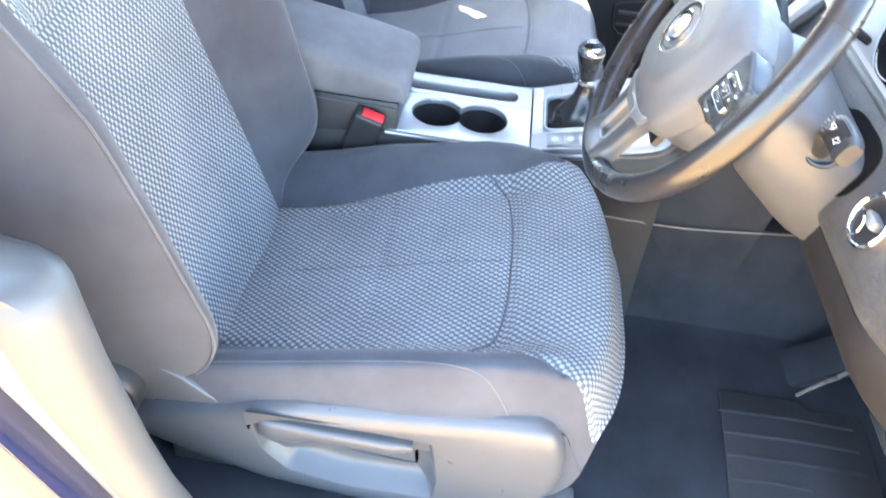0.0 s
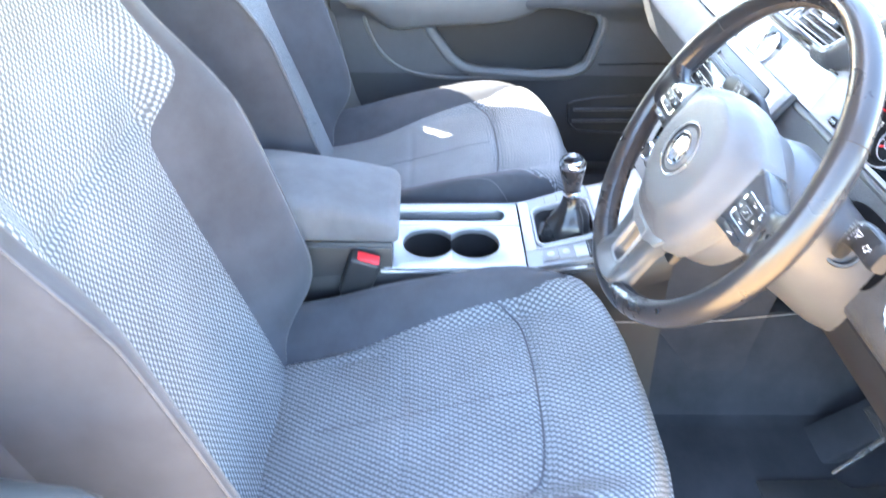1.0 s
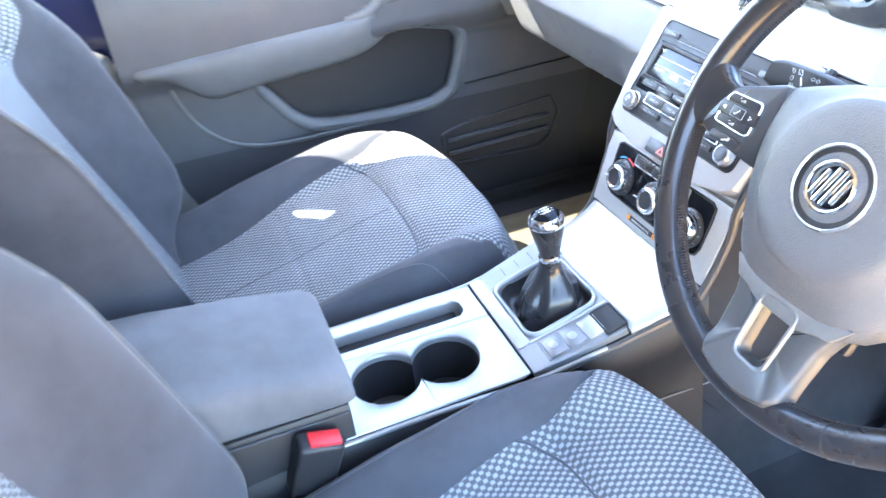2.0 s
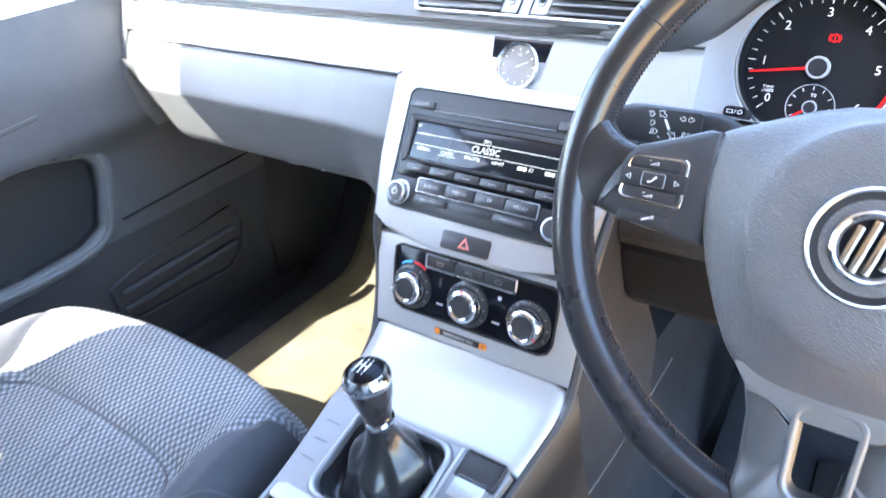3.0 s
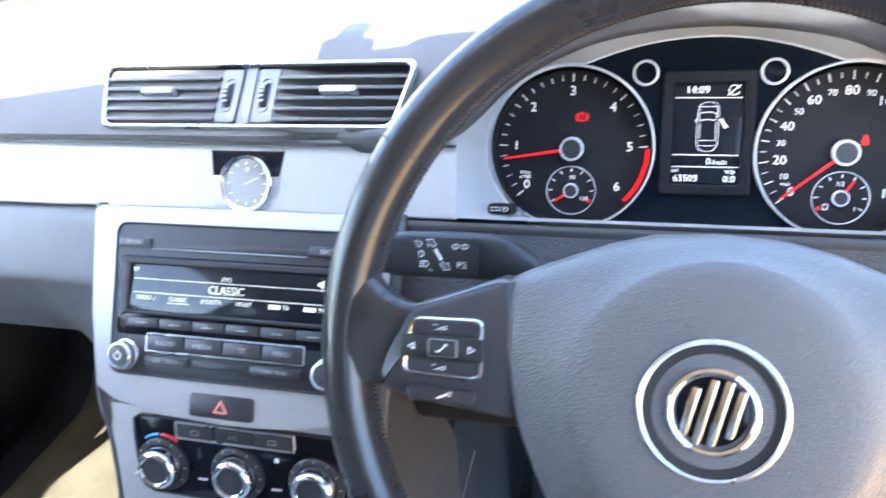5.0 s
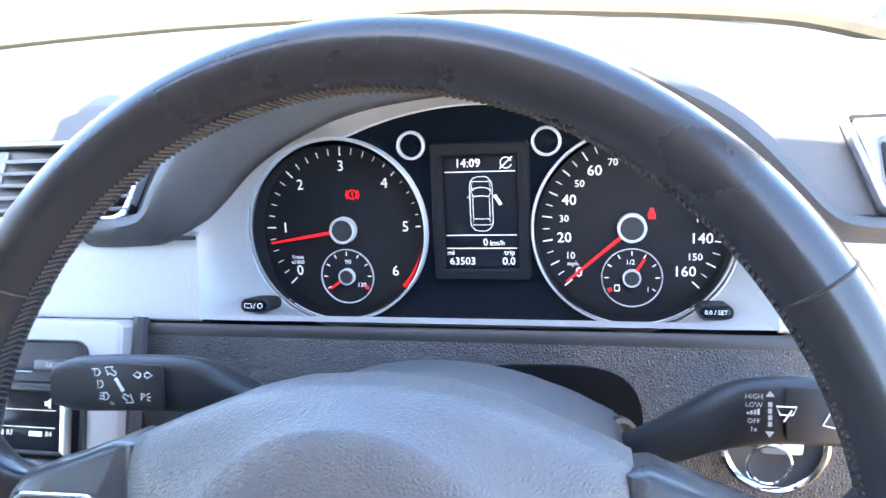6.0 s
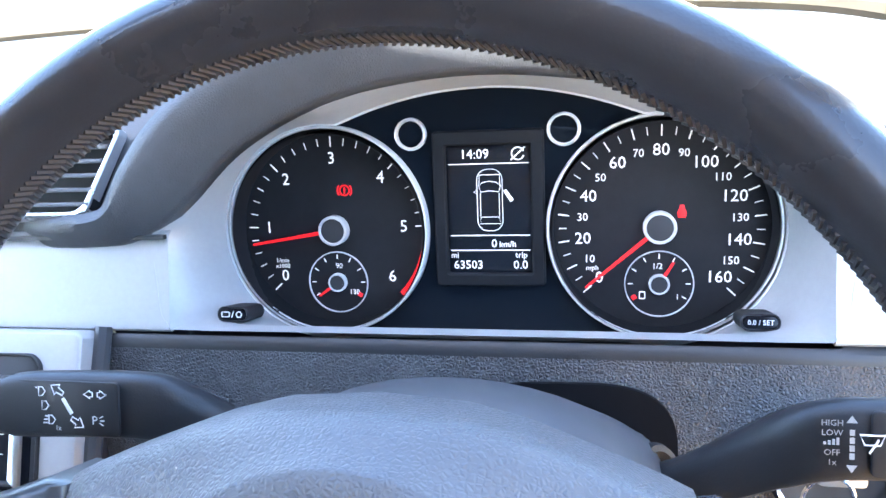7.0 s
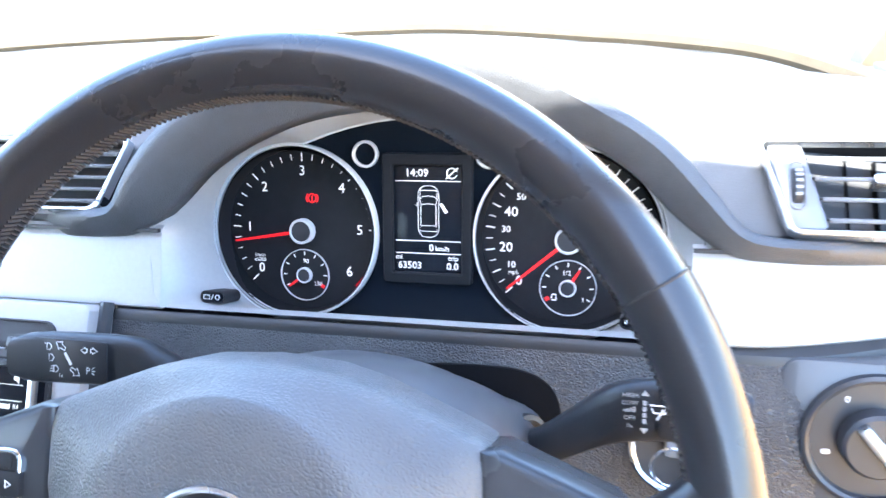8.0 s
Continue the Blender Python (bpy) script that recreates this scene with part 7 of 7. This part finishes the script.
    slab(bm, M, [(-0.67, 0.575), (-0.650, 0.590), (-0.615, 0.588), (-0.58, 0.572), (-0.545, 0.548), (-0.515, 0.522), (-0.488, 0.505), (-0.50, 0.47), (-0.62, 0.455), (-0.67, 0.49)][::-1], -0.004, 0.020, 0.004)
    child("recline_cover", bm, SEAT_TRIM, t, "curved cover at the foot of the backrest", 50)
    bm = bmesh.new()
    slab(bm, M @ pose(-0.272, 0.449, 0.0), rrect(0.006, 0.022, 0.001, 2), 0.0, 0.0045, 0.0004)
    child("stop_mark", bm, SOFT, side_trim)
    bm = bmesh.new()
    lathe(bm, M @ pose(-0.640, 0.520, 0.008), [(0.048, 0.0), (0.048, 0.030), (0.044, 0.036), (0.030, 0.038), (0, 0.038)], 36)
    child("recline_wheel", bm, DARK, t, "black recline wheel")
    return t


seat(0.358, 1, "driver seat in grey two-tone woven fabric, slightly creased")
seat(PSEAT_X, -1, "passenger seat in grey two-tone woven fabric with sun patches")

# ---- passenger door ----
door = thing("passenger_door", "closed passenger door with grey trim, armrest and pocket", "car door", (-0.76, -0.1, 0.6))
DX = -0.745
bm = bmesh.new()


pk = [(-0.320, 0.735), (-0.300, 0.705), (-0.259, 0.647), (-0.225, 0.620), (-0.180, 0.609), (-0.059, 0.601), (0.040, 0.605), (0.084, 0.627), (0.104, 0.685), (0.113, 0.734), (0.096, 0.760), (0.025, 0.777), (-0.016, 0.780), (-0.062, 0.775), (-0.143, 0.765), (-0.238, 0.750)]
in_pocket = in_poly(pk)


def door_x(y, z):
    x = DX + 0.014 * math.sin((z - 0.3) * 4.2) + 0.036 * step(0.735, 0.800, z) - 0.010 * step(0.86, 0.98, z)
    return x - (0.045 if in_pocket(y, z) else 0.0)


rows = []
for i in range(161):
    y = -0.545 + 1.045 * i / 160
    col = []
    for z in [0.34 + 0.64 * j / 100 for j in range(101)]:
        y2 = y + 0.045 * step(0.75, 0.40, z) * (1 - i / 160)
        col.append((door_x(y2, z), y2, z))
    rows.append(col + [(DX - 0.05, y, 0.985)])
SPLIT = 41                                                 # the lower moulding begins under the pocket
loops(bm, [r[SPLIT:] for r in rows], False)
child("panel", bm, DOOR, door, "grey moulded door panel")
bm = bmesh.new()
loops(bm, [r[:SPLIT + 1] for r in rows], False)
child("lower_panel", bm, DOOR_LOW, door, "darker lower door moulding")
# armrest, its top edge polished by light
AT = smooth_path([(-0.560, 0.800, 0), (-0.474, 0.804, 0), (-0.318, 0.812, 0), (-0.205, 0.817, 0), (-0.114, 0.822, 0), (-0.062, 0.838, 0), (-0.030, 0.868, 0)], 30)
AB = smooth_path([(-0.560, 0.770, 0), (-0.470, 0.765, 0), (-0.400, 0.722, 0), (-0.309, 0.729, 0), (-0.173, 0.738, 0), (-0.073, 0.757, 0), (-0.005, 0.800, 0)], 30)
bm = bmesh.new()
rows = []
for k in range(30):
    u = k / 29
    a, b = AT[k], AB[k]
    dpt = 0.060 * (1 - 0.75 * step(0.70, 1.0, u)) * (0.3 + 0.7 * step(0.0, 0.12, u))
    rows.append([(DX - 0.01, a.x, a.y + 0.006), (DX + dpt * 0.6, a.x, a.y + 0.003), (DX + dpt * 0.92, a.x, a.y), (DX + dpt, a.x, a.y - 0.008),
                 (DX + dpt * 0.98, (a.x + b.x) / 2, (a.y * 0.6 + b.y * 0.4)), (DX + dpt * 0.80, b.x, b.y + 0.012), (DX + dpt * 0.6, b.x, b.y), (DX - 0.01, b.x, b.y - 0.002)])
loops(bm, rows, True, True, True)
child("armrest", bm, GREY_SKIN, door, "grey door armrest", 60)
bm = bmesh.new()
block(bm, pose(DX + 0.030, -0.29, 0.8175) @ pose(0, 0, 0, 1.5), 0.03, 0.46, 0.012, 0.003)
child("armrest_recess", bm, DARK, door, "dark recess over the armrest")
bm = bmesh.new()
tube(bm, smooth_path([(DX + 0.044, -0.13, 0.818), (DX + 0.048, -0.085, 0.829), (DX + 0.046, -0.055, 0.850), (DX + 0.050, -0.035, 0.885), (DX + 0.056, -0.012, 0.945), (DX + 0.046, 0.0, 0.978)], 36), [0.011 + 0.004 * math.sin(math.pi * k / 35) for k in range(36)], 12, flat=0.75)
child("pull_handle", bm, GREY_SKIN, door, "curved grey pull handle")
for s, z in ((0, 0.834), (1, 0.840)):
    bm = bmesh.new()
    tube(bm, [(DX + 0.046, -0.10, z), (DX + 0.046, 0.03, z + 0.010)], 0.0012, 5)
    child("seam_line", bm, GREY_SKIN if s else DARK, door)
# pocket under the armrest, with a smooth raised lip that sweeps back
MD = Matrix(((0, 0, 1, DX + 0.012), (1, 0, 0, 0), (0, 1, 0, 0), (0, 0, 0, 1)))
pko = scaled([ray_out(in_pocket, -0.08, 0.685, 2 * math.pi * i / 96) for i in range(96)], 0.008)
bm = bmesh.new()
loops(bm, [[(x, y, w) for x, y in scaled(pko, d)] for d, w in ((-0.004, -0.002), (0.0, -0.0295), (0.02, -0.030))], True, False, True, MD)
child("pocket", bm, DARK, door, "dark door pocket")
bm = bmesh.new()
loops(bm, [[(x, y, w) for x, y in scaled(pko, d)] for d, w in ((-0.026, -0.004), (-0.022, 0.0035), (-0.015, 0.0062), (-0.008, 0.0058), (-0.002, 0.0028), (0.0015, -0.004), (0.001, -0.012))], True, False, False, MD)
child("pocket_rim", bm, GREY_SKIN, door, "smooth rounded pocket rim", 80)
LIP = smooth_path([(-0.314, 0.725, 0), (-0.259, 0.645, 0), (-0.225, 0.617, 0), (-0.180, 0.606, 0), (-0.059, 0.598, 0), (0.042, 0.602, 0), (0.087, 0.625, 0), (0.107, 0.685, 0), (0.116, 0.735, 0), (0.098, 0.763, 0), (0.025, 0.781, 0), (-0.020, 0.779, 0)], 60)
bm = bmesh.new()
tube(bm, [MD @ Vector((p.x, p.y, 0.002)) for p in LIP], [0.0045 + 0.006 * step(8, 22, k) * step(60, 44, k) for k in range(60)], 10, flat=0.6)
child("pocket_lip", bm, GREY_SKIN, door, "smooth pale pocket lip", 70)
SW = smooth_path([(-0.500, 0.800, 0), (-0.476, 0.770, 0), (-0.464, 0.724, 0), (-0.439, 0.668, 0), (-0.397, 0.625, 0), (-0.345, 0.602, 0), (-0.274, 0.592, 0), (-0.199, 0.591, 0), (-0.086, 0.592, 0), (-0.03, 0.596, 0)], 50)
bm = bmesh.new()
tube(bm, [MD @ Vector((p.x, p.y, 0.001)) for p in SW], 0.0062, 10, flat=0.6)
child("swept_lip", bm, GREY_SKIN, door, "smooth pale lip sweeping under the armrest", 70)
# lower frame and ribs
bm = bmesh.new()
lo = [(0.05, 0.530), (0.12, 0.545), (0.32, 0.560), (0.345, 0.52), (0.325, 0.46), (0.29, 0.435), (0.08, 0.445), (0.055, 0.47)]
lo = [ray_out(in_poly(lo), 0.19, 0.50, 2 * math.pi * i / 72) for i in range(72)]
frame_ring(bm, MD, lo, scaled(lo, 0.005), -0.004, 0.004, 0.002)
child("lower_frame", bm, DOOR_LOW, door)
for z0 in (0.512, 0.480):
    bm = bmesh.new()
    tube(bm, [(DX + 0.014, 0.068, z0 - 0.004), (DX + 0.016, 0.19, z0), (DX + 0.014, 0.315, z0 + 0.002)], 0.005, 6)
    child("rib", bm, DOOR, door)
bm = bmesh.new()
tube(bm, [(DX + 0.016, 0.115, 0.632), (DX + 0.016, 0.40, 0.640)], 0.0022, 6)
child("seam_line", bm, DARK, door)
bm = bmesh.new()
slab(bm, Matrix(((0, 0, 1, DX - 0.035), (1, 0, 0, 0), (0, 1, 0, 0), (0, 0, 0, 1))), [(-0.60, 0.975), (0.47, 0.975), (0.40, 1.06), (0.05, 1.36), (-0.60, 1.39)], -0.002, 0.002, 0.001)
gl = child("window", bm, GLASS, door, "clear side window")
gl.visible_shadow = False
bm = bmesh.new()
block(bm, pose(-0.815, -0.08, 0.30), 0.05, 1.25, 0.66, 0.02)
child("outer_skin", bm, PAINT, door, "dark blue outer door skin")
# kick trim ahead of the door
bm = bmesh.new()
loops(bm, [[(-0.735, 0.40, z), (-0.72, 0.50, z), (-0.70, 0.72, z)] for z in (0.30, 0.5, 0.78)], False)
tagged(part("kick_panel_left", bm, DARK), "dark kick trim in the passenger footwell", "trim", kind="structure")
bm = bmesh.new()
loops(bm, [[(0.72, 0.47, z), (0.71, 0.55, z), (0.69, 0.72, z)] for z in (0.30, 0.5, 0.80)], False)
tagged(part("kick_panel_right", bm, DARK), "dark kick trim in the driver footwell", "trim", kind="structure")
bm = bmesh.new()
block(bm, pose(-0.735, -0.1, 0.28), 0.06, 1.1, 0.07, 0.01)
tagged(part("sill_left", bm, DARK), "black sill trim of the passenger doorway", "sill", kind="structure")

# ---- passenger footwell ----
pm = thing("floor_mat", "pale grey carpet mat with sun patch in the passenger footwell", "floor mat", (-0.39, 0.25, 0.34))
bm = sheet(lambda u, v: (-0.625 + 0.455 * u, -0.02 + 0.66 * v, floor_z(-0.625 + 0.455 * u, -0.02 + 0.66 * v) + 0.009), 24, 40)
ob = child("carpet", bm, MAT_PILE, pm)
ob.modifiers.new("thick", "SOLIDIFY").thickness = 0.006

# ---- driver footwell ----
mat_t = thing("rubber_mat", "black ribbed rubber heel mat on carpet", "floor mat", (0.38, 0.2, 0.305))
bm = bmesh.new()
MO = [(0.303, 0.222), (0.300, 0.350), (0.318, 0.372), (0.312, 0.440), (0.330, 0.453), (0.455, 0.447), (0.475, 0.435), (0.490, 0.375), (0.530, 0.350), (0.600, 0.345), (0.605, 0.205), (0.585, 0.200)]
MO = [ray_out(in_poly(MO), 0.42, 0.30, 2 * math.pi * i / 96) for i in range(96)]
slab(bm, pose(0, 0, 0.3315), MO, 0, 0.004, 0.0015)
child("sheet", bm, RUBBER, mat_t)
for k in range(6):
    bm = bmesh.new()
    x = 0.345 + 0.042 * k
    y1 = 0.43 if x < 0.47 else 0.335
    tube(bm, [(x, 0.215, 0.3355), (x - 0.004, (0.215 + y1) / 2, 0.3358), (x - 0.002, y1, 0.3355)], 0.0022, 6)
    child("rib", bm, RUBBER, mat_t)


def pedal(name, x, y, z, w, h, label, lean=-50):
    t = thing(name, label, "pedal", (x, y, z), "pedals")
    m = pose(x, y, z, lean + 90)
    bm = bmesh.new()
    block(bm, m, w, h, 0.014, 0.004)
    child("plate", bm, RUBBER, t)
    for k in range(5):
        for s in (-1, 1):
            bm = bmesh.new()
            tube(bm, [m @ Vector((s * -w * 0.4, -h * 0.42 + k * h * 0.17, 0.0145)), m @ Vector((s * w * 0.4, -h * 0.26 + k * h * 0.17, 0.0145))], 0.0016, 5)
            child("ridge", bm, RUBBER, t)
    bm = bmesh.new()
    tube(bm, [(x, y + 0.012, z), (x, y + 0.06, z + 0.10), (x, y + 0.10, z + 0.28)], 0.009, 8)
    child("arm", bm, MATT, t)


pedal("clutch_pedal", 0.303, 0.40, 0.485, 0.060, 0.075, "black clutch pedal with crossed ribs")
pedal("brake_pedal", 0.455, 0.40, 0.490, 0.070, 0.070, "black brake pedal with crossed ribs")
t = thing("accelerator_pedal", "long black ribbed accelerator pedal", "pedal", (0.545, 0.38, 0.36), "pedals")
m = pose(0.545, 0.355, 0.340, 48)
bm = bmesh.new()
block(bm, m @ pose(0, 0.08, 0), 0.060, 0.17, 0.014, 0.004)
child("plate", bm, RUBBER, t)
for k in range(4):
    bm = bmesh.new()
    block(bm, m @ pose(-0.02 + 0.0133 * k, 0.08, 0.0135), 0.004, 0.155, 0.003, 0.001, 1)
    child("ridge", bm, RUBBER, t)
foot = thing("foot_rest", "dark footrest with bright edge beside the tunnel", "foot rest", (0.20, 0.4, 0.36))
bm = bmesh.new()
block(bm, pose(0.225, 0.42, 0.365, 40), 0.08, 0.22, 0.02, 0.006)
child("plate", bm, CARPET, foot)
bm = bmesh.new()
tube(bm, [(0.292, 0.35, 0.338), (0.262, 0.44, 0.400), (0.245, 0.50, 0.455)], 0.0035, 6)
child("edge", bm, SATIN, foot)

bm = bmesh.new()
tube(bm, smooth_path([(0.1285, -0.12, 0.523), (0.134, 0.0, 0.526), (0.138, 0.13, 0.530), (0.140, 0.30, 0.552)], 24), 0.0010, 6)
child("carpet_edge", bm, COLUMN_GREY, console, "thin bright edge above the tunnel carpet")
